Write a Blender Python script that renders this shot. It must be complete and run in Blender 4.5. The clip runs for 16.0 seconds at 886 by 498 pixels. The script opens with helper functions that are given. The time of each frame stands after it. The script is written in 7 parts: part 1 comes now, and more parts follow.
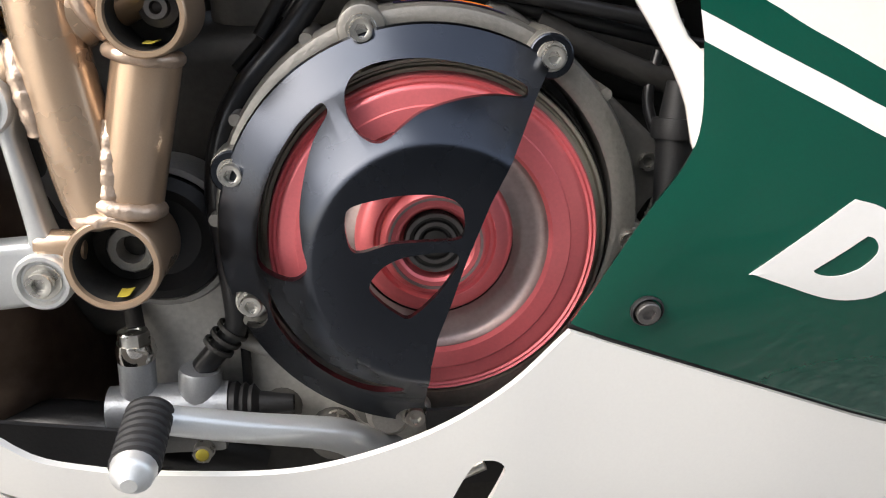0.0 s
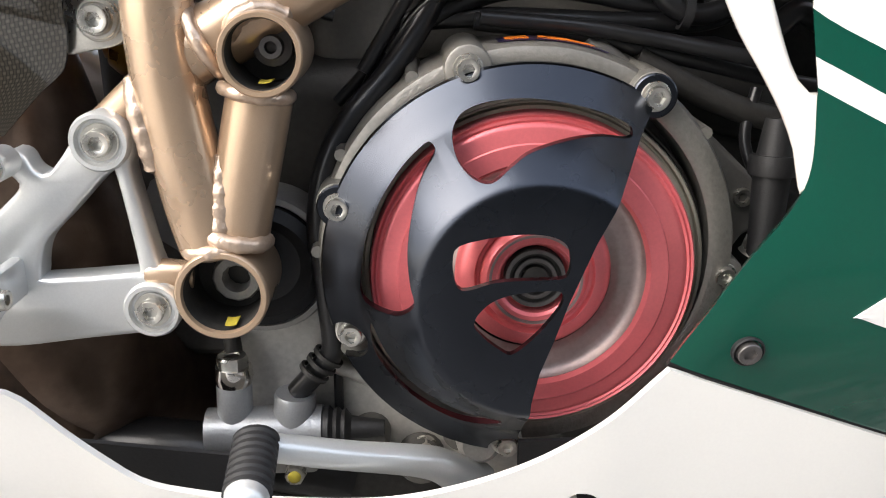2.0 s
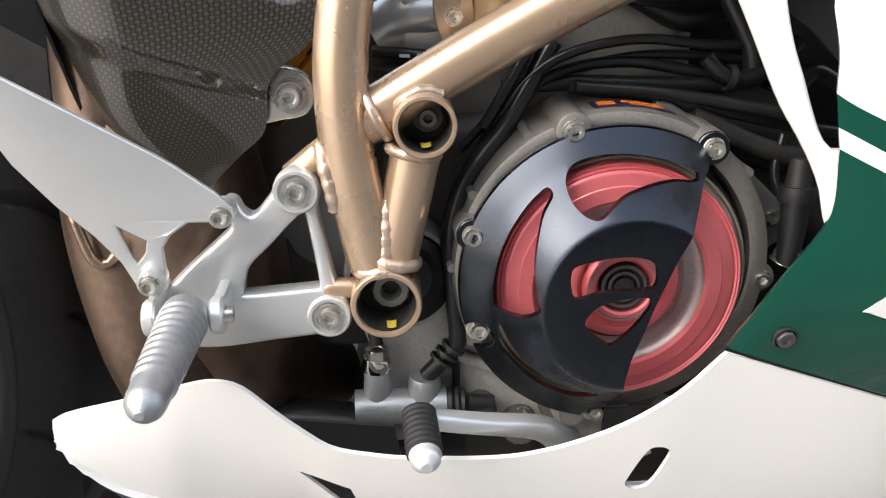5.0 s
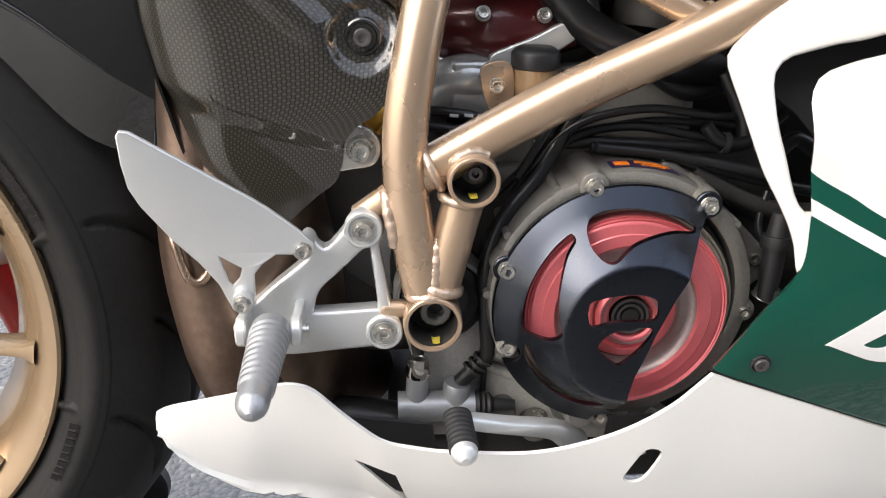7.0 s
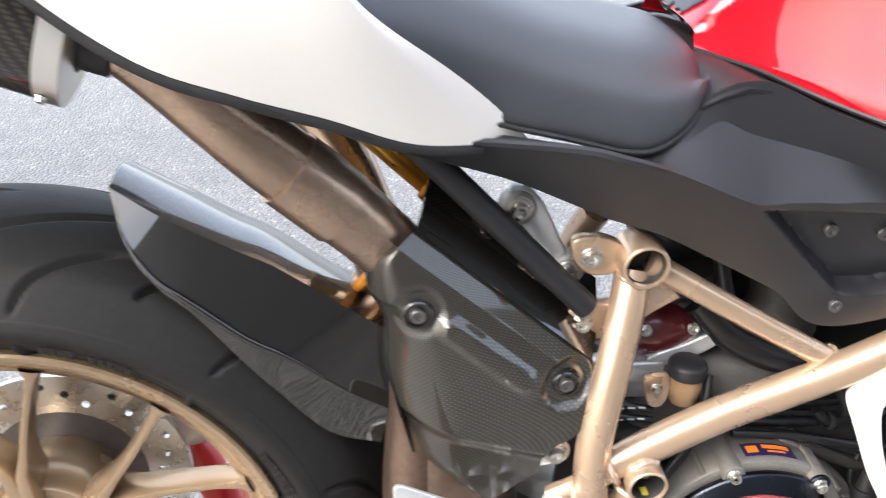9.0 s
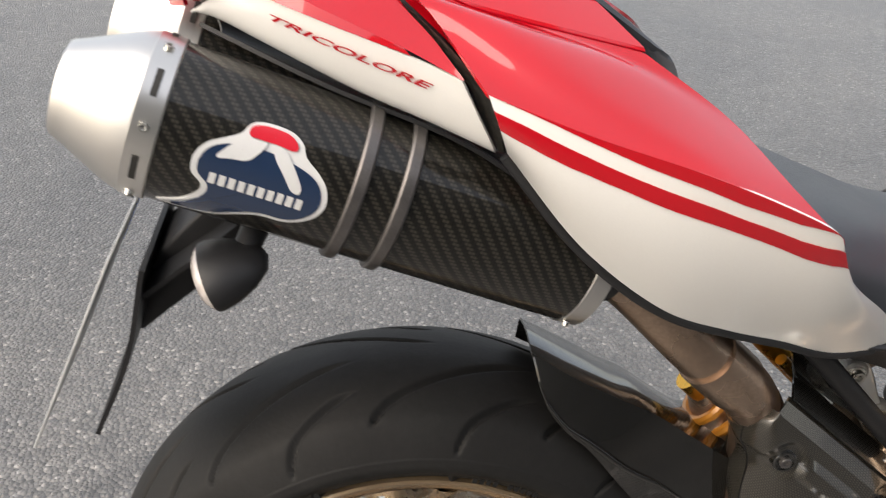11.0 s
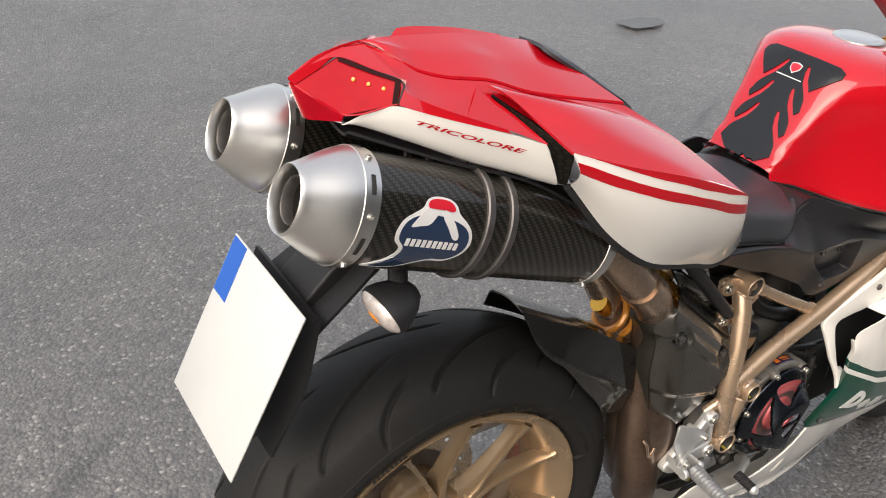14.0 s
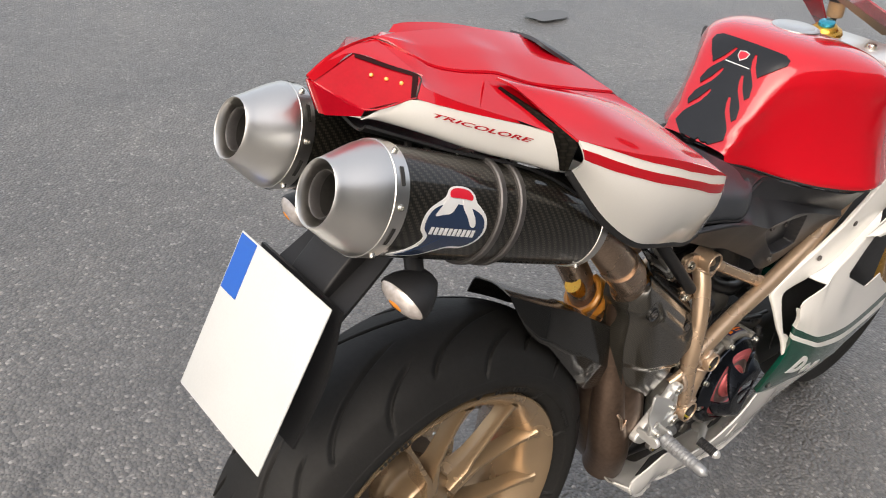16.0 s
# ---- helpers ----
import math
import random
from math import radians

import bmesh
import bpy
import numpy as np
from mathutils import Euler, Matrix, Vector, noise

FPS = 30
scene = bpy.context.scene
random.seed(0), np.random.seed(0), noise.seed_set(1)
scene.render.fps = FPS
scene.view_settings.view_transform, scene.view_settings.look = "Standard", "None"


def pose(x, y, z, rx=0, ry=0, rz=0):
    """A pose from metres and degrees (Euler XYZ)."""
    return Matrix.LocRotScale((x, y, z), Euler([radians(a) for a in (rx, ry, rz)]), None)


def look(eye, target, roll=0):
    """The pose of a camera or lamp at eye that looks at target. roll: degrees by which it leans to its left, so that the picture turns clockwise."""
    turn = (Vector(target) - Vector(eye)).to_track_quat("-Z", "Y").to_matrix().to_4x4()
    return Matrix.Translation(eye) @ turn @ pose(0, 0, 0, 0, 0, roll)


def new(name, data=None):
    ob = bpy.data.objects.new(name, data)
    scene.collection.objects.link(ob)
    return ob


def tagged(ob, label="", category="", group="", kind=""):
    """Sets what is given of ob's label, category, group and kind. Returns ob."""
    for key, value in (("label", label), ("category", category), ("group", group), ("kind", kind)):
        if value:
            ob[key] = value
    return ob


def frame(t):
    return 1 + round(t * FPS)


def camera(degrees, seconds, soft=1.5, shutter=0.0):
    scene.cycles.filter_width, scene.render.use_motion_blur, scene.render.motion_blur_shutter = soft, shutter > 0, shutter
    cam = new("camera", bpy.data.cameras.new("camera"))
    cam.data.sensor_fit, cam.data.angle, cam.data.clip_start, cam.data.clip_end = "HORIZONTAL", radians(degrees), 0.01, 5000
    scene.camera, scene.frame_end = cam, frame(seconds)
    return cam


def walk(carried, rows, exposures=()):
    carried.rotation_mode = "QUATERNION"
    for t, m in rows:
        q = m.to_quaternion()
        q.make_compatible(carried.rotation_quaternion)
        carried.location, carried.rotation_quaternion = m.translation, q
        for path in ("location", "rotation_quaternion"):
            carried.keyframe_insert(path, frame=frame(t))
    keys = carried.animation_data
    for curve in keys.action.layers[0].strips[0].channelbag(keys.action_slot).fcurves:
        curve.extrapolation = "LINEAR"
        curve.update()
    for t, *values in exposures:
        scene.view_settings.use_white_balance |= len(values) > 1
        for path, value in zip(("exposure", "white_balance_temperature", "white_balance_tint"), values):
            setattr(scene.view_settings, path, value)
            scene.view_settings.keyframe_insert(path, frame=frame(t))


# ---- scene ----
cam = camera(53.16, 16.0, soft=1.0, shutter=0.35)
PATH = [
    (0, -0.0192, -0.4645, 0.5618, 71.72, 0.86, -3.96),
    (0.5, -0.0251, -0.4598, 0.5624, 71.91, 0.71, -2.99),
    (1, -0.0333, -0.4584, 0.5698, 72.08, 0.71, -2.23),
    (1.5, -0.041, -0.4613, 0.5788, 72.07, 0.64, -1.71),
    (2, -0.0451, -0.4643, 0.5777, 71.78, 0.75, -1.35),
    (2.5, -0.0507, -0.4671, 0.5788, 71.47, 0.98, -1.19),
    (3, -0.0606, -0.4729, 0.5816, 70.99, 0.97, -1.83),
    (3.5, -0.0744, -0.4929, 0.6004, 70.55, 0.94, -3.04),
    (4, -0.0923, -0.5103, 0.6117, 70.01, 1.17, -3.58),
    (4.5, -0.1109, -0.533, 0.627, 69.56, 1.25, -3.69),
    (4.7, -0.1167, -0.5455, 0.6327, 69.88, 1.32, -3.7),
    (6.8, -0.1581, -0.635, 0.6948, 68.58, -0.66, -3.26),
    (7, -0.1635, -0.6406, 0.7047, 68.56, -0.99, -3.77),
    (7.5, -0.186, -0.6379, 0.7289, 68.51, -0.83, -4.67),
    (8, -0.2142, -0.6022, 0.799, 67.59, -0.93, -3.98),
    (8.5, -0.2444, -0.608, 0.926, 64.5, -1.08, -3.88),
    (9, -0.3314, -0.6327, 1.0463, 61.37, -1.5, -5.18),
    (9.5, -0.4736, -0.649, 1.1157, 58.99, -2.67, -5.29),
    (10, -0.5618, -0.6677, 1.1569, 60, -2.8, -5.01),
    (10.2, -0.5828, -0.6745, 1.1717, 60.66, -2.54, -4.88),
    (12.3, -0.8687, -0.6509, 1.4192, 56.38, -2.97, -12.87),
    (12.5, -0.898, -0.6569, 1.4303, 55.95, -3.31, -16.64),
    (13, -1.0441, -0.6778, 1.4271, 56.51, -4.88, -26.59),
    (13.5, -1.1152, -0.6797, 1.4197, 57.56, -5.05, -30.3),
    (14, -1.1574, -0.7283, 1.4281, 58.62, -4.36, -32.47),
    (14.5, -1.2158, -0.7108, 1.4271, 58.82, -3.76, -33.96),
    (15, -1.2796, -0.65, 1.4232, 58.94, -4.19, -36.94),
    (15.5, -1.2777, -0.6573, 1.4206, 59.04, -5.47, -39.25),
    (16, -1.2726, -0.6839, 1.4284, 58.89, -5.61, -39.37),
]
EXPOSURES = [(0.0, 1.45, 6650, 10), (1.5, 1.65, 6650, 10), (4.5, 1.58, 6650, 10), (7.5, 1.48, 6650, 11), (8.0, 1.66, 6550, 11), (8.5, 1.95, 6500, 11), (9.0, 2.10, 6550, 11), (9.5, 1.92, 6800, 11), (10.2, 1.35, 7150, 11), (12.5, 0.70, 7250, 12), (16.0, 0.73, 7250, 12)]
walk(cam, [(t, pose(x, y, z, rx, ry, rz)) for t, x, y, z, rx, ry, rz in PATH], EXPOSURES)

# ---- light: a bright, thinly overcast sky with a wide soft sun ----
world = bpy.data.worlds.new("sky")
scene.world = world
world.use_nodes = True
wn, wl = world.node_tree.nodes, world.node_tree.links
sky = wn.new("ShaderNodeTexSky")
sky.sky_type = "NISHITA"
sky.sun_disc = False
sky.sun_elevation = radians(40)
sky.sun_rotation = radians(243)
sky.dust_density = 3.0
wn["Background"].inputs["Strength"].default_value = 0.15
veil = wn.new("ShaderNodeMix")  # thin even cloud over the clear sky
veil.data_type = "RGBA"
veil.inputs["Factor"].default_value = 0.45
veil.inputs["B"].default_value = (5.2, 5.5, 6.0, 1.0)
wl.new(sky.outputs["Color"], veil.inputs["A"])
wl.new(veil.outputs["Result"], wn["Background"].inputs["Color"])
sun_lamp = bpy.data.lights.new("sun", "SUN")
sun_lamp.energy, sun_lamp.angle, sun_lamp.color = 1.45, radians(55), (1.0, 0.97, 0.93)
sun = new("sun", sun_lamp)
sun.matrix_world = look((-2.5, -1.15, 3.3), (0, 0, 0.3))

# ---- materials ----
def surface(name, color, rough=0.4, metal=0.0, coat=0.0, vary=0.12, grain=400.0, stain=12.0, bump=0.0, bump_scale=300.0,
            wear=None, rough_vary=0.12):
    """A Principled surface with variation at two scales, in metres of the object."""
    m = bpy.data.materials.new(name)
    m.use_nodes = True
    n, l = m.node_tree.nodes, m.node_tree.links
    b = n["Principled BSDF"]
    co = n.new("ShaderNodeTexCoord")
    fine, broad = n.new("ShaderNodeTexNoise"), n.new("ShaderNodeTexNoise")
    fine.inputs["Scale"].default_value, fine.inputs["Detail"].default_value = grain, 3
    broad.inputs["Scale"].default_value, broad.inputs["Detail"].default_value = stain, 5
    for k in (fine, broad):
        l.new(co.outputs["Object"], k.inputs["Vector"])
    add = n.new("ShaderNodeMath")
    add.operation = "MULTIPLY_ADD"
    add.inputs[1].default_value = 0.4
    l.new(fine.outputs["Fac"], add.inputs[0])
    half = n.new("ShaderNodeMath")
    half.operation = "MULTIPLY"
    half.inputs[1].default_value = 0.6
    l.new(broad.outputs["Fac"], half.inputs[0])
    l.new(half.outputs[0], add.inputs[2])
    ramp = n.new("ShaderNodeValToRGB")
    lo, hi = ramp.color_ramp.elements
    lo.position, hi.position = 0.3, 0.7
    lo.color = tuple(c * (1 - vary) for c in color) + (1,)
    hi.color = tuple(min(1.0, c * (1 + vary)) for c in color) + (1,)
    if wear:
        lo.color = tuple(wear) + (1,)
    l.new(add.outputs[0], ramp.inputs["Fac"])
    l.new(ramp.outputs["Color"], b.inputs["Base Color"])
    rr = n.new("ShaderNodeMapRange")
    rr.inputs["To Min"].default_value = max(0.02, rough * (1 - rough_vary) - 0.02)
    rr.inputs["To Max"].default_value = min(1.0, rough * (1 + rough_vary) + 0.02)
    l.new(broad.outputs["Fac"], rr.inputs["Value"])
    l.new(rr.outputs[0], b.inputs["Roughness"])
    b.inputs["Metallic"].default_value = metal
    b.inputs["Coat Weight"].default_value = coat
    if coat > 0.85:
        b.inputs["Specular IOR Level"].default_value = 0.15
    b.inputs["Coat Roughness"].default_value = 0.06
    if bump:
        bn, bp = n.new("ShaderNodeTexNoise"), n.new("ShaderNodeBump")
        bn.inputs["Scale"].default_value, bn.inputs["Detail"].default_value = bump_scale, 4
        l.new(co.outputs["Object"], bn.inputs["Vector"])
        bp.inputs["Strength"].default_value, bp.inputs["Distance"].default_value = bump, 0.001
        l.new(bn.outputs["Fac"], bp.inputs["Height"])
        l.new(bp.outputs["Normal"], b.inputs["Normal"])
    return m


def carbon(name, pitch, twill, light=0.085, dark=0.008, coat=1.0):
    """Woven carbon under clear lacquer: tows of that pitch in the mesh's own surface coordinates."""
    m = bpy.data.materials.new(name)
    m.use_nodes = True
    n, l = m.node_tree.nodes, m.node_tree.links
    b = n["Principled BSDF"]
    uv, sep = n.new("ShaderNodeUVMap"), n.new("ShaderNodeSeparateXYZ")
    l.new(uv.outputs["UV"], sep.inputs[0])

    def math(op, a, c=None):
        k = n.new("ShaderNodeMath")
        k.operation = op
        for i, v in enumerate((a, c)):
            if v is None:
                continue
            if isinstance(v, (int, float)):
                k.inputs[i].default_value = v
            else:
                l.new(v, k.inputs[i])
        return k.outputs[0]

    u, v = math("DIVIDE", sep.outputs["X"], pitch), math("DIVIDE", sep.outputs["Y"], pitch)
    fu, fv = math("FLOOR", u), math("FLOOR", v)
    if twill:
        s = math("FLOORED_MODULO", math("ADD", fu, fv), 4.0)
        over = math("LESS_THAN", s, 1.5)
    else:
        over = math("LESS_THAN", math("FLOORED_MODULO", math("ADD", fu, fv), 2.0), 0.5)
    cu = math("SINE", math("MULTIPLY", math("FRACT", u), 3.14159))
    cv = math("SINE", math("MULTIPLY", math("FRACT", v), 3.14159))
    mix = n.new("ShaderNodeMix")
    mix.data_type = "FLOAT"
    l.new(over, mix.inputs[0])
    l.new(math("MULTIPLY", cv, 0.22 if twill else 0.5), mix.inputs[2])
    l.new(math("MULTIPLY", math("POWER", cu, 0.6), math("POWER", cv, 0.35)), mix.inputs[3])
    ramp = n.new("ShaderNodeValToRGB")
    ramp.color_ramp.elements[0].color = (dark, dark * 0.95, dark * 0.85, 1)
    ramp.color_ramp.elements[1].color = (light, light * 0.90, light * 0.70, 1)
    l.new(mix.outputs[0], ramp.inputs["Fac"])
    l.new(ramp.outputs["Color"], b.inputs["Base Color"])
    bp = n.new("ShaderNodeBump")
    bp.inputs["Strength"].default_value, bp.inputs["Distance"].default_value = 0.35, 0.0003
    l.new(mix.outputs[0], bp.inputs["Height"])
    l.new(bp.outputs["Normal"], b.inputs["Normal"])
    b.inputs["Roughness"].default_value = 0.40
    b.inputs["Specular IOR Level"].default_value = 0.2
    b.inputs["Metallic"].default_value = 0.2
    b.inputs["Coat Weight"].default_value, b.inputs["Coat Roughness"].default_value = coat, 0.04
    return m


RED = surface("red paint", (0.50, 0.004, 0.012), 0.18, 0.0, 1.0, 0.05, 900, 6, rough_vary=0.2)
RED.node_tree.nodes["Principled BSDF"].inputs["Coat Roughness"].default_value = 0.03
RED.node_tree.nodes["Principled BSDF"].inputs["Coat IOR"].default_value = 1.75
RED.node_tree.nodes["Principled BSDF"].inputs["Coat IOR"].default_value = 1.65
WHITE = surface("pearl white paint", (0.82, 0.805, 0.765), 0.25, 0.0, 0.9, 0.025, 700, 5)
GREEN = surface("green paint", (0.0004, 0.058, 0.037), 0.22, 0.0, 0.9, 0.06, 900, 6)
for paint in (RED, GREEN):
    paint.node_tree.nodes["Principled BSDF"].inputs["Specular IOR Level"].default_value = 0.1
BRONZE = surface("bronze frame paint", (0.50, 0.36, 0.245), 0.28, 0.6, 0.5, 0.06, 1500, 18, bump=0.04, bump_scale=900)
WELD = surface("welded bronze seam", (0.55, 0.42, 0.32), 0.30, 0.6, 0.4, 0.15, 600, 60, bump=0.9, bump_scale=220)
GOLDRIM = surface("gold wheel paint", (0.36, 0.255, 0.155), 0.26, 0.6, 0.4, 0.08, 1200, 20)
CAST = surface("cast aluminium", (0.33, 0.32, 0.30), 0.42, 0.35, 0.0, 0.14, 700, 25, bump=0.35, bump_scale=500)
CASE = surface("grey engine paint", (0.14, 0.135, 0.125), 0.5, 0.35, 0.0, 0.18, 500, 30, bump=0.25, bump_scale=400)
SILVER = surface("silver lacquer", (0.68, 0.69, 0.68), 0.30, 0.55, 0.2, 0.06, 1200, 14, bump=0.05, bump_scale=700)
STEEL = surface("zinc-plated steel", (0.62, 0.60, 0.55), 0.28, 0.95, 0.0, 0.15, 900, 80)
CHROME = surface("bright nickel", (0.75, 0.72, 0.68), 0.12, 1.0, 0.0, 0.1, 500, 60)
BRUSHED = surface("brushed stainless steel", (0.70, 0.685, 0.655), 0.34, 1.0, 0.0, 0.05, 2500, 10, bump=0.05, bump_scale=1800)
TITAN = surface("heat-tinted exhaust steel", (0.40, 0.29, 0.215), 0.28, 0.85, 0.0, 0.3, 300, 11, bump=0.12, bump_scale=350, rough_vary=0.3)
BLACKALU = surface("black anodised aluminium", (0.046, 0.051, 0.062), 0.27, 1.0, 0.0, 0.10, 2000, 30, bump=0.03, bump_scale=1500)
REDALU = surface("red anodised aluminium", (0.80, 0.185, 0.20), 0.36, 0.45, 0.0, 0.08, 700, 40)
HOUSING = surface("dull cast housing", (0.24, 0.228, 0.205), 0.40, 0.55, 0.0, 0.2, 500, 22, bump=0.3, bump_scale=450)
CASEALU = surface("bright crankcase alloy", (0.52, 0.505, 0.47), 0.36, 0.35, 0.0, 0.22, 350, 26, bump=0.25, bump_scale=300)
TROUGH = surface("worn grey ring", (0.36, 0.285, 0.275), 0.42, 0.8, 0.0, 0.2, 500, 50)
DARKALU = surface("worn dark aluminium", (0.16, 0.15, 0.145), 0.42, 0.8, 0.0, 0.2, 700, 60)
RUBBER = surface("tyre rubber", (0.0070, 0.0069, 0.0067), 0.62, 0.0, 0.0, 0.30, 130, 10, bump=0.3, bump_scale=260, wear=(0.016, 0.0157, 0.015))
GRIP = surface("black rubber", (0.014, 0.014, 0.015), 0.55, 0.0, 0.0, 0.25, 600, 60, bump=0.15, bump_scale=500)
HOSE = surface("black hose", (0.012, 0.012, 0.013), 0.30, 0.0, 0.0, 0.25, 700, 40, bump=0.1, bump_scale=600)
PLASTIC = surface("black moulded plastic", (0.017, 0.017, 0.018), 0.42, 0.0, 0.0, 0.15, 1200, 20, bump=0.15, bump_scale=1300)
SATIN = surface("satin black moulding", (0.016, 0.016, 0.018), 0.36, 0.0, 0.0, 0.15, 1200, 20, bump=0.12, bump_scale=1300)
PADBLACK = surface("glossy black pad", (0.008, 0.0085, 0.010), 0.24, 0.0, 0.0, 0.2, 900, 30, bump=0.08, bump_scale=900)
SEATVINYL = surface("black seat cover", (0.036, 0.040, 0.047), 0.42, 0.0, 0.0, 0.12, 1500, 12, bump=0.25, bump_scale=1500)
# engine metal; also stands for the shade inside the frame sockets
SHADOWMETAL = surface("dark engine metal and bore shade", (0.045, 0.043, 0.04), 0.55, 0.5, 0.0, 0.3, 300, 25, bump=0.3, bump_scale=300)
GOLD = surface("gold anodised aluminium", (0.62, 0.34, 0.06), 0.28, 0.9, 0.0, 0.08, 900, 40)
DKRED = surface("dark red cover paint", (0.11, 0.014, 0.016), 0.32, 0.2, 0.5, 0.2, 900, 20)
FLUID = surface("brake fluid tank", (0.30, 0.19, 0.10), 0.30, 0.0, 0.3, 0.15, 300, 40)
YELLOW = surface("yellow paint mark", (0.42, 0.34, 0.04), 0.5, 0.0, 0.0, 0.2, 400, 90)
PURPLE = surface("dark blue sticker", (0.02, 0.012, 0.06), 0.3, 0.0, 0.6, 0.1)
ORANGE = surface("orange print", (0.85, 0.22, 0.02), 0.35, 0.0, 0.3, 0.05)
NAVY = surface("navy badge enamel", (0.012, 0.03, 0.075), 0.25, 0.0, 0.8, 0.06)
BADGEWHITE = surface("white badge print", (0.72, 0.72, 0.71), 0.35, 0.0, 0.3, 0.03)
PLATEWHITE = surface("white plate film", (0.56, 0.57, 0.56), 0.45, 0.0, 0.2, 0.05)
BADGERED = surface("red badge print", (0.65, 0.012, 0.03), 0.35, 0.0, 0.3, 0.05)
BLUE = surface("blue band", (0.01, 0.10, 0.45), 0.35, 0.0, 0.2, 0.05)
LENSRED = surface("red lamp lens", (0.40, 0.002, 0.012), 0.26, 0.0, 0.0, 0.12, 260, 30, bump=0.06, bump_scale=120)
LENSRED.node_tree.nodes["Principled BSDF"].inputs["Specular IOR Level"].default_value = 0.10
LAMPDARK = surface("dark lamp rim", (0.020, 0.003, 0.004), 0.55, 0.0, 0.0, 0.2, 400, 40)
LAMPDARK.node_tree.nodes["Principled BSDF"].inputs["Specular IOR Level"].default_value = 0.08
AMBER = surface("amber bulb", (0.85, 0.30, 0.04), 0.25, 0.0, 0.8, 0.2, 200, 80)
LENS = surface("clear lamp lens", (0.55, 0.50, 0.47), 0.12, 0.3, 1.0, 0.35, 150, 60, bump=0.6, bump_scale=160)
TURQ = surface("turquoise anodised adjuster", (0.03, 0.38, 0.50), 0.25, 0.8, 0.3, 0.05)
STANDRED = surface("red stand lacquer", (0.60, 0.012, 0.015), 0.35, 0.0, 0.4, 0.12)
PIPE_SHADED = surface("heat-stained pipe darkened for shade", (0.135, 0.092, 0.068), 0.36, 0.75, 0.0, 0.4, 160, 14, bump=0.15, bump_scale=260, rough_vary=0.3)
RUSTY = surface("stained brown steel", (0.140, 0.098, 0.074), 0.36, 0.65, 0.0, 0.45, 90, 16, bump=0.2, bump_scale=200, rough_vary=0.35)
CARBON_SHIELD = carbon("plain-weave carbon", 0.0020, False, 0.062, 0.005)
CARBON_SHIELD.node_tree.nodes["Principled BSDF"].inputs["Coat IOR"].default_value = 1.6
CARBON_TUBE = carbon("twill-weave carbon", 0.0027, True, 0.046, 0.002)
CARBON_TUBE.node_tree.nodes["Principled BSDF"].inputs["Coat IOR"].default_value = 1.4
CARBON_FINE = carbon("fine-weave carbon", 0.0020, False, 0.012, 0.0015)
CARBON_FINE.node_tree.nodes["Principled BSDF"].inputs["Coat IOR"].default_value = 1.75
PEGMETAL = surface("worn cast foot peg", (0.36, 0.37, 0.38), 0.36, 0.6, 0.0, 0.12, 900, 40, bump=0.2, bump_scale=600)
for dull in (RUBBER, PLASTIC):
    dull.node_tree.nodes["Principled BSDF"].inputs["Specular IOR Level"].default_value = 0.28
MESH = carbon("dark duct mesh", 0.0055, False, 0.03, 0.003, 0.1)


# ---- modelling helpers ----
def spline(pts, n, closed=False):
    """n points, evenly spaced, on a smooth curve through pts."""
    p = np.array(pts, float)
    if len(p) == 2 and not closed:
        return p[0] + np.linspace(0, 1, n)[:, None] * (p[1] - p[0])
    q = np.vstack([p[-1], p, p[:2]]) if closed else np.vstack([2 * p[0] - p[1], p, 2 * p[-1] - p[-2]])
    out = []
    for a, b, c, d in zip(q[:-3], q[1:-2], q[2:-1], q[3:]):
        s = np.linspace(0, 1, 24, endpoint=False)[:, None]
        t1, t2 = (c - a) / 2, (d - b) / 2
        out.append((2 * s**3 - 3 * s**2 + 1) * b + (s**3 - 2 * s**2 + s) * t1 + (3 * s**2 - 2 * s**3) * c + (s**3 - s**2) * t2)
    dense = np.vstack(out + [p[:1] if closed else p[-1:]])
    far = np.r_[0, np.cumsum(np.linalg.norm(np.diff(dense, axis=0), axis=1))]
    want = np.linspace(0, far[-1], n + 1)[:-1] if closed else np.linspace(0, far[-1], n)
    return np.stack([np.interp(want, far, dense[:, k]) for k in range(dense.shape[1])], 1)


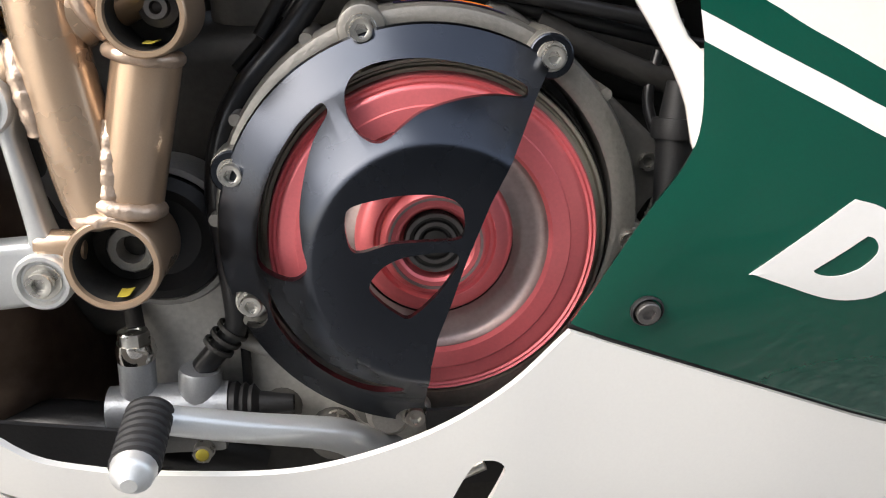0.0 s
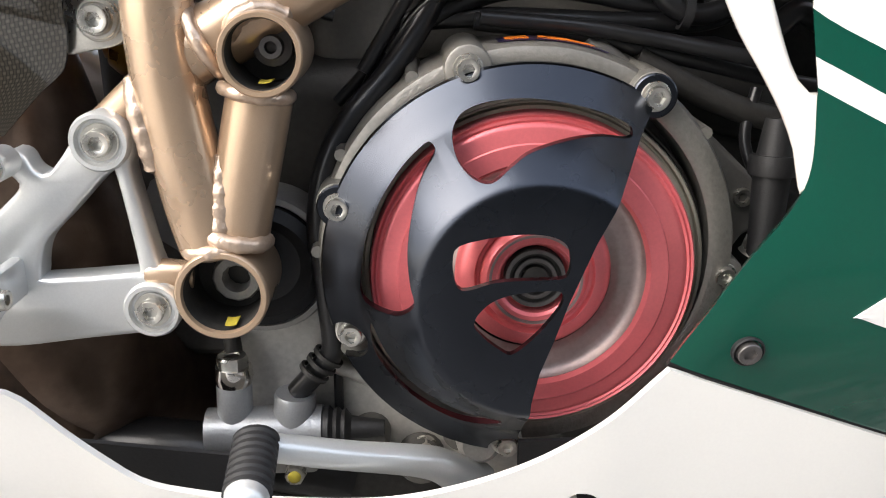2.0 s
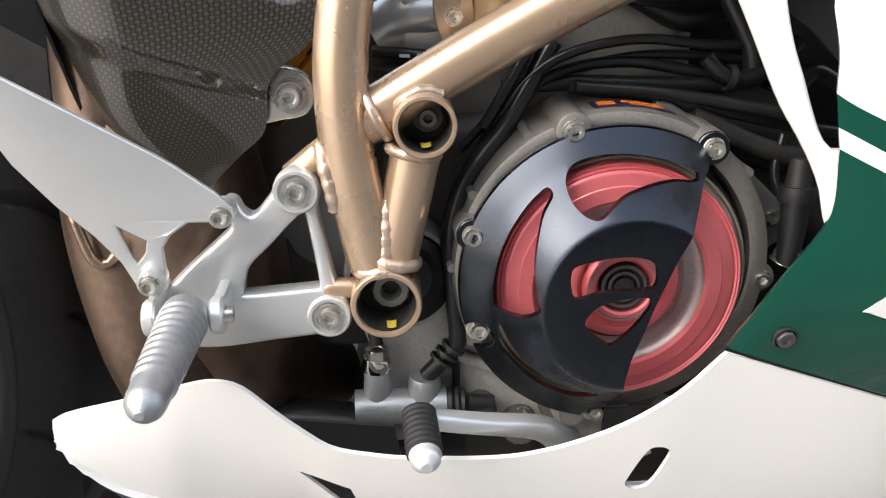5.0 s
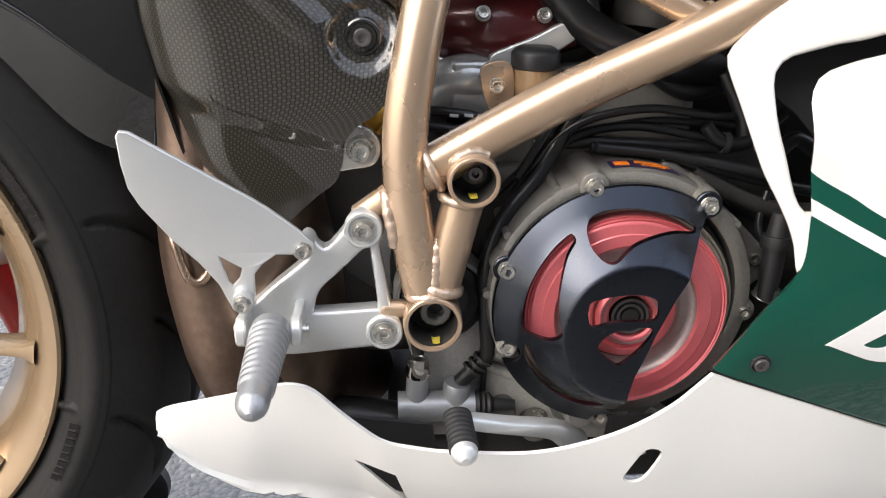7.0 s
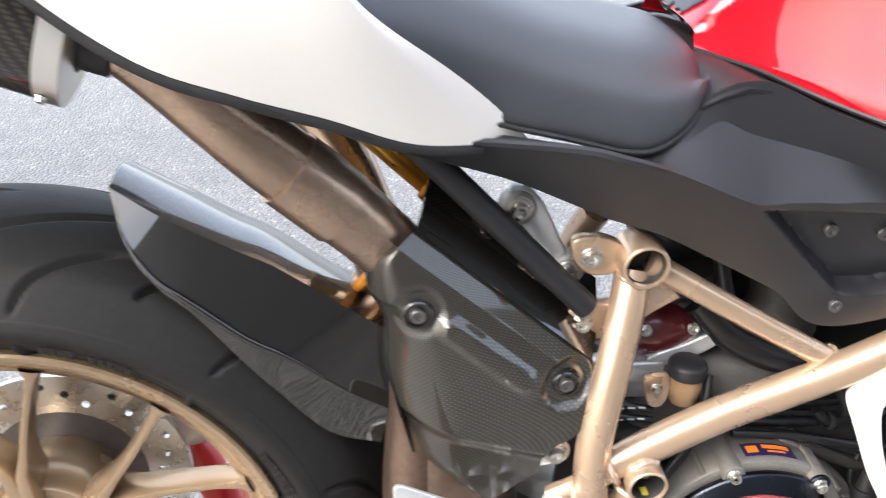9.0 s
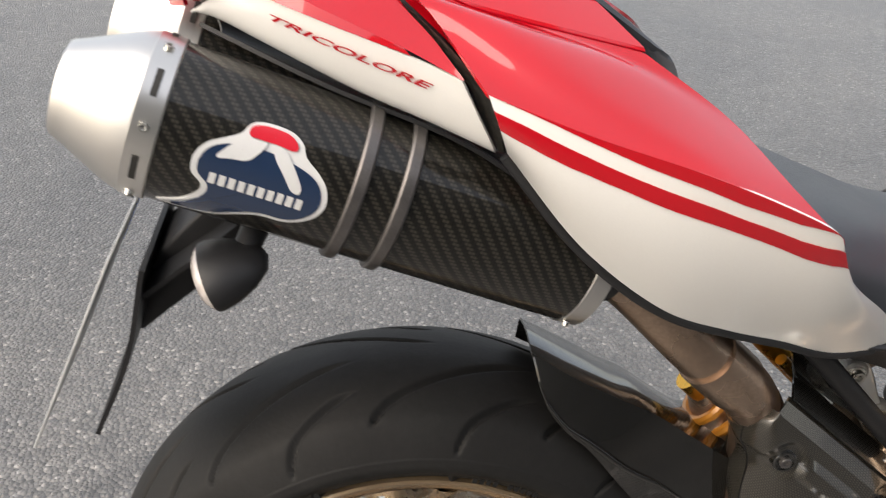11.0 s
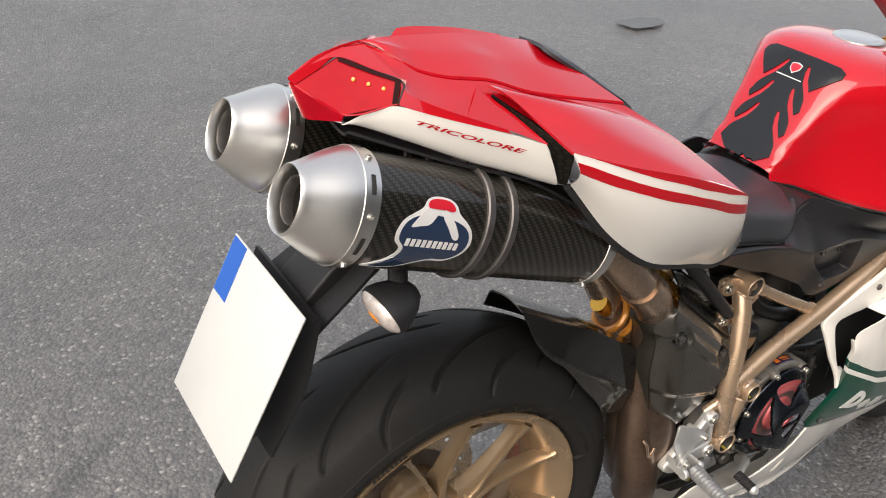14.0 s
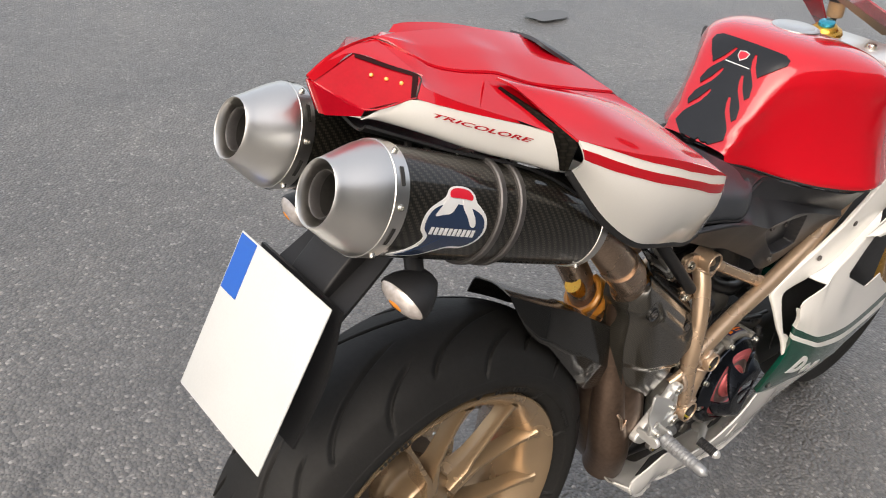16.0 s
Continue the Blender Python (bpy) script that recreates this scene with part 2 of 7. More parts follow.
def grid_mesh(g, close_u=False, close_v=False, thick=0.0):
    """A sheet through the grid g[v][u], with surface coordinates in metres; thick gives it a back and edges."""
    g = np.asarray(g, float)
    nv, nu = g.shape[:2]
    bm = bmesh.new()
    uvl = bm.loops.layers.uv.new("UVMap")
    du = np.r_[0, np.cumsum(np.linalg.norm(np.diff(g, axis=1), axis=2).mean(0))]
    dv = np.r_[0, np.cumsum(np.linalg.norm(np.diff(g, axis=0), axis=2).mean(1))]
    if close_u:
        du = np.r_[du, du[-1] + np.linalg.norm(g[:, 0] - g[:, -1], axis=1).mean()]
    if close_v:
        dv = np.r_[dv, dv[-1] + np.linalg.norm(g[0] - g[-1], axis=1).mean()]
    top = [[bm.verts.new(p) for p in row] for row in g]
    layers = [top]
    if thick:
        a, b = np.gradient(g, axis=1), np.gradient(g, axis=0)
        nrm = np.cross(a, b)
        nrm /= np.linalg.norm(nrm, axis=2, keepdims=True) + 1e-12
        inside = np.array((g[..., 0].mean(), 0.0, g[..., 2].mean() - 0.05))
        if (nrm * (g - inside)).sum() < 0:
            nrm = -nrm
        layers.append([[bm.verts.new(p) for p in row] for row in g - nrm * thick])
    for k, lay in enumerate(layers):
        for j in range(nv if close_v else nv - 1):
            for i in range(nu if close_u else nu - 1):
                ids = [(j, i), (j, i + 1), (j + 1, i + 1), (j + 1, i)]
                vs = [lay[a % nv][b % nu] for a, b in ids]
                if len(set(vs)) < 4:
                    continue
                try:
                    f = bm.faces.new(vs if k == 0 else vs[::-1])
                except ValueError:
                    continue
                for loop, (a, b) in zip(f.loops, ids if k == 0 else ids[::-1]):
                    loop[uvl].uv = (du[b], dv[a])
    if thick:
        t, u = layers
        rim = []
        if not close_v:
            rim += [(0, i, 0, i + 1) for i in range(nu - 1 + close_u)] + [(nv - 1, i + 1, nv - 1, i) for i in range(nu - 1 + close_u)]
        if not close_u:
            rim += [(j + 1, 0, j, 0) for j in range(nv - 1 + close_v)] + [(j, nu - 1, j + 1, nu - 1) for j in range(nv - 1 + close_v)]
        for a, b, c, d in rim:
            a, b, c, d = a % nv, b % nu, c % nv, d % nu
            try:
                bm.faces.new((t[a][b], u[a][b], u[c][d], t[c][d]))
            except ValueError:
                pass
    bmesh.ops.remove_doubles(bm, verts=bm.verts, dist=1e-6)
    bmesh.ops.recalc_face_normals(bm, faces=bm.faces)
    return bm


def skin(curves, nu=40, nv=20, thick=0.0, smooth=True):
    """A smooth sheet through curves that run the same way."""
    rows = np.array([spline(c, nu) for c in curves])
    if smooth and len(curves) > 2:
        g = np.array([spline(rows[:, i], nv) for i in range(nu)]).transpose(1, 0, 2)
    else:
        s = np.linspace(0, len(curves) - 1, nv)
        k = np.minimum(s.astype(int), len(curves) - 2)
        w = (s - k)[:, None, None]
        g = rows[k] * (1 - w) + rows[k + 1] * w
    return grid_mesh(g, thick=thick)


def turn_to(axis):
    return Vector((0, 0, 1)).rotation_difference(Vector(axis)).to_matrix()


def lathe(profile, origin, axis=(0, -1, 0), seg=48, wobble=None):
    """Revolves (radius, along) pairs round the axis through origin."""
    m, o = np.array(turn_to(axis)), np.array(origin, float)
    ang = np.linspace(0, 2 * np.pi, seg, endpoint=False)
    g = []
    for r, h in profile:
        c = np.stack([r * np.cos(ang), r * np.sin(ang), np.full(seg, h)], 1)
        g.append(c @ m.T + o)
    return grid_mesh(g, close_u=True)


def sweep(pts, radius, n=None, seg=14, closed=False, straight=False, cap=True, flat=1.0):
    """A round bar along a smooth line; radius may be a list of values along it."""
    p = np.array(pts, float)
    if not straight or len(pts) == 2:
        p = spline(pts, n or max(8, 10 * len(pts)), closed)
    k = len(p)
    rad = np.interp(np.linspace(0, 1, k), np.linspace(0, 1, len(radius)), radius) if isinstance(radius, (list, tuple)) else np.full(k, radius)
    tan = np.gradient(p, axis=0)
    if closed:
        tan = np.roll(p, -1, 0) - np.roll(p, 1, 0)
    tan /= np.linalg.norm(tan, axis=1, keepdims=True)
    up = np.array([0, 0, 1.0]) if abs(tan[0][2]) < 0.9 else np.array([0, 1.0, 0])
    side = np.cross(tan[0], up)
    side /= np.linalg.norm(side)
    ang = np.linspace(0, 2 * np.pi, seg, endpoint=False)
    g = []
    for q, t, r in zip(p, tan, rad):
        side = side - t * (side @ t)
        side /= np.linalg.norm(side)
        other = np.cross(t, side)
        g.append(q + r * (np.cos(ang)[:, None] * side + flat * np.sin(ang)[:, None] * other))
    bm = grid_mesh(g, close_u=True, close_v=closed)
    if cap and not closed:
        edges = [e for e in bm.edges if e.is_boundary]
        bmesh.ops.holes_fill(bm, edges=edges)
        bmesh.ops.recalc_face_normals(bm, faces=bm.faces)
    return bm


def plate(outlines, y0, y1, bevel=0.001, rounded=0, deform=None):
    """A flat plate in the x-z plane between two depths, the first outline its rim and the rest holes."""
    data = bpy.data.curves.new("outline", "CURVE")
    data.dimensions, data.fill_mode = "2D", "BOTH"
    data.extrude, data.bevel_depth, data.bevel_resolution, data.offset = max(1e-5, abs(y1 - y0) / 2 - bevel), bevel, 2, -bevel
    for o in outlines:
        q = spline(o, rounded, True) if rounded else np.array(o, float)
        s = data.splines.new("POLY")
        s.points.add(len(q) - 1)
        for pt, (a, b) in zip(s.points, q):
            pt.co = (a, b, 0, 1)
        s.use_cyclic_u = True
    ob = new("outline", data)
    me = bpy.data.meshes.new_from_object(ob.evaluated_get(bpy.context.evaluated_depsgraph_get()))
    bm = bmesh.new()
    bm.from_mesh(me)
    bpy.data.objects.remove(ob)
    bpy.data.curves.remove(data)
    bpy.data.meshes.remove(me)
    mid = (y0 + y1) / 2
    for v in bm.verts:
        v.co = (v.co.x, mid - v.co.z, v.co.y)
        if deform:
            v.co.y += deform(v.co.x, v.co.z)
    bmesh.ops.remove_doubles(bm, verts=bm.verts, dist=1e-6)
    bmesh.ops.recalc_face_normals(bm, faces=bm.faces)
    return bm


def block(x0, x1, y0, y1, z0, z1, bevel=0.003, seg=2):
    bm = bmesh.new()
    bmesh.ops.create_cube(bm, size=1.0)
    for v in bm.verts:
        v.co = ((x0 + x1) / 2 + v.co.x * (x1 - x0), (y0 + y1) / 2 + v.co.y * (y1 - y0), (z0 + z1) / 2 + v.co.z * (z1 - z0))
    if bevel:
        bmesh.ops.bevel(bm, geom=list(bm.edges), offset=bevel, segments=seg, profile=0.5, affect="EDGES")
    return bm


def cut(bm, cutters):
    """bm less the cutters."""
    dep = []
    for k in [bm, *cutters]:
        me = bpy.data.meshes.new("cut")
        k.to_mesh(me)
        dep.append(new("cut", me))
    for c in dep[1:]:
        mod = dep[0].modifiers.new("cut", "BOOLEAN")
        mod.operation, mod.object, mod.solver = "DIFFERENCE", c, "EXACT"
    me = bpy.data.meshes.new_from_object(dep[0].evaluated_get(bpy.context.evaluated_depsgraph_get()))
    out = bmesh.new()
    out.from_mesh(me)
    bpy.data.meshes.remove(me)
    for ob in dep:
        me = ob.data
        bpy.data.objects.remove(ob)
        bpy.data.meshes.remove(me)
    return out


def joined(*bms):
    out = bmesh.new()
    out.loops.layers.uv.new("UVMap")
    for b in bms:
        me = bpy.data.meshes.new("join")
        b.to_mesh(me)
        out.from_mesh(me)
        bpy.data.meshes.remove(me)
    return out


def moved(bm, m):
    bm.transform(m)
    return bm


def flipped(bm, centre=0.0):
    """The mirror image on the other side of the machine, about the plane y = centre."""
    c = bm.copy()
    c.transform(Matrix.Translation((0, 2 * centre, 0)) @ Matrix.Diagonal((1, -1, 1, 1)))
    bmesh.ops.reverse_faces(c, faces=c.faces)
    return c


def mesh_of(name, bm, material, angle=38):
    me = bpy.data.meshes.new(name)
    bm.to_mesh(me)
    bm.free()
    me.materials.append(material)
    me.shade_smooth()
    me.set_sharp_from_angle(angle=radians(angle))
    return me


def part(name, bm, material, parent, label="", angle=38):
    ob = new(name, mesh_of(name, bm, material, angle))
    ob.parent = parent
    if label:
        ob["label"] = label
    return ob


def both(name, make, material, parent, label="", centre=0.0):
    """A part on the near side and its mirror image on the far side."""
    bm = make if isinstance(make, bmesh.types.BMesh) else make()
    far = flipped(bm, centre)
    a = part(name, bm, material, parent, label)
    b = part(name, far, material, parent, label)
    return a, b


def screw_mesh(name, r=0.005, h=0.006, washer=0.0, material=None, hexhead=False):
    """A screw head that stands along its own z, with a hexagon socket or as a hexagon head."""
    bm = bmesh.new()
    n = 24
    rings = []

    def ring(rad, z, hexagon=False):
        vs = []
        for i in range(n):
            a = 2 * math.pi * i / n
            q = rad
            if hexagon:
                q = rad * math.cos(math.pi / 6) / math.cos((a % (math.pi / 3)) - math.pi / 6)
            vs.append(bm.verts.new((q * math.cos(a), q * math.sin(a), z)))
        rings.append(vs)

    if washer:
        for rad, z in ((washer, -0.001), (washer, 0.0006), (washer * 0.96, 0.001), (r, 0.001)):
            ring(rad, z)
    else:
        ring(r, -0.001)
    if hexhead:
        ring(r, 0.0, True), ring(r, h * 0.85, True), ring(r * 0.85, h)
        ring(r * 0.5, h), ring(r * 0.45, h * 0.85), ring(0.0001, h * 0.85)
    else:
        ring(r, h * 0.85), ring(r * 0.93, h), ring(r * 0.68, h)
        ring(r * 0.58, h * 0.95, True), ring(r * 0.56, h * 0.35, True), ring(0.0001, h * 0.3)
    for a, b in zip(rings[:-1], rings[1:]):
        for i in range(n):
            bm.faces.new((a[i], a[(i + 1) % n], b[(i + 1) % n], b[i]))
    bmesh.ops.recalc_face_normals(bm, faces=bm.faces)
    return mesh_of(name, bm, material or STEEL, 30)


def put(name, mesh, at, parent, axis=(0, -1, 0), scale=1.0, label=""):
    ob = new(name, mesh)
    ob.parent = parent
    ob.matrix_local = Matrix.LocRotScale(at, Vector((0, 0, 1)).rotation_difference(Vector(axis)), (scale,) * 3)
    if label:
        ob["label"] = label
    return ob

# ---- ground ----
def asphalt():
    m = bpy.data.materials.new("asphalt")
    m.use_nodes = True
    n, l = m.node_tree.nodes, m.node_tree.links
    b = n["Principled BSDF"]
    co = n.new("ShaderNodeTexCoord")

    def noise_tex(scale, detail=4):
        k = n.new("ShaderNodeTexNoise")
        k.inputs["Scale"].default_value, k.inputs["Detail"].default_value = scale, detail
        l.new(co.outputs["Object"], k.inputs["Vector"])
        return k

    def ramp(src, a, b2, c0, c1):
        k = n.new("ShaderNodeValToRGB")
        k.color_ramp.elements[0].position, k.color_ramp.elements[1].position = a, b2
        k.color_ramp.elements[0].color, k.color_ramp.elements[1].color = (*c0, 1), (*c1, 1)
        l.new(src, k.inputs["Fac"])
        return k.outputs["Color"]

    def mix(kind, fac, a, b2):
        k = n.new("ShaderNodeMix")
        k.data_type, k.blend_type = "RGBA", kind
        if isinstance(fac, float):
            k.inputs[0].default_value = fac
        else:
            l.new(fac, k.inputs[0])
        l.new(a, k.inputs[6]), l.new(b2, k.inputs[7])
        return k.outputs[2]

    stones = n.new("ShaderNodeTexVoronoi")
    stones.inputs["Scale"].default_value = 115
    l.new(co.outputs["Object"], stones.inputs["Vector"])
    sep = n.new("ShaderNodeSeparateColor")
    l.new(stones.outputs["Color"], sep.inputs[0])
    base = ramp(sep.outputs[0], 0.1, 1.0, (0.092, 0.089, 0.085), (0.162, 0.157, 0.150))
    light = ramp(sep.outputs[1], 0.93, 0.97, (0, 0, 0), (1, 1, 1))
    white = n.new("ShaderNodeRGB")
    white.outputs[0].default_value = (0.30, 0.288, 0.272, 1)
    col = mix("MIX", light, base, white.outputs[0])
    gap = ramp(stones.outputs["Distance"], 0.35, 0.75, (1, 1, 1), (0.70, 0.70, 0.70))
    col = mix("MULTIPLY", 1.0, col, gap)
    patch = ramp(noise_tex(0.8, 8).outputs["Fac"], 0.34, 0.66, (0.74, 0.74, 0.75), (1.14, 1.12, 1.09))
    col = mix("MULTIPLY", 1.0, col, patch)
    film = ramp(noise_tex(9, 6).outputs["Fac"], 0.35, 0.7, (0.88, 0.88, 0.88), (1.1, 1.1, 1.1))
    col = mix("MULTIPLY", 1.0, col, film)
    # hairline cracks that wander and fade
    bend = n.new("ShaderNodeVectorMath")
    bend.operation = "MULTIPLY_ADD"
    bend.inputs[1].default_value = (0.5, 0.5, 0.0)
    l.new(noise_tex(1.6, 6).outputs["Color"], bend.inputs[0])
    l.new(co.outputs["Object"], bend.inputs[2])
    crack = n.new("ShaderNodeTexVoronoi")
    crack.feature = "DISTANCE_TO_EDGE"
    crack.inputs["Scale"].default_value = 0.42
    l.new(bend.outputs[0], crack.inputs["Vector"])
    line = ramp(crack.outputs["Distance"], 0.0, 0.010, (0.45, 0.45, 0.45), (1.0, 1.0, 1.0))
    fade = ramp(noise_tex(0.5, 3).outputs["Fac"], 0.52, 0.60, (0.0, 0.0, 0.0), (1.0, 1.0, 1.0))
    col = mix("MULTIPLY", fade, col, line)
    l.new(col, b.inputs["Base Color"])
    b.inputs["Roughness"].default_value = 0.36
    b.inputs["Specular IOR Level"].default_value = 1.0
    bp, bp2 = n.new("ShaderNodeBump"), n.new("ShaderNodeBump")
    bp.invert = True
    bp.inputs["Strength"].default_value, bp.inputs["Distance"].default_value = 1.0, 0.004
    l.new(stones.outputs["Distance"], bp.inputs["Height"])
    bp2.inputs["Strength"].default_value, bp2.inputs["Distance"].default_value = 0.6, 0.002
    l.new(noise_tex(60, 6).outputs["Fac"], bp2.inputs["Height"])
    l.new(bp.outputs["Normal"], bp2.inputs["Normal"])
    l.new(bp2.outputs["Normal"], b.inputs["Normal"])
    return m


ASPHALT = asphalt()
xs = np.r_[-400, -120, -40, np.linspace(-12, 12, 49), 40, 120, 400]
g = [[(x, y, 0.012 * noise.noise((x * 0.35, y * 0.35, 3)) if max(abs(x), abs(y)) > 1.2 else 0.0) for x in xs] for y in xs]
ground = new("ground", mesh_of("ground", grid_mesh(g), ASPHALT))
tagged(ground, "worn grey asphalt with pale stone chips", "ground", kind="structure")
DAMP = surface("dark oil stain", (0.086, 0.084, 0.081), 0.40, 0.0, 0.0, 0.3, 80, 8, bump=0.4, bump_scale=150)
edge = [(2.5 + 0.15 * math.cos(a) * (1 + 0.18 * math.sin(3 * a + 1)), 2.75 + 0.10 * math.sin(a) * (1 + 0.2 * math.cos(2 * a))) for a in np.linspace(0, 6.283, 28)[:-1]]
stain_bm = bmesh.new()
stain_bm.faces.new([stain_bm.verts.new((x, y, 0.0155)) for x, y in edge])
stain = new("oil_stain", mesh_of("oil_stain", stain_bm, DAMP))
tagged(stain, "small dark oil stain on the asphalt", "stain", kind="structure")

# a plain workshop wall some way behind the camera closes the yard
PLASTER = surface("dull grey wall plaster", (0.13, 0.127, 0.12), 0.85, 0.0, 0.0, 0.12, 60, 2, bump=0.4, bump_scale=90)
yard_wall = new("wall_south", mesh_of("wall_south", block(-3.5, 18, -7.3, -7.0, 0.0, 6.2, 0.02), PLASTER))
tagged(yard_wall, "plain dull grey plastered yard wall", "wall", kind="structure")

# ---- the motorcycle ----
bike = new("motorcycle")
tagged(bike, "red, white and green sports motorcycle standing on a red stand", "motorcycle")

SCREW = screw_mesh("screw", 0.0052, 0.006, 0.0068)
SCREW_BIG = screw_mesh("large_screw", 0.0075, 0.007, 0.0105)
SCREW_DARK = screw_mesh("dark_screw", 0.0058, 0.0030, 0.0, DARKALU)
HEXNUT = screw_mesh("hex_bolt", 0.0085, 0.008, 0.0, STEEL, True)

# rear wheel
AX, AZ = -0.625, 0.416
rim_profile = [(0.205, -0.066), (0.214, -0.073), (0.224, -0.082), (0.2320, -0.0845), (0.2345, -0.083), (0.2350, -0.076), (0.222, -0.060),
               (0.205, -0.050), (0.192, -0.030), (0.188, 0.0), (0.192, 0.030), (0.205, 0.050), (0.222, 0.060), (0.2335, 0.078), (0.2315, 0.081), (0.224, 0.079),
               (0.210, 0.070), (0.196, 0.050), (0.182, 0.025), (0.178, 0.0), (0.182, -0.025), (0.196, -0.052), (0.205, -0.066)]
rear_wheel = part("rear_wheel", lathe(rim_profile, (AX, 0, AZ), (0, 1, 0), 120), GOLDRIM, bike, "gold-painted alloy rear wheel with forked spokes")


def tyre_mesh(ax, az, radius, bead, half, grooves, nt, seed):
    """A tyre whose tread is cut by curved, slanting grooves."""
    prof = spline([(bead - 0.004, -half * 0.70), (bead + 0.004, -half * 0.82), (bead + 0.026, -half), (bead + 0.042, -half * 0.975), (radius - 0.030, -half * 0.80), (radius - 0.018, -half * 0.63),
                   (radius - 0.0075, -half * 0.40), (radius - 0.0015, -half * 0.18), (radius, 0), (radius - 0.0015, half * 0.18), (radius - 0.0075, half * 0.40), (radius - 0.018, half * 0.63), (radius - 0.030, half * 0.80), (bead + 0.042, half * 0.975), (bead + 0.026, half),
                   (bead + 0.004, half * 0.82), (bead - 0.004, half * 0.70)], 300)
    th = np.linspace(0, 2 * np.pi, nt, endpoint=False)
    rr, yy = prof[:, 0][:, None] * np.ones(nt), prof[:, 1][:, None] * np.ones(nt)
    depth = np.zeros_like(rr)
    if grooves:
        for sgn in (-1, 1):
            s = sgn * yy / half
            for lo, hi, phase, bend in ((0.10, 0.80, 0.0, -0.50), (0.46, 0.97, 0.52, -0.24)):
                u = np.clip((s - lo) / (hi - lo), -0.2, 1.0)
                centre = bend * (1 - u) ** 1.7
                cell = 2 * np.pi / grooves
                d = (th[None] - centre - phase * cell + (0.45 * cell if sgn > 0 else 0)) % cell
                slope = np.abs(np.gradient(centre, axis=0) / (np.gradient(prof[:, 1])[:, None] + 1e-9)) * radius
                d = np.minimum(d, cell - d) * radius / np.sqrt(1 + slope**2)
                inside = np.clip(np.minimum(u, 1 - u) * 9, 0, 1)
                depth = np.maximum(depth, np.clip(1.7 - d / 0.0022, 0, 1) * inside)
    ridge = 0.0009 * (np.abs(rr - bead - 0.017) < 0.002) + 0.0007 * (np.abs(rr - bead - 0.040) < 0.0016) * (np.abs(yy) > half * 0.8)
    rr = rr - 0.0062 * depth + ridge
    g = np.stack([ax + rr * np.cos(th), yy, az + rr * np.sin(th)], 2)
    return grid_mesh(g, close_u=True)


part("tyre", tyre_mesh(AX, AZ, 0.3320, 0.233, 0.097, 11, 720, 1), RUBBER, rear_wheel, "worn black sports tyre with curved tread grooves", 60)
for r0, r1, spans in ((0.2495, 0.2555, ((62, 70), (72, 79), (112, 126), (150, 166), (330, 344), (20, 34))), (0.2595, 0.2635, ((64, 84), (140, 162), (350, 372), (200, 216)))):
    for a0, a1 in spans:
        for k in range(int((a1 - a0) / 1.6)):
            q = np.radians(a0 + 1.6 * k + np.array((0.0, 0.5, 1.0)))
            part("sidewall_print", grid_mesh([[(AX + r * math.cos(t), -0.0966 + 0.0008 * (r > 0.258) - 0.0012, AZ + r * math.sin(t)) for t in q] for r in (r0, r1)], thick=0.0012), RUBBER, rear_wheel)
for k in range(6):
    a0 = radians(96.6 + 60 * k)
    for sgn in (-1, 1):
        def pt(r, off, y, a0=a0, sgn=sgn):
            a = a0 + sgn * off
            return (AX + r * math.cos(a), y, AZ + r * math.sin(a))
        g = []
        for r, off, w, d in ((0.045, 0.05, 0.010, 0.025), (0.085, 0.085, 0.0062, 0.021), (0.105, 0.135, 0.0046, 0.016), (0.140, 0.190, 0.0040, 0.014), (0.180, 0.240, 0.0040, 0.013), (0.202, 0.262, 0.0056, 0.014), (0.212, 0.270, 0.011, 0.016)):
            y = -0.034 - 0.024 * (r - 0.045) / 0.16
            a = a0 + sgn * off
            t = np.array((-math.sin(a), 0, math.cos(a)))
            c = np.array(pt(r, off, y))
            g.append([c + t * w * x + np.array((0, d * v, 0)) for x, v in ((-1, -0.8), (-0.75, -1), (0, -1.06), (0.75, -1), (1, -0.8), (1, 0.5), (0.6, 1), (-0.6, 1), (-1, 0.5))])
        part("spoke", grid_mesh(g, close_u=True), GOLDRIM, rear_wheel)
part("hub", lathe([(0.0, -0.060), (0.018, -0.060), (0.022, -0.056), (0.036, -0.054), (0.040, -0.050), (0.056, -0.046), (0.060, -0.040), (0.058, 0.02), (0.045, 0.05), (0.0, 0.05)], (AX, 0, AZ), (0, 1, 0), 48), GOLDRIM, rear_wheel)
part("axle_nut", lathe([(0.0, -0.082), (0.010, -0.082), (0.012, -0.080), (0.012, -0.074), (0.021, -0.072), (0.023, -0.070), (0.023, -0.056), (0.0, -0.056)], (AX, 0, AZ), (0, 1, 0), 6), STEEL, rear_wheel, "large steel axle nut")
disc = lathe([(0.078, 0.034), (0.1225, 0.034), (0.1225, 0.040), (0.078, 0.040), (0.078, 0.034)], (AX, 0, AZ), (0, 1, 0), 72)
holes = []
for k in range(30):
    a = 2 * math.pi * k / 30
    r = 0.092 + 0.009 * (k % 3)
    holes.append(lathe([(0.0, 0.03), (0.0042, 0.03), (0.0042, 0.045), (0.0, 0.045)], (AX + r * math.cos(a), 0, AZ + r * math.sin(a)), (0, 1, 0), 10))
part("brake_disc", cut(disc, [joined(*holes)]), STEEL, rear_wheel, "drilled steel brake disc")
part("disc_carrier", lathe([(0.05, 0.030), (0.079, 0.034), (0.081, 0.040), (0.05, 0.045)], (AX, 0, AZ), (0, 1, 0), 48), DARKALU, rear_wheel)



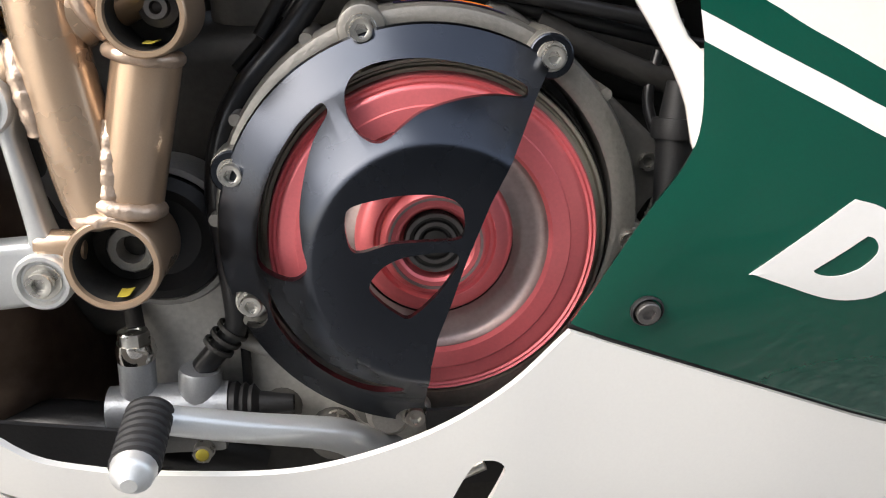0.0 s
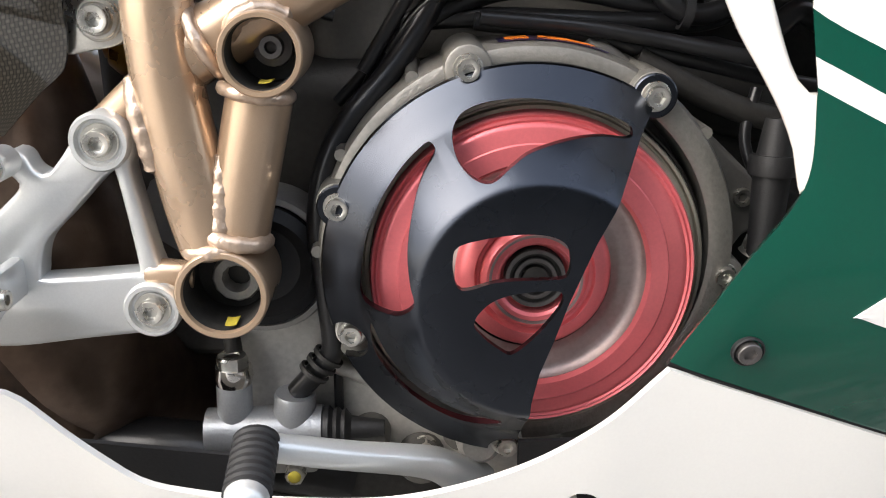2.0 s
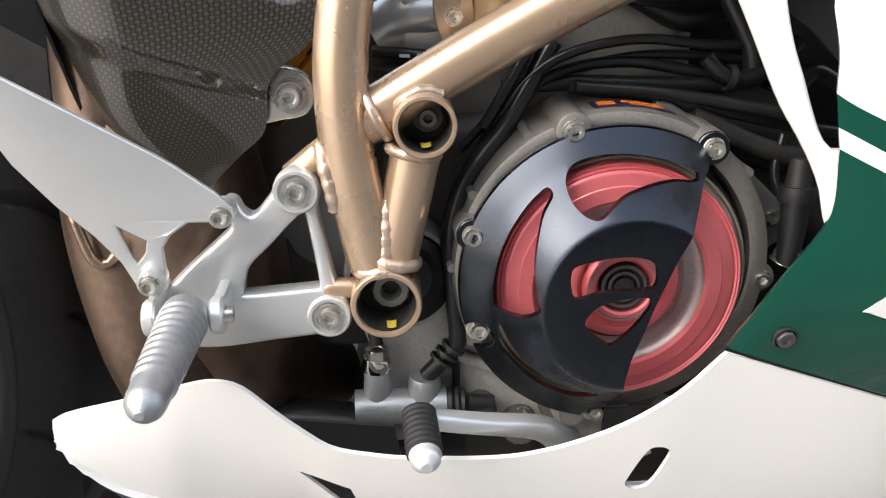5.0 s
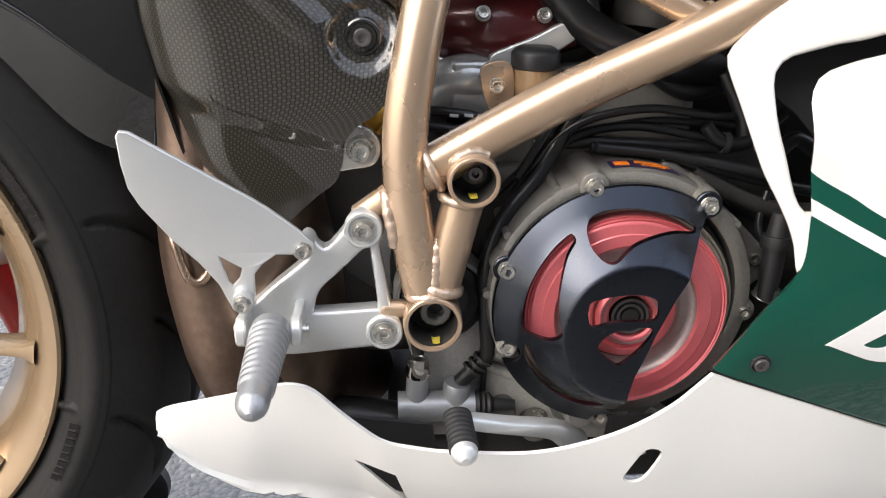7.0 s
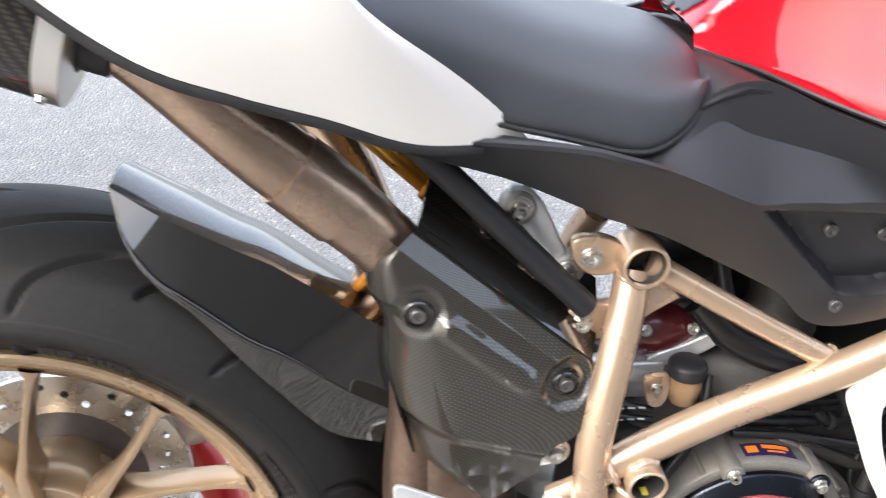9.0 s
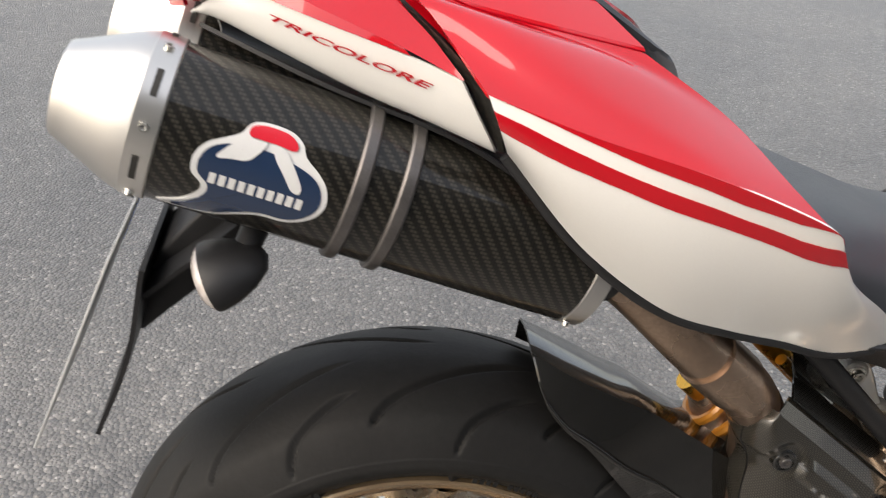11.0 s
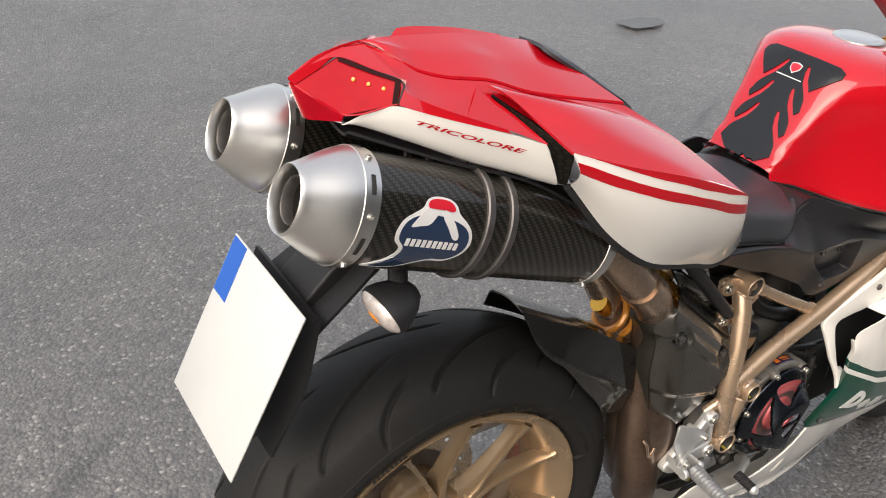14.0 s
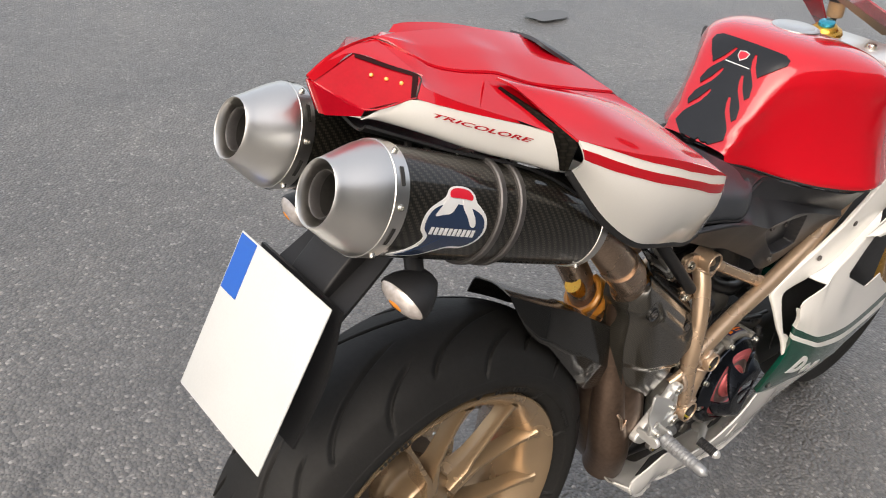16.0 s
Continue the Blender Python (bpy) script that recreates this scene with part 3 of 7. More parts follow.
def rim_bar(a0, a1, r0, r1, y=-0.0818):
    a = np.linspace(radians(a0), radians(a1), 10)
    return grid_mesh([[(AX + r * math.cos(t), y, AZ + r * math.sin(t)) for t in a] for r in (r0, r1)], thick=0.0004)


part("rim_lettering", rim_bar(95, 107, 0.2262, 0.2302), GRIP, rear_wheel, "row of small dark print as a bar")
part("rim_sticker", rim_bar(91.2, 93.4, 0.2258, 0.2306), GREEN, rear_wheel)
part("rim_sticker", rim_bar(89.0, 91.2, 0.2258, 0.2306), BADGEWHITE, rear_wheel)
part("rim_sticker", rim_bar(86.8, 89.0, 0.2258, 0.2306), BADGERED, rear_wheel)

# the wheel's centre plane lies a little off the plane of the near engine side
rear_wheel.scale = (0.97, 1.0, 0.97)
rear_wheel.location = (0.03 * AX, 0.033, 0.03 * AZ)

# single-sided swing arm on the far side, with caliper and chain
part("swing_arm", sweep([(-0.14, 0.02, 0.45), (-0.26, 0.075, 0.455), (-0.40, 0.145, 0.450), (-0.54, 0.16, 0.430), (AX, 0.13, AZ)], [0.045, 0.05, 0.045, 0.05, 0.062], 40, 18), SILVER, bike, "silver single-sided swing arm")
part("swing_arm_brace", sweep([(-0.20, 0.05, 0.50), (-0.34, 0.09, 0.545), (-0.52, 0.15, 0.48)], 0.021, 24, 14), SILVER, bike)
part("rear_caliper", block(-0.70, -0.63, 0.049, 0.095, 0.315, 0.365, 0.008), DARKALU, bike, "small dark rear brake caliper")
part("chain", sweep([(AX - 0.10, 0.075, AZ), (AX - 0.07, 0.075, AZ + 0.07), (AX, 0.075, AZ + 0.10), (-0.3, 0.075, AZ + 0.05), (-0.12, 0.075, 0.47)], 0.007, 40, 8, flat=1.0), SHADOWMETAL, bike)

# front wheel, under the fairing
FX, FY, FZ = 0.79, 0.075, 0.30
front_wheel = part("front_wheel", lathe([(r * 0.99, y * 0.62) for r, y in rim_profile], (FX, FY, FZ), (0, 1, 0), 72), GOLDRIM, bike, "gold-painted alloy front wheel")
part("tyre", moved(tyre_mesh(FX, FZ, 0.300, 0.229, 0.061, 0, 120, 2), Matrix.Translation((0, FY, 0))), RUBBER, front_wheel)
for k in range(5):
    a = radians(18 + 72 * k)
    part("spoke", sweep([(FX + r * math.cos(a), FY, FZ + r * math.sin(a)) for r in (0.02, 0.12, 0.20)], [0.018, 0.010, 0.013], 12, 10), GOLDRIM, front_wheel)
for s in (-1, 1):
    part("fork_leg", sweep([(FX - 0.02, FY + s * 0.10, FZ - 0.01), (0.37, 0.02 + s * 0.10, 0.975)], [0.024, 0.027], 12, 20), GOLD, bike, "gold fork leg")

# trellis frame
frame_ob = part("trellis_frame", joined(), BRONZE, bike, "welded bronze-painted tubular steel frame")
TR = 0.0145
tubes = {
    "rear_tube": ([(-0.1225, -0.056, 0.707), (-0.130, -0.074, 0.675), (-0.142, -0.092, 0.620), (-0.149, -0.099, 0.573), (-0.148, -0.101, 0.530), (-0.141, -0.102, 0.485), (-0.1360, -0.102, 0.4635)], TR),
    "main_tube": ([(-0.148, -0.096, 0.538), (-0.048, -0.093, 0.592), (0.05, -0.096, 0.639), (0.17, -0.100, 0.712), (0.30, -0.085, 0.800), (0.42, -0.045, 0.885)], TR),
    "short_tube": ([(-0.1110, -0.101, 0.5285), (-0.1265, -0.101, 0.4640)], 0.0137),
    "upper_tube": ([(-0.112, -0.060, 0.717), (-0.04, -0.072, 0.678), (0.046, -0.086, 0.634)], 0.0098),
}
for nm, (pts, r) in tubes.items():
    both(nm, sweep(pts, r, 30, 24), BRONZE, frame_ob)
for nm, (x, z), r, y0, y1 in (("upper_socket", (-0.107, 0.5435), 0.0166, -0.083, -0.122), ("lower_socket", (-0.131, 0.445), 0.0197, -0.080, -0.119), ("rear_socket", (-0.1200, 0.7220), 0.0185, -0.044, -0.079)):
    ln = y0 - y1
    prof = [(r * 0.97, 0), (r, 0.002), (r, ln - 0.002), (r * 0.985, ln - 0.0006), (r * 0.95, ln), (r * 0.85, ln), (r * 0.825, ln - 0.001), (r * 0.82, ln - 0.032)]
    both(nm, lathe(prof, (x, y0, z), (0, -1, 0), 48), BRONZE, frame_ob)
    # bore and floor are coloured dark for the shade inside the open tube
    both("socket_bore_shade", lathe([(r * 0.845, -0.0016), (r * 0.81, -0.003), (r * 0.805, -0.034)], (x, y1, z), (0, -1, 0), 40), SHADOWMETAL, frame_ob)
    both("socket_floor_shade", lathe([(r * 0.83, 0.0), (r * 0.80, 0.0015), (0.0, 0.0015)], (x, y1 + 0.030, z), (0, -1, 0), 24), SHADOWMETAL, frame_ob)


def weld(pts, r):
    """A lumpy bead of weld along a line."""
    p = spline(pts, 40)
    rr = [r * (0.90 + 0.05 * math.sin(0.9 * k) + 0.03 * math.sin(2.3 * k + 1)) * min(1.0, 0.25 + 0.3 * min(k, 39 - k)) for k in range(40)]
    return sweep(p, rr, None, 10, straight=True)


def collar(c, axis, r, bead, a0=0, a1=360):
    m = np.array(turn_to(axis))
    return weld([np.array(c) + m @ (r * math.cos(radians(a)), r * math.sin(radians(a)), 0) for a in np.linspace(a0, a1, 12)], bead)


for seam in (collar((-0.133, -0.102, 0.463), (-0.1, 0, 1), 0.0138, 0.0040, 180, 380), collar((-0.126, -0.103, 0.467), (0.24, 0, 1), 0.0128, 0.0040, 160, 380),
             weld([(-0.1315, -0.1115, 0.464), (-0.1300, -0.1100, 0.478), (-0.1285, -0.1075, 0.492), (-0.127, -0.103, 0.503)], 0.0058),
             collar((-0.132, -0.096, 0.547), (0.9, 0, 0.45), 0.0150, 0.0034, 0, 360), collar((-0.113, -0.101, 0.527), (0.2, 0, 1), 0.0132, 0.0034, 150, 390),
             weld([(-0.121, -0.104, 0.548), (-0.117, -0.112, 0.556), (-0.107, -0.110, 0.560), (-0.096, -0.106, 0.556)], 0.0042),
             collar((0.036, -0.085, 0.640), (0.85, 0, -0.5), 0.0102, 0.002, 0, 360), weld([(-0.162, -0.100, 0.535), (-0.160, -0.107, 0.522), (-0.157, -0.109, 0.508), (-0.155, -0.106, 0.495)], 0.0050),
             collar((-0.122, -0.063, 0.706), (-0.2, 0, -1), 0.0140, 0.0022, 150, 390)):
    part("weld_seam", seam, WELD, frame_ob, "bright lumpy weld bead")
part("upper_lug", plate([[(-0.172, 0.655), (-0.150, 0.650), (-0.126, 0.664), (-0.126, 0.690), (-0.140, 0.684), (-0.168, 0.682), (-0.174, 0.668)]], -0.066, -0.056, 0.0015, 40), BRONZE, frame_ob)
part("cross_brace", sweep([(-0.178, -0.092, 0.512), (-0.150, -0.100, 0.535)], 0.009, 10, 16), BRONZE, frame_ob)
part("gusset", plate([[(-0.108, 0.712), (-0.085, 0.688), (-0.105, 0.675), (-0.124, 0.66), (-0.128, 0.70)]], -0.066, -0.060, 0.001), BRONZE, frame_ob)
part("lower_boss", lathe([(0.0, 0), (0.0062, 0), (0.0062, 0.018), (0.0050, 0.020), (0, 0.020)], (-0.146, -0.101, 0.449), (-0.8, -0.1, 0.1), 20), BRONZE, frame_ob)
for at, axis in (((-0.161, -0.0665, 0.667), (0, -1, 0)), ((-0.177, -0.0905, 0.556), (0, -1, 0))):
    put("frame_bolt", SCREW_BIG, at, frame_ob, axis, 0.8)
part("socket_nut", lathe([(0.0, -0.008), (0.0052, -0.008), (0.0056, 0.004), (0.0064, 0.006), (0.0100, 0.0055), (0.0110, 0.004), (0.0112, -0.012)], (-0.1285, -0.093, 0.4455), (0, -1, 0), 12), CAST, frame_ob, "worn hollow hexagon nut")
part("socket_bolt", lathe([(0.0, -0.002), (0.0022, 0.0), (0.0025, 0.004), (0.0045, 0.004), (0.005, 0.0), (0.008, -0.001), (0.0085, -0.006)], (-0.105, -0.1035, 0.545), (0, -1, 0), 24), DARKALU, frame_ob)
for x, z in ((-0.107, 0.5327), (-0.129, 0.4315)):
    part("paint_mark", skin([[(x - 0.0025, -0.108, z + 0.0002), (x, -0.1085, z), (x + 0.003, -0.108, z + 0.0004)], [(x - 0.002, -0.117, z), (x + 0.001, -0.1175, z), (x + 0.0028, -0.117, z + 0.0004)]], 6, 4, 0.0004), YELLOW, frame_ob, "yellow paint dab")

# ---- engine ----
engine = part("engine", block(-0.135, 0.135, -0.045, 0.12, 0.30, 0.535, 0.02, 3), SHADOWMETAL, bike, "dark alloy twin-cylinder engine")
part("rear_case", block(-0.215, -0.115, -0.005, 0.10, 0.36, 0.60, 0.02, 3), CASE, engine)
part("gearbox_top", block(-0.10, 0.06, -0.035, 0.09, 0.52, 0.60, 0.015, 3), CASE, engine)
part("front_cylinder", block(0.09, 0.33, -0.05, 0.09, 0.33, 0.47, 0.02, 3), SHADOWMETAL, engine)
CX, CZ = 0.0, 0.447
part("lower_case", plate([[(-0.150, 0.440), (-0.10, 0.450), (-0.07, 0.40), (-0.03, 0.368), (0.03, 0.352), (0.08, 0.31), (-0.05, 0.325), (-0.128, 0.335), (-0.140, 0.38)]], -0.064, -0.040, 0.004, 40), CASEALU, engine)
part("case_rib", sweep([(-0.100, -0.068, 0.392), (-0.055, -0.069, 0.374), (-0.01, -0.066, 0.362)], 0.004, 16, 10), CASEALU, engine)
part("output_cover", lathe([(0.0345, 0.0), (0.0345, 0.020), (0.033, 0.024), (0.0305, 0.0245), (0.029, 0.021), (0.0, 0.021)], (-0.122, -0.050, 0.443), (0, -1, 0), 48), CAST, engine)
part("output_seal", lathe([(0.029, 0.0), (0.029, 0.006), (0.024, 0.009), (0.018, 0.004), (0.0, 0.004)], (-0.122, -0.070, 0.443), (0, -1, 0), 40), GRIP, engine)
# clutch housing: flange ring with lugs
HC = (-0.001, 0.4525)
ring = [(0.0865, -0.06), (0.090, -0.055), (0.0925, 0.010), (0.0920, 0.022), (0.0905, 0.026), (0.0870, 0.0275), (0.0820, 0.0275), (0.0800, 0.0262), (0.0795, 0.010), (0.0795, -0.05)]
housing = part("clutch_housing", lathe(ring, (HC[0], -0.070, HC[1]), (0, -1, 0), 96), HOUSING, engine, "cast alloy clutch housing")
side_flange = plate([[(0.02, 0.53), (0.055, 0.528), (0.072, 0.512), (0.112, 0.473), (0.113, 0.458), (0.100, 0.448), (0.098, 0.43), (0.085, 0.40), (0.05, 0.36), (0.02, 0.35)], ], -0.070, -0.045, 0.003, 60)
part("case_flange", side_flange, CASE, engine)
BOLTS = [(-0.027, 0.535), (0.049, 0.523), (-0.010, 0.364), (-0.079, 0.421), (-0.082, 0.479)]
for x, z in BOLTS:
    k = 0.76 if z < 0.43 else 1.0
    part("bolt_lug", lathe([(0.0105 * k, -0.045), (0.0100 * k, 0.0), (0.0095 * k, 0.0035), (0.0085 * k, 0.004), (0.0, 0.004)], (x, -0.099, z), (0, -1, 0), 28), CASEALU if z < 0.43 else HOUSING, housing)
    put("cover_screw", SCREW, (x, -0.1060 if (x, z) in BOLTS[1::3] else -0.1035, z), housing, (0, -1, 0), 0.92)
    if (x, z) in BOLTS[1::3]:
        part("cover_ear", lathe([(0.0092, -0.010), (0.0092, 0.0012), (0.0086, 0.0018), (0.0, 0.0018)], (x, -0.1038, z), (0, -1, 0), 32), BLACKALU, housing)
for x, y, z in ((0.1015, -0.066, 0.4705), (0.0870, -0.094, 0.4415), (-0.018, -0.083, 0.357)):
    part("bolt_lug", lathe([(0.0095, -0.02), (0.0088, 0.0), (0.008, 0.0015), (0.0, 0.0015)], (x, y, z), (0, -1, 0), 24), CASE, engine)
    put("case_screw", SCREW, (x, y - 0.0015, z), engine, (0, -1, 0), 0.85)
# cup and spinning stack
part("clutch_cup", lathe([(0.0795, -0.045), (0.0790, 0.018), (0.0780, 0.0195), (0.0775, 0.0195), (0.0770, 0.018), (0.0768, -0.03), (0.0, -0.03)], (CX, -0.072, CZ), (0, -1, 0), 96), SHADOWMETAL, engine)
part("clutch_basket", lathe([(0.0765, -0.02), (0.0765, 0.0245), (0.0758, 0.0262), (0.0745, 0.0262), (0.0738, 0.0240), (0.0730, 0.0240), (0.0724, 0.0275), (0.0708, 0.0275), (0.0702, 0.026), (0.0702, 0.012)], (CX, -0.072, CZ), (0, -1, 0), 96), surface("basket alloy", (0.42, 0.39, 0.32), 0.4, 0.6, 0, 0.12), engine)
PZ = 0.450
prof = [(0.0700, 0.005), (0.0698, 0.018), (0.0690, 0.0192), (0.0680, 0.0186), (0.0670, 0.0198), (0.0660, 0.0192), (0.0648, 0.0204), (0.0636, 0.0206), (0.0580, 0.0215), (0.0574, 0.0222), (0.0500, 0.0225), (0.0485, 0.0200)]
pressure_plate = part("pressure_plate", lathe(prof, (CX, -0.090, CZ + 0.001), (0, -1, 0), 96), REDALU, engine, "red anodised clutch pressure plate")
part("spring_trough", lathe([(0.0490, 0.0262), (0.0475, 0.0240), (0.0455, 0.0228), (0.0430, 0.0224), (0.0405, 0.0230), (0.0385, 0.0228), (0.0365, 0.0236), (0.0350, 0.0242), (0.0335, 0.0250)], (CX, -0.084, CZ + 0.0018), (0, -1, 0), 96), TROUGH, pressure_plate, "grey worn ring between red rims")
part("centre_boss", lathe([(0.0338, 0.0225), (0.0336, 0.0240), (0.0325, 0.0285), (0.0300, 0.0310), (0.0255, 0.0325), (0.0245, 0.0310), (0.0232, 0.0308), (0.0222, 0.0335), (0.0205, 0.0355), (0.0165, 0.0360), (0.0152, 0.0350), (0.0144, 0.0300), (0.0130, 0.0295)], (CX, -0.084, PZ), (0, -1, 0), 72), REDALU, pressure_plate)
part("bearing", lathe([(0.0131, 0.0290), (0.0128, 0.0335), (0.0115, 0.0340), (0.0105, 0.0328), (0.0095, 0.0328), (0.0088, 0.0342), (0.0075, 0.0342), (0.0070, 0.0325), (0.0058, 0.0325), (0.0054, 0.0350), (0.0030, 0.0355), (0.0, 0.0353)], (CX, -0.084, PZ), (0, -1, 0), 48), SHADOWMETAL, pressure_plate, "dark steel release bearing")
for r in (0.0118, 0.0081):
    part("bearing_ring", lathe([(r - 0.0009, 0.0), (r - 0.0008, 0.0008), (r + 0.0008, 0.0008), (r + 0.0009, 0.0)], (CX, -0.1180, PZ), (0, -1, 0), 48), DARKALU, pressure_plate)
part("hub_ring", lathe([(0.0195, 0.0), (0.0196, 0.0010), (0.0186, 0.0010), (0.0184, 0.0)], (CX, -0.1195, PZ), (0, -1, 0), 64), TROUGH, pressure_plate)

# half cover: a domed black disc, cut off along a slant and pierced
cov_out = [(0.0, 0.0425), (0.030, 0.0425), (0.0462, 0.0425), (0.0478, 0.0420), (0.0500, 0.0405), (0.0715, 0.0150), (0.0735, 0.0130), (0.0790, 0.0092), (0.0862, 0.0040), (0.0878, 0.0028), (0.0886, 0.0012), (0.0886, -0.003)]
cov_in = [(0.0860, -0.003), (0.0735, 0.0085), (0.0690, 0.0125), (0.0490, 0.0370), (0.0455, 0.0390), (0.0, 0.0390)]
cover_bm = lathe(cov_out + cov_in, (-0.002, -0.1035, 0.449), (0, -1, 0), 128)


def prism(mm, n=60, smooth=True):
    o = [(CX + a / 1000, CZ + b / 1000) for a, b in mm]
    return plate([o], -0.18, -0.09, 0.0, n if smooth else 0)


top_win = prism([(-34.3, 63.9), (-32.7, 69.2), (-28.8, 73.2), (-19.7, 76.4), (-5.0, 77.6), (9.8, 75.8), (25.0, 71.9), (35.8, 67.0), (38.0, 64.1), (35.7, 61.7), (23.2, 63.7), (9.9, 63.2), (-4.3, 60.0), (-12.1, 55.6), (-18.5, 50.9), (-23.1, 49.8), (-28.4, 51.8), (-32.8, 56.8)], 90)
left_win = prism([(-41.0, 59.3), (-42.7, 61.4), (-45.8, 60.2), (-54.7, 51.3), (-63.7, 37.6), (-69.9, 22.1), (-72.6, 6.0), (-72.2, -3.4), (-66.2, -6.0), (-57.8, -4.9), (-52.5, -0.5), (-50.4, 3.6), (-52.0, 11.6), (-52.6, 23.0), (-50.4, 36.4), (-46.7, 48.4), (-41.4, 57.2)], 90)
low_win = prism([(-69, -14), (-64, -25), (-56, -36.5), (-46, -45), (-34, -50.5), (-22, -53.5), (-15, -54.5), (-17, -58), (-27, -62), (-40, -58.5), (-53.5, -49.5), (-64, -37), (-69, -26)])
in_up = prism([(-35.3, 21.4), (-33.4, 26.4), (-23.4, 29.3), (-10.4, 30.9), (1.6, 30.0), (8.2, 26.2), (9.9, 19.8), (9.2, 14.7), (6.3, 12.7), (-5.1, 12.4), (-18.4, 11.8), (-29.2, 8.9), (-33.3, 9.8), (-35.0, 15.0)])
in_lo = prism([(-27.3, -5.4), (-23.0, 1.6), (-15.8, 5.7), (-6.1, 7.5), (4.8, 7.8), (7.4, 5.6), (6.3, 0.9), (-0.7, -8.6), (-7.9, -15.6), (-12.8, -18.7), (-16.6, -16.9), (-22.8, -11.8)])
chord = prism([(56, 96), (47.6, 71.6), (39.7, 59.0), (26.9, 40.4), (19.7, 26.6), (9.9, 2.9), (4.4, -12.9), (-1.3, -27.7), (-4.2, -40.2), (-5.5, -55), (-6, -75), (-6, -110), (140, -110), (140, 100)], 0, False)
bolt_gaps = [prism([(cx_ + r_ * math.cos(q), cz_ + r_ * math.sin(q)) for q in np.linspace(0, 6.2832, 25)[:-1]], 0, False) for cx_, cz_, r_ in ((-80, -27, 9.0), (-10, -84, 9.0))]
clutch_cover = part("clutch_cover", cut(cover_bm, [top_win, left_win, low_win, in_up, in_lo, chord, *bolt_gaps]), BLACKALU, engine, "black anodised half-open clutch cover with curved cut-outs", 25)
# sticker on the housing's top
def arc_patch(y0, y1, a0, a1, r=0.0929, thick=0.0003):
    """A patch on the housing's outer wall between two depths and two angles."""
    a = np.linspace(radians(a0), radians(a1), 14)
    return grid_mesh([[(HC[0] + r * math.cos(t), y, HC[1] + r * math.sin(t)) for t in a] for y in (y0, y1)], thick=thick)


sticker = part("sticker", arc_patch(-0.0755, -0.0905, 98, 69), PURPLE, housing, "dark blue oil sticker with orange mark")
part("sticker_mark", arc_patch(-0.0790, -0.0870, 96, 90, 0.0933), ORANGE, sticker)
part("sticker_print", arc_patch(-0.0780, -0.0825, 87, 72, 0.0933), ORANGE, sticker)
part("sticker_print", arc_patch(-0.0850, -0.0868, 85, 75, 0.0933), ORANGE, sticker)
for a in (35, 58, 122, 150, 178, 208):
    part("housing_rib", sweep([(HC[0] + 0.0922 * math.cos(radians(a)), y, HC[1] + 0.0922 * math.sin(radians(a))) for y in (-0.045, -0.070, -0.0945)], [0.0038, 0.0034, 0.0028], 8, 10), HOUSING, housing)

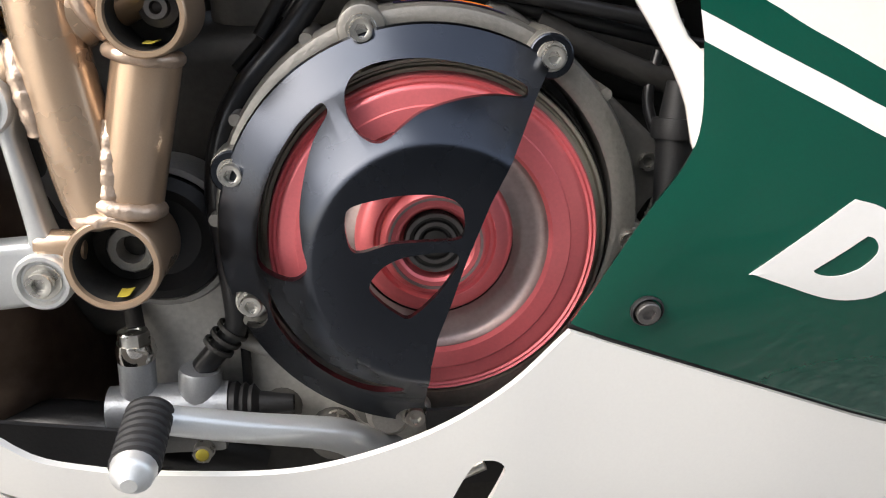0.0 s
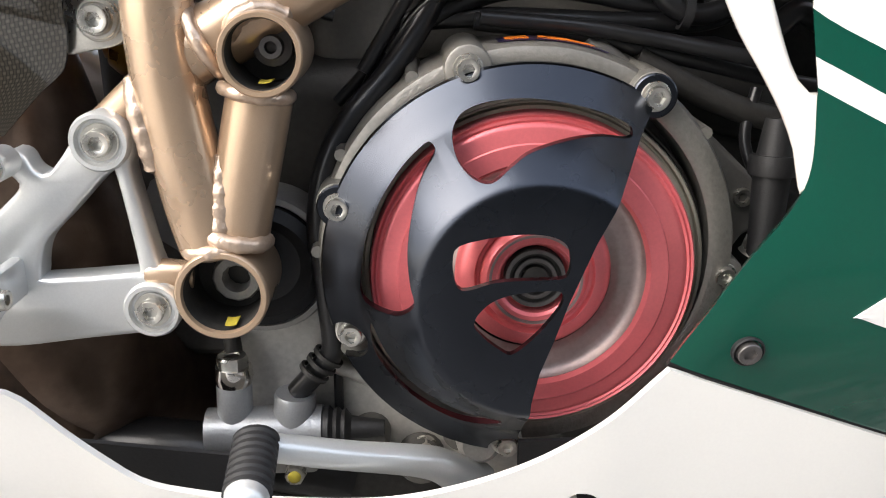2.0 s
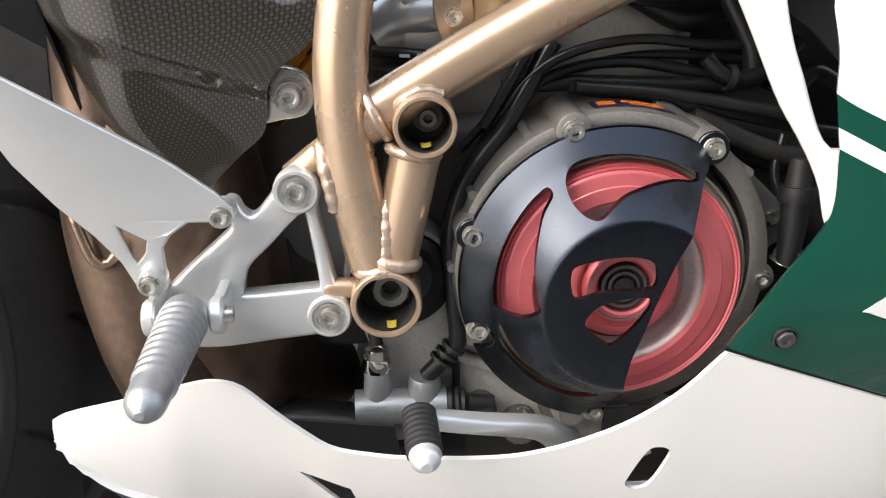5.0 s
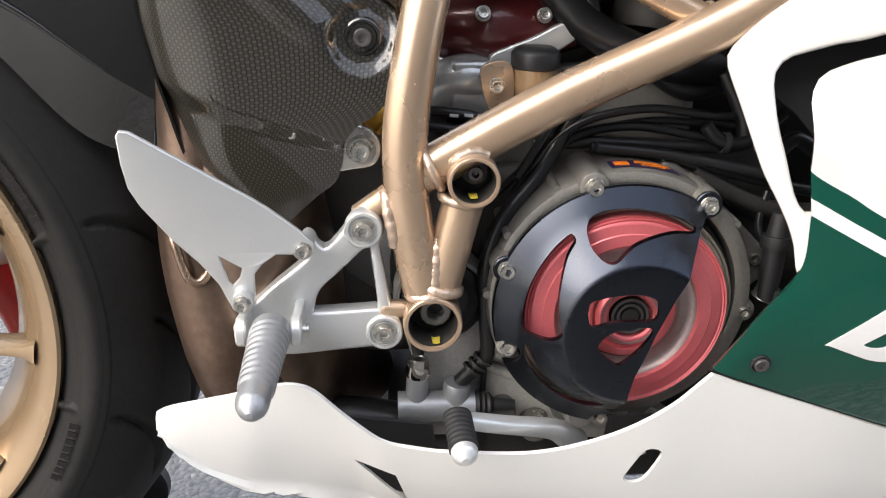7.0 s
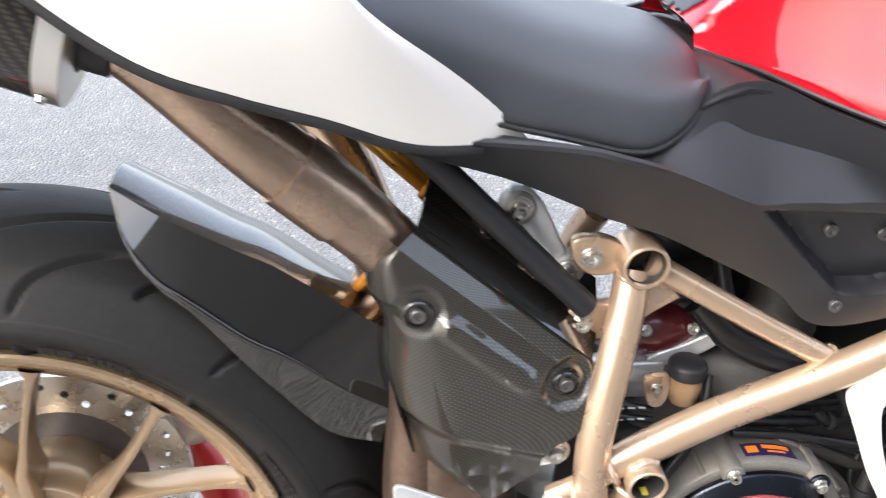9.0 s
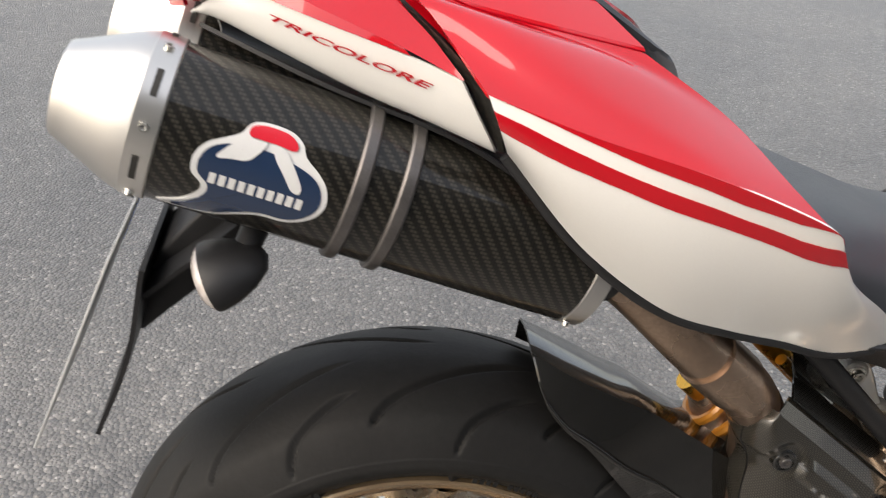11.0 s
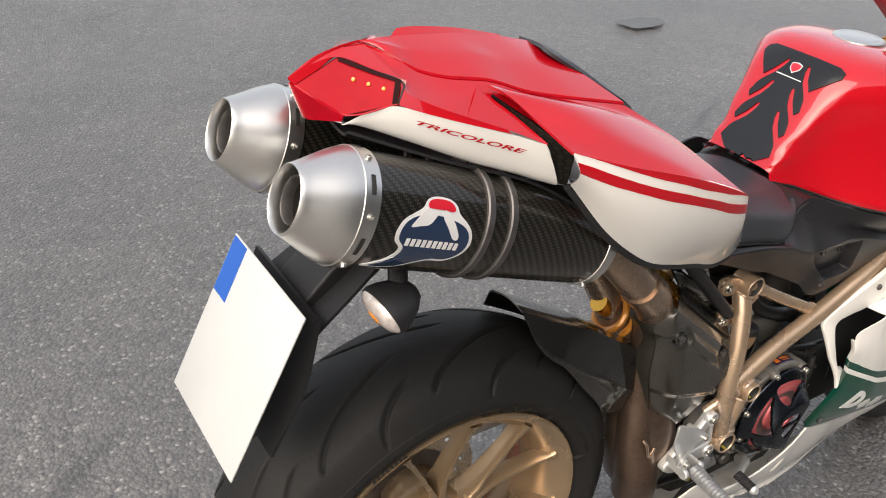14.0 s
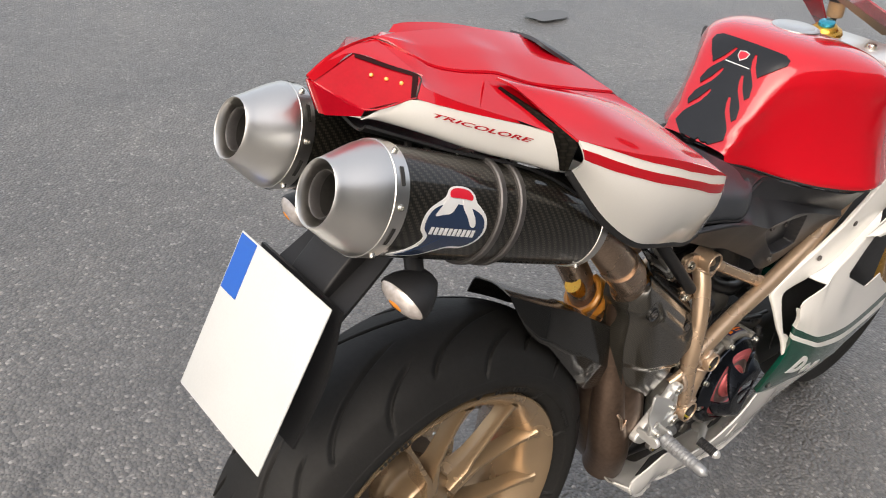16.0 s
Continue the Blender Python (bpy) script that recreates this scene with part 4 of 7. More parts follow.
# hoses, cables and small fittings round the engine
for pts, r, mt, lab in (
        ([(-0.030, -0.050, 0.575), (-0.056, -0.066, 0.535), (-0.083, -0.078, 0.503), (-0.093, -0.082, 0.470), (-0.091, -0.082, 0.430), (-0.090, -0.082, 0.404), (-0.097, -0.080, 0.393), (-0.109, -0.0775, 0.379)], 0.0056, HOSE, "black rubber hose"),
        ([(-0.091, -0.066, 0.405), (-0.090, -0.068, 0.380), (-0.091, -0.068, 0.345)], 0.0024, HOSE, ""),
        ([(-0.080, -0.060, 0.500), (-0.062, -0.060, 0.535), (-0.03, -0.055, 0.557), (0.01, -0.052, 0.563), (0.055, -0.052, 0.556), (0.085, -0.05, 0.552)], 0.0034, HOSE, ""),
        ([(-0.085, -0.055, 0.515), (-0.050, -0.055, 0.548), (-0.015, -0.05, 0.560), (0.03, -0.048, 0.566), (0.09, -0.045, 0.560)], 0.0028, HOSE, ""),
        ([(-0.06, -0.05, 0.55), (-0.01, -0.054, 0.552), (0.05, -0.054, 0.549), (0.09, -0.05, 0.55), (0.12, -0.04, 0.57)], 0.0045, HOSE, "bundled black cable"),
        ([(-0.022, -0.062, 0.551), (0.03, -0.062, 0.543), (0.075, -0.062, 0.533), (0.12, -0.062, 0.522), (0.16, -0.06, 0.515)], 0.0040, HOSE, "black cable sleeve"),
        ([(0.03, -0.045, 0.525), (0.08, -0.045, 0.508), (0.13, -0.04, 0.495)], 0.0085, SHADOWMETAL, "dark coolant pipe"),
        ([(0.07, -0.05, 0.60), (0.085, -0.055, 0.57), (0.088, -0.055, 0.553)], 0.006, HOSE, ""),
        ([(0.10, -0.05, 0.55), (0.115, -0.05, 0.545), (0.13, -0.045, 0.552), (0.15, -0.045, 0.54)], 0.0055, HOSE, ""),
        ([(0.02, -0.03, 0.60), (0.05, -0.035, 0.585), (0.08, -0.03, 0.59), (0.13, -0.03, 0.60)], 0.008, HOSE, ""),
        ([(-0.05, -0.02, 0.655), (-0.02, -0.03, 0.625), (0.03, -0.04, 0.605), (0.08, -0.03, 0.60)], 0.013, HOSE, "thick black coolant hose"),
        ([(-0.020, -0.070, 0.5530), (0.030, -0.070, 0.5475), (0.080, -0.072, 0.5380), (0.112, -0.074, 0.5310)], 0.0036, HOSE, "black cable sleeve"),
        ([(-0.06, -0.064, 0.537), (-0.045, -0.060, 0.556), (-0.02, -0.058, 0.570), (0.02, -0.056, 0.576), (0.07, -0.056, 0.571), (0.11, -0.05, 0.575)], 0.0030, HOSE, ""),
        ([(-0.072, -0.066, 0.530), (-0.058, -0.062, 0.552), (-0.045, -0.06, 0.575), (-0.040, -0.05, 0.60)], 0.0034, HOSE, ""),
        ([(0.058, -0.058, 0.565), (0.066, -0.060, 0.556), (0.078, -0.060, 0.552), (0.094, -0.058, 0.556)], 0.0048, HOSE, ""),
        ([(0.105, -0.066, 0.520), (0.100, -0.070, 0.500), (0.103, -0.074, 0.486), (0.110, -0.076, 0.476)], 0.0026, HOSE, ""),
        ([(0.050, -0.064, 0.534), (0.080, -0.066, 0.518), (0.110, -0.066, 0.507), (0.14, -0.06, 0.503)], 0.0060, SHADOWMETAL, ""),
        ([(-0.035, -0.01, 0.70), (-0.025, -0.02, 0.66), (-0.02, -0.03, 0.63)], 0.007, HOSE, "")):
    part("hose", sweep(pts, r, 44, 14), mt, engine, lab)
for z, r in ((0.399, 0.0078), (0.395, 0.0078), (0.391, 0.0078)):
    part("hose_clip", lathe([(r * 0.8, -0.001), (r, -0.001), (r, 0.001), (r * 0.8, 0.001)], (-0.0945 - (0.397 - z) * 0.9, -0.0805, z), (0.75, 0.1, 1.0), 20), SHADOWMETAL, engine)
part("connector", sweep([(0.112, -0.078, 0.508), (0.1105, -0.080, 0.488), (0.109, -0.082, 0.460), (0.107, -0.083, 0.445)], [0.006, 0.0085, 0.0078, 0.0065], 14, 16), GRIP, engine, "black rubber sensor boot")
part("connector_collar", lathe([(0.006, -0.004), (0.0105, -0.004), (0.0110, 0.0), (0.0105, 0.005), (0.006, 0.005)], (0.1105, -0.080, 0.487), (0.05, 0.1, 1), 20), GRIP, engine)
put("sensor_nut", HEXNUT, (0.108, -0.080, 0.446), engine, (0.3, -0.1, 1.0), 1.1)
# cylinder head parts seen above the main tube
part("cam_cover", sweep([(-0.130, 0.005, 0.622), (-0.078, -0.004, 0.622), (-0.030, 0.002, 0.624)], [0.020, 0.030, 0.022], 20, 24), DKRED, engine, "dark red cam belt cover")
for x, y, z in ((-0.095, -0.032, 0.635), (-0.053, -0.030, 0.634)):
    put("cover_screw", SCREW, (x, y, z), engine, (0, -1, 0.35), 0.8)
part("cylinder", lathe([(0.0, -0.06), (0.048, -0.06), (0.050, -0.05), (0.044, -0.045), (0.050, -0.035), (0.044, -0.03), (0.050, -0.02), (0.046, -0.012), (0.050, 0.0), (0.045, 0.012), (0.050, 0.02), (0.045, 0.03), (0.0, 0.03)], (-0.05, 0.03, 0.64), (-0.25, 0, 1), 40), SHADOWMETAL, engine)
part("water_elbow", sweep([(-0.128, -0.015, 0.580), (-0.105, -0.022, 0.590), (-0.078, -0.018, 0.585)], 0.017, 14, 18), SILVER, engine, "bright alloy elbow")
part("head_cover", block(-0.116, -0.074, -0.036, 0.02, 0.566, 0.604, 0.004, 3), SILVER, engine, "bright alloy head cover")
part("head_bracket", plate([[(-0.090, 0.607), (-0.060, 0.620), (-0.034, 0.632), (-0.030, 0.620), (-0.052, 0.606), (-0.080, 0.598)]], -0.034, -0.022, 0.002, 40), SILVER, engine, "polished alloy bracket")
part("hose_print_line", sweep([(-0.133, -0.045, 0.572), (-0.105, -0.050, 0.570), (-0.085, -0.048, 0.563)], 0.0035, 12, 10), HOSE, engine)
part("hose_print_line", sweep([(-0.133, -0.048, 0.562), (-0.105, -0.052, 0.559), (-0.085, -0.050, 0.554)], 0.0035, 12, 10), HOSE, engine)
part("cable_tie", lathe([(0.006, -0.002), (0.0078, -0.002), (0.0078, 0.002), (0.006, 0.002)], (0.072, -0.060, 0.553), (1, 0, -0.2), 16), GRIP, engine)
for k, z in enumerate((0.5705, 0.5600)):
    for x0 in (-0.118, -0.108, -0.099):
        part("hose_lettering", skin([[(x0, -0.0535 - 0.002 * k, z + 0.001), (x0 + 0.006, -0.054 - 0.002 * k, z + 0.0006)], [(x0, -0.0535 - 0.002 * k, z - 0.001), (x0 + 0.006, -0.054 - 0.002 * k, z - 0.0014)]], 2, 2, 0.0003), BADGEWHITE, engine)
tank_r = part("fluid_reservoir", sweep([(-0.060, -0.050, 0.575), (-0.061, -0.050, 0.588), (-0.061, -0.050, 0.602)], [0.011, 0.0145, 0.0150], 12, 28), FLUID, engine, "amber rear brake fluid reservoir with black cap")
part("cap", lathe([(0.0, 0.014), (0.012, 0.014), (0.0150, 0.012), (0.0165, 0.010), (0.0165, 0.001), (0.015, 0.0), (0.0, 0.0)], (-0.061, -0.050, 0.602), (0, 0, 1), 32), PLASTIC, tank_r)
part("reservoir_bracket", plate([[(-0.098, 0.602), (-0.079, 0.606), (-0.075, 0.586), (-0.080, 0.572), (-0.092, 0.575)]], -0.055, -0.051, 0.001, 30), BRONZE, engine)
put("bracket_screw", SCREW, (-0.087, -0.055, 0.591), engine, (0, -1, 0), 0.8)

# rear brake master cylinder and pedal
master = part("brake_master_cylinder", sweep([(-0.152, -0.090, 0.365), (-0.120, -0.090, 0.3655), (-0.096, -0.090, 0.3655)], 0.0115, 10, 24), PEGMETAL, bike, "satin grey rear brake master cylinder")
master.location = (-0.0015, 0.012, -0.006)
part("inlet_port", lathe([(0.0, 0.026), (0.0078, 0.026), (0.0085, 0.024), (0.0085, 0.0)], (-0.1385, -0.090, 0.368), (0.05, 0, 1), 24), PEGMETAL, master)
part("inlet_port", lathe([(0.0, 0.018), (0.0095, 0.018), (0.0102, 0.016), (0.0102, 0.0)], (-0.1105, -0.090, 0.367), (0.12, 0, 1), 24), PEGMETAL, master)
put("banjo_bolt", HEXNUT, (-0.1375, -0.090, 0.3985), master, (0.05, 0, 1), 0.9)
part("banjo_ring", lathe([(0.004, -0.0045), (0.0085, -0.0045), (0.0095, 0.0), (0.0085, 0.0045), (0.004, 0.0045)], (-0.1372, -0.090, 0.3955), (0.05, 0, 1), 28), CHROME, master, "bright banjo fitting")
part("brake_hose", sweep([(-0.137, -0.086, 0.405), (-0.139, -0.078, 0.418), (-0.132, -0.070, 0.428)], 0.0042, 14, 12), SHADOWMETAL, master)
part("boot", lathe([(0.0105, 0.0), (0.0110, 0.003), (0.0090, 0.005), (0.0105, 0.007), (0.0085, 0.009), (0.0095, 0.011), (0.0060, 0.014), (0.004, 0.03)], (-0.096, -0.090, 0.3655), (1, 0, -0.02), 24), GRIP, master)
part("mount", block(-0.150, -0.100, -0.088, -0.076, 0.338, 0.360, 0.003), CAST, master)
for x, z in ((-0.149, 0.346), (-0.111, 0.341)):
    put("mount_bolt", HEXNUT, (x, -0.090, z), master, (0, -1, 0.1), 0.62, "bolt with yellow paint mark")
    part("paint_mark", lathe([(0.0, 0.0), (0.0034, 0.0), (0.0025, 0.0006), (0.0, 0.0008)], (x, -0.0952, z + 0.0003), (0, -1, 0.1), 10), YELLOW, master)
pedal = part("brake_pedal", sweep([(-0.022, -0.086, 0.332), (-0.033, -0.100, 0.346), (-0.047, -0.112, 0.360), (-0.083, -0.130, 0.3755), (-0.112, -0.1440, 0.3885), (-0.1185, -0.1475, 0.3915)], [0.0100, 0.0088, 0.0072, 0.0066, 0.0064, 0.0058], 40, 18), SILVER, bike, "silver rear brake pedal with black rubber toe piece")
part("pivot", lathe([(0.0, 0.006), (0.008, 0.006), (0.0105, 0.004), (0.0115, -0.004), (0.0115, -0.03)], (-0.022, -0.090, 0.358), (0, -1, 0), 28), CAST, pedal)
rub = []
for k in range(40):
    rub.append(0.0090 + 0.0006 * (1 if k % 5 < 3 else -1))
part("toe_rubber", sweep([(-0.1160, -0.1440, 0.3920), (-0.1142, -0.1780, 0.3872)], rub, 40, 18, flat=0.82), GRIP, pedal, "ribbed black toe rubber")
part("toe_cap", sweep([(-0.1142, -0.1775, 0.3873), (-0.1140, -0.1835, 0.3864), (-0.1138, -0.1870, 0.3859)], [0.0086, 0.0078, 0.0030], 10, 18), SILVER, pedal)
put("pedal_screw", SCREW, (-0.048, -0.070, 0.343), engine, (0, -1, 0), 0.9)
for x, z, r in ((-0.075, 0.350, 0.010), (-0.050, 0.336, 0.012), (-0.03, 0.352, 0.009)):
    part("sump_boss", lathe([(0.0, 0.012), (r * 0.8, 0.012), (r, 0.008), (r, -0.02)], (x, -0.066, z), (0, -1, 0), 20), CASE, engine)
part("airbox", block(-0.09, 0.32, 0.015, 0.13, 0.66, 0.845, 0.03, 3), PLASTIC, engine, "black plastic airbox")
part("throttle_body", lathe([(0.0, 0.0), (0.030, 0.0), (0.033, 0.008), (0.030, 0.03), (0.036, 0.05), (0.036, 0.09)], (0.03, -0.01, 0.62), (0.2, 0.2, 1), 28), SHADOWMETAL, engine)
part("inner_cover", block(0.0, 0.30, 0.030, 0.11, 0.46, 0.67, 0.02, 3), SHADOWMETAL, engine, "dark inner engine cover")
part("sump", block(-0.16, 0.10, -0.055, 0.09, 0.27, 0.335, 0.015, 3), SHADOWMETAL, engine)
part("drain_hose", sweep([(-0.215, -0.045, 0.335), (-0.17, -0.050, 0.333), (-0.12, -0.050, 0.322), (-0.09, -0.045, 0.31)], 0.015, 20, 16), HOSE, engine)

# ---- exhaust, foot rests and rear end ----
exhaust = part("exhaust_pipe", sweep([(-0.492, -0.078, 0.908), (-0.455, -0.078, 0.878), (-0.400, -0.077, 0.825), (-0.335, -0.066, 0.762), (-0.306, -0.050, 0.722)], [0.0225, 0.024, 0.026, 0.027, 0.025], 40, 28), TITAN, bike, "heat-tinted brown exhaust pipe")
# the lower run is stained steel, with the shade it stands in coloured in
part("lower_pipe", sweep([(-0.335, -0.066, 0.762), (-0.300, -0.046, 0.712), (-0.288, -0.040, 0.64), (-0.288, -0.046, 0.56), (-0.287, -0.058, 0.48), (-0.268, -0.062, 0.40), (-0.250, -0.050, 0.34)],
                         [0.0255, 0.0255, 0.025, 0.026, 0.030, 0.036, 0.036], 50, 28), PIPE_SHADED, exhaust, "brown heat-stained lower pipe, coloured darker for shade")
part("collector", sweep([(-0.262, -0.030, 0.575), (-0.258, -0.034, 0.51), (-0.250, -0.036, 0.445), (-0.238, -0.028, 0.385), (-0.215, 0.005, 0.345), (-0.18, 0.05, 0.32)],
                        [0.040, 0.052, 0.058, 0.052, 0.042, 0.030], 44, 32), RUSTY, exhaust, "stained brown exhaust collector")
part("pipe_sleeve", sweep([(-0.380, -0.0755, 0.806), (-0.345, -0.0700, 0.7725)], 0.0285, 10, 28), TITAN, exhaust)
part("spring_hook", sweep([(-0.302, -0.086, 0.500), (-0.299, -0.092, 0.494), (-0.292, -0.094, 0.470), (-0.284, -0.092, 0.467), (-0.276, -0.090, 0.478)], 0.0030, 14, 10), TITAN, exhaust)
part("far_pipe", sweep([(-0.492, 0.078, 0.908), (-0.42, 0.078, 0.85), (-0.36, 0.07, 0.78), (-0.32, 0.03, 0.70), (-0.30, -0.01, 0.60)], 0.024, 24, 20), TITAN, exhaust)

# carbon heat shield over the pipes: a pressed sheet with a chamfer, a rib and a rolled rear edge
sh_l = [(-0.311, 0, 0.748), (-0.3255, 0, 0.738), (-0.3270, 0, 0.708), (-0.3215, 0, 0.698), (-0.314, 0, 0.676), (-0.313, 0, 0.637), (-0.307, 0, 0.605), (-0.300, 0, 0.577), (-0.289, 0, 0.541), (-0.272, 0, 0.525), (-0.240, 0, 0.508)]
sh_r = [(-0.292, 0, 0.758), (-0.235, 0, 0.711), (-0.153, 0, 0.645), (-0.151, 0, 0.632), (-0.1525, 0, 0.612), (-0.157, 0, 0.594), (-0.168, 0, 0.581), (-0.181, 0, 0.572), (-0.188, 0, 0.560), (-0.190, 0, 0.545), (-0.194, 0, 0.535), (-0.206, 0, 0.525), (-0.224, 0, 0.508)]
L_, R_ = spline(sh_l, 110), np.vstack([spline(sh_r[:3], 52), spline(sh_r[2:], 59)[1:]])


def shield_y(x, z, s):
    """Depth of the shield: s runs from its rear edge (0) to its front edge (1)."""
    d = ((x + 0.152) * 0.640 + (z - 0.645) * 0.768)
    e = (x + 0.152) * 0.768 - (z - 0.645) * 0.640
    y = -0.1005 + 0.9 * max(0.0, d + 0.0185)
    y += 6.0 * max(0.0, min(0.040, d + 0.058)) ** 2 + 0.030 * max(0.0, 1 - s / 0.34) ** 2.4
    low = max(0.0, 0.598 + 0.30 * (x + 0.30) * -1 - z)
    y += 0.0060 * min(1.0, low / 0.012) + 0.10 * low
    rib = max(0.0, 1 - abs(d + 0.042) / 0.0125) * min(1.0, max(0.0, (e + 0.128) / 0.012), max(0.0, (-0.020 - e) / 0.02))
    y -= 0.0055 * min(1.0, 1.6 * rib)
    for cx_, cz_ in ((-0.175, 0.627), (-0.292, 0.699)):
        q = math.hypot(x - cx_, z - cz_)
        y += (0.0060 if cz_ < 0.65 else 0.0035) * (0.5 - 0.5 * math.cos(math.pi * min(1.0, max(0.0, (0.0235 - q) / 0.009))))
    return y


rows = []
for s_ in np.linspace(0, 1, 100):
    row = L_ * (1 - s_) + R_ * s_
    row[:, 1] = [shield_y(x, z, s_) for x, _, z in row]
    rows.append(row)
shield = part("heat_shield", grid_mesh(rows, thick=0.0018), CARBON_SHIELD, exhaust, "glossy woven carbon heat shield", 25)
side_back = [L_[8::6] + np.array([0, dy, 0]) + np.array([[dx, 0, 0]]) for dx, dy in ((0.0, -0.074), (-0.002, -0.060), (0.001, -0.025))]
part("shield_side", skin([[tuple(q) for q in r] for r in side_back], 40, 8, 0.0018), CARBON_SHIELD, shield)
for x, y, z in ((-0.175, -0.0905, 0.627), (-0.292, -0.0975, 0.699)):
    part("mount_cup", lathe([(0.0118, -0.006), (0.0116, 0.0010), (0.0106, 0.0018), (0.0092, 0.0016), (0.0084, 0.0002), (0.0, 0.0)], (x, y, z), (0, -1, 0), 40), CARBON_FINE, shield)
    put("shield_screw", SCREW_DARK, (x, y - 0.001, z), shield, (0, -1, 0), 0.95)
part("upper_shield", skin([[(-0.292, -0.082, 0.759), (-0.235, -0.082, 0.711), (-0.154, -0.082, 0.643)], [(-0.284, -0.056, 0.778), (-0.226, -0.056, 0.731), (-0.146, -0.056, 0.664)], [(-0.276, -0.020, 0.790), (-0.218, -0.020, 0.744), (-0.140, -0.020, 0.680)]], 20, 4, 0.002), CARBON_FINE, shield)
lug_plate = part("shield_clamp", plate([[(-0.193, 0.562), (-0.190, 0.568), (-0.180, 0.571), (-0.168, 0.566), (-0.164, 0.556), (-0.169, 0.546), (-0.182, 0.543), (-0.194, 0.543)]], -0.0885, -0.079, 0.001, 40), STEEL, exhaust, "bright steel pipe clamp")
put("clamp_screw", SCREW_BIG, (-0.177, -0.0885, 0.556), lug_plate, (0, -1, 0), 0.9)


# silencers
def silencer(s):
    out = 0.078 if s < 0 else 0.087
    p0, p1 = np.array((-0.492, s * out, 0.906)), np.array((-0.878, s * out - s * 0.001, 1.0442))
    ax = (p1 - p0) / np.linalg.norm(p1 - p0)
    ln = np.linalg.norm(p1 - p0)
    up = np.array((0, 0, 1.0)) - ax * ax[2]
    up /= np.linalg.norm(up)
    side = np.cross(ax, up)

    def tube(stations, seg=72, lo=0.0):
        a = np.linspace(0, 2 * np.pi, seg, endpoint=False)
        g = []
        for d, r in stations:
            ry, rz = r * 0.93, r * 1.08
            g.append(p0 + ax * d + (ry * np.cos(a))[:, None] * side + (rz * np.sin(a))[:, None] * up)
        return grid_mesh(g, close_u=True)

    R = 0.0530
    body = part("silencer", tube([(0.0, 0.028), (0.002, R - 0.001), (0.010, R), (0.08, R), (0.16, R), (0.24, R), (0.30, R), (ln - 0.056, R)]), CARBON_TUBE, exhaust, "oval carbon silencer with brushed steel end cone")
    part("front_cap", tube([(0.000, 0.028), (0.001, R * 0.93), (0.0025, R + 0.0006), (0.017, R + 0.0010), (0.0175, R)]), BRUSHED, body)
    part("inlet_collar", tube([(-0.020, 0.0265), (-0.018, 0.0290), (-0.002, 0.0295), (0.002, 0.034)]), GRIP, body)
    part("rear_band", tube([(ln - 0.071, R), (ln - 0.070, R + 0.0015), (ln - 0.053, R + 0.0015), (ln - 0.052, R)]), BRUSHED, body)
    t = ln - 0.053
    part("end_cone", tube([(t, R + 0.0008), (t + 0.005, R * 0.992), (t + 0.012, R * 0.945), (t + 0.021, R * 0.868), (t + 0.031, R * 0.775), (t + 0.041, R * 0.682), (t + 0.048, R * 0.622), (t + 0.0515, R * 0.598), (t + 0.0530, R * 0.575), (t + 0.0515, R * 0.550), (t + 0.044, R * 0.535), (t + 0.025, R * 0.53)]), BRUSHED, body, "brushed steel end cone")
    part("tail_pipe_ring", tube([(t + 0.030, R * 0.43), (t + 0.043, R * 0.42), (t + 0.0445, R * 0.405), (t + 0.043, R * 0.385), (t + 0.030, R * 0.385)], 48), DARKALU, body)
    part("tail_pipe", tube([(t + 0.025, R * 0.53), (t + 0.028, R * 0.46), (t + 0.032, R * 0.43), (t + 0.032, R * 0.384), (t - 0.03, R * 0.38), (t - 0.03, 0.0005)], 48), SHADOWMETAL, body, "dark inner tail pipe")
    for d in (0.168, 0.200):
        part("strap_ring", tube([(d, R), (d, R + 0.0026), (d + 0.0015, R + 0.0040), (d + 0.0085, R + 0.0040), (d + 0.010, R + 0.0026), (d + 0.010, R)]), DARKALU, body, "black steel strap ring")
    for d, n in ((0.012, 4), (ln - 0.0615, 6)):
        for k in range(n):
            a = 2 * math.pi * (k + 0.5) / n + (0.3 if n == 6 else 0.1)
            nrm = 0.93 * math.cos(a) * side + 1.08 * math.sin(a) * up
            put("rivet", SCREW, tuple(p0 + ax * d + nrm * (R + 0.0014)), body, tuple(nrm), 0.55)
            if n == 6:
                b = a + math.pi / 6
                q = [p0 + ax * (d + e) + (R + 0.0023) * (0.93 * math.cos(c) * side + 1.08 * math.sin(c) * up) for c in np.linspace(b - 0.17, b + 0.17, 8) for e in (-0.0022, 0.0022)]
                part("band_slot", grid_mesh([q[0::2], q[1::2]], thick=0.0004), SHADOWMETAL, body)
    return body, p0, ax, side, up, R


near_sil, p0, ax, side, up, SR = silencer(-1)
silencer(1)


def on_sil(d, a, lift=0.0):
    """A point on the near silencer: d along it, a radians round it from its outer side up."""
    return p0 + ax * d + (SR + lift) * (0.93 * math.cos(a) * -side * (1 if (side[1] > 0) else -1) + 1.08 * math.sin(a) * up)


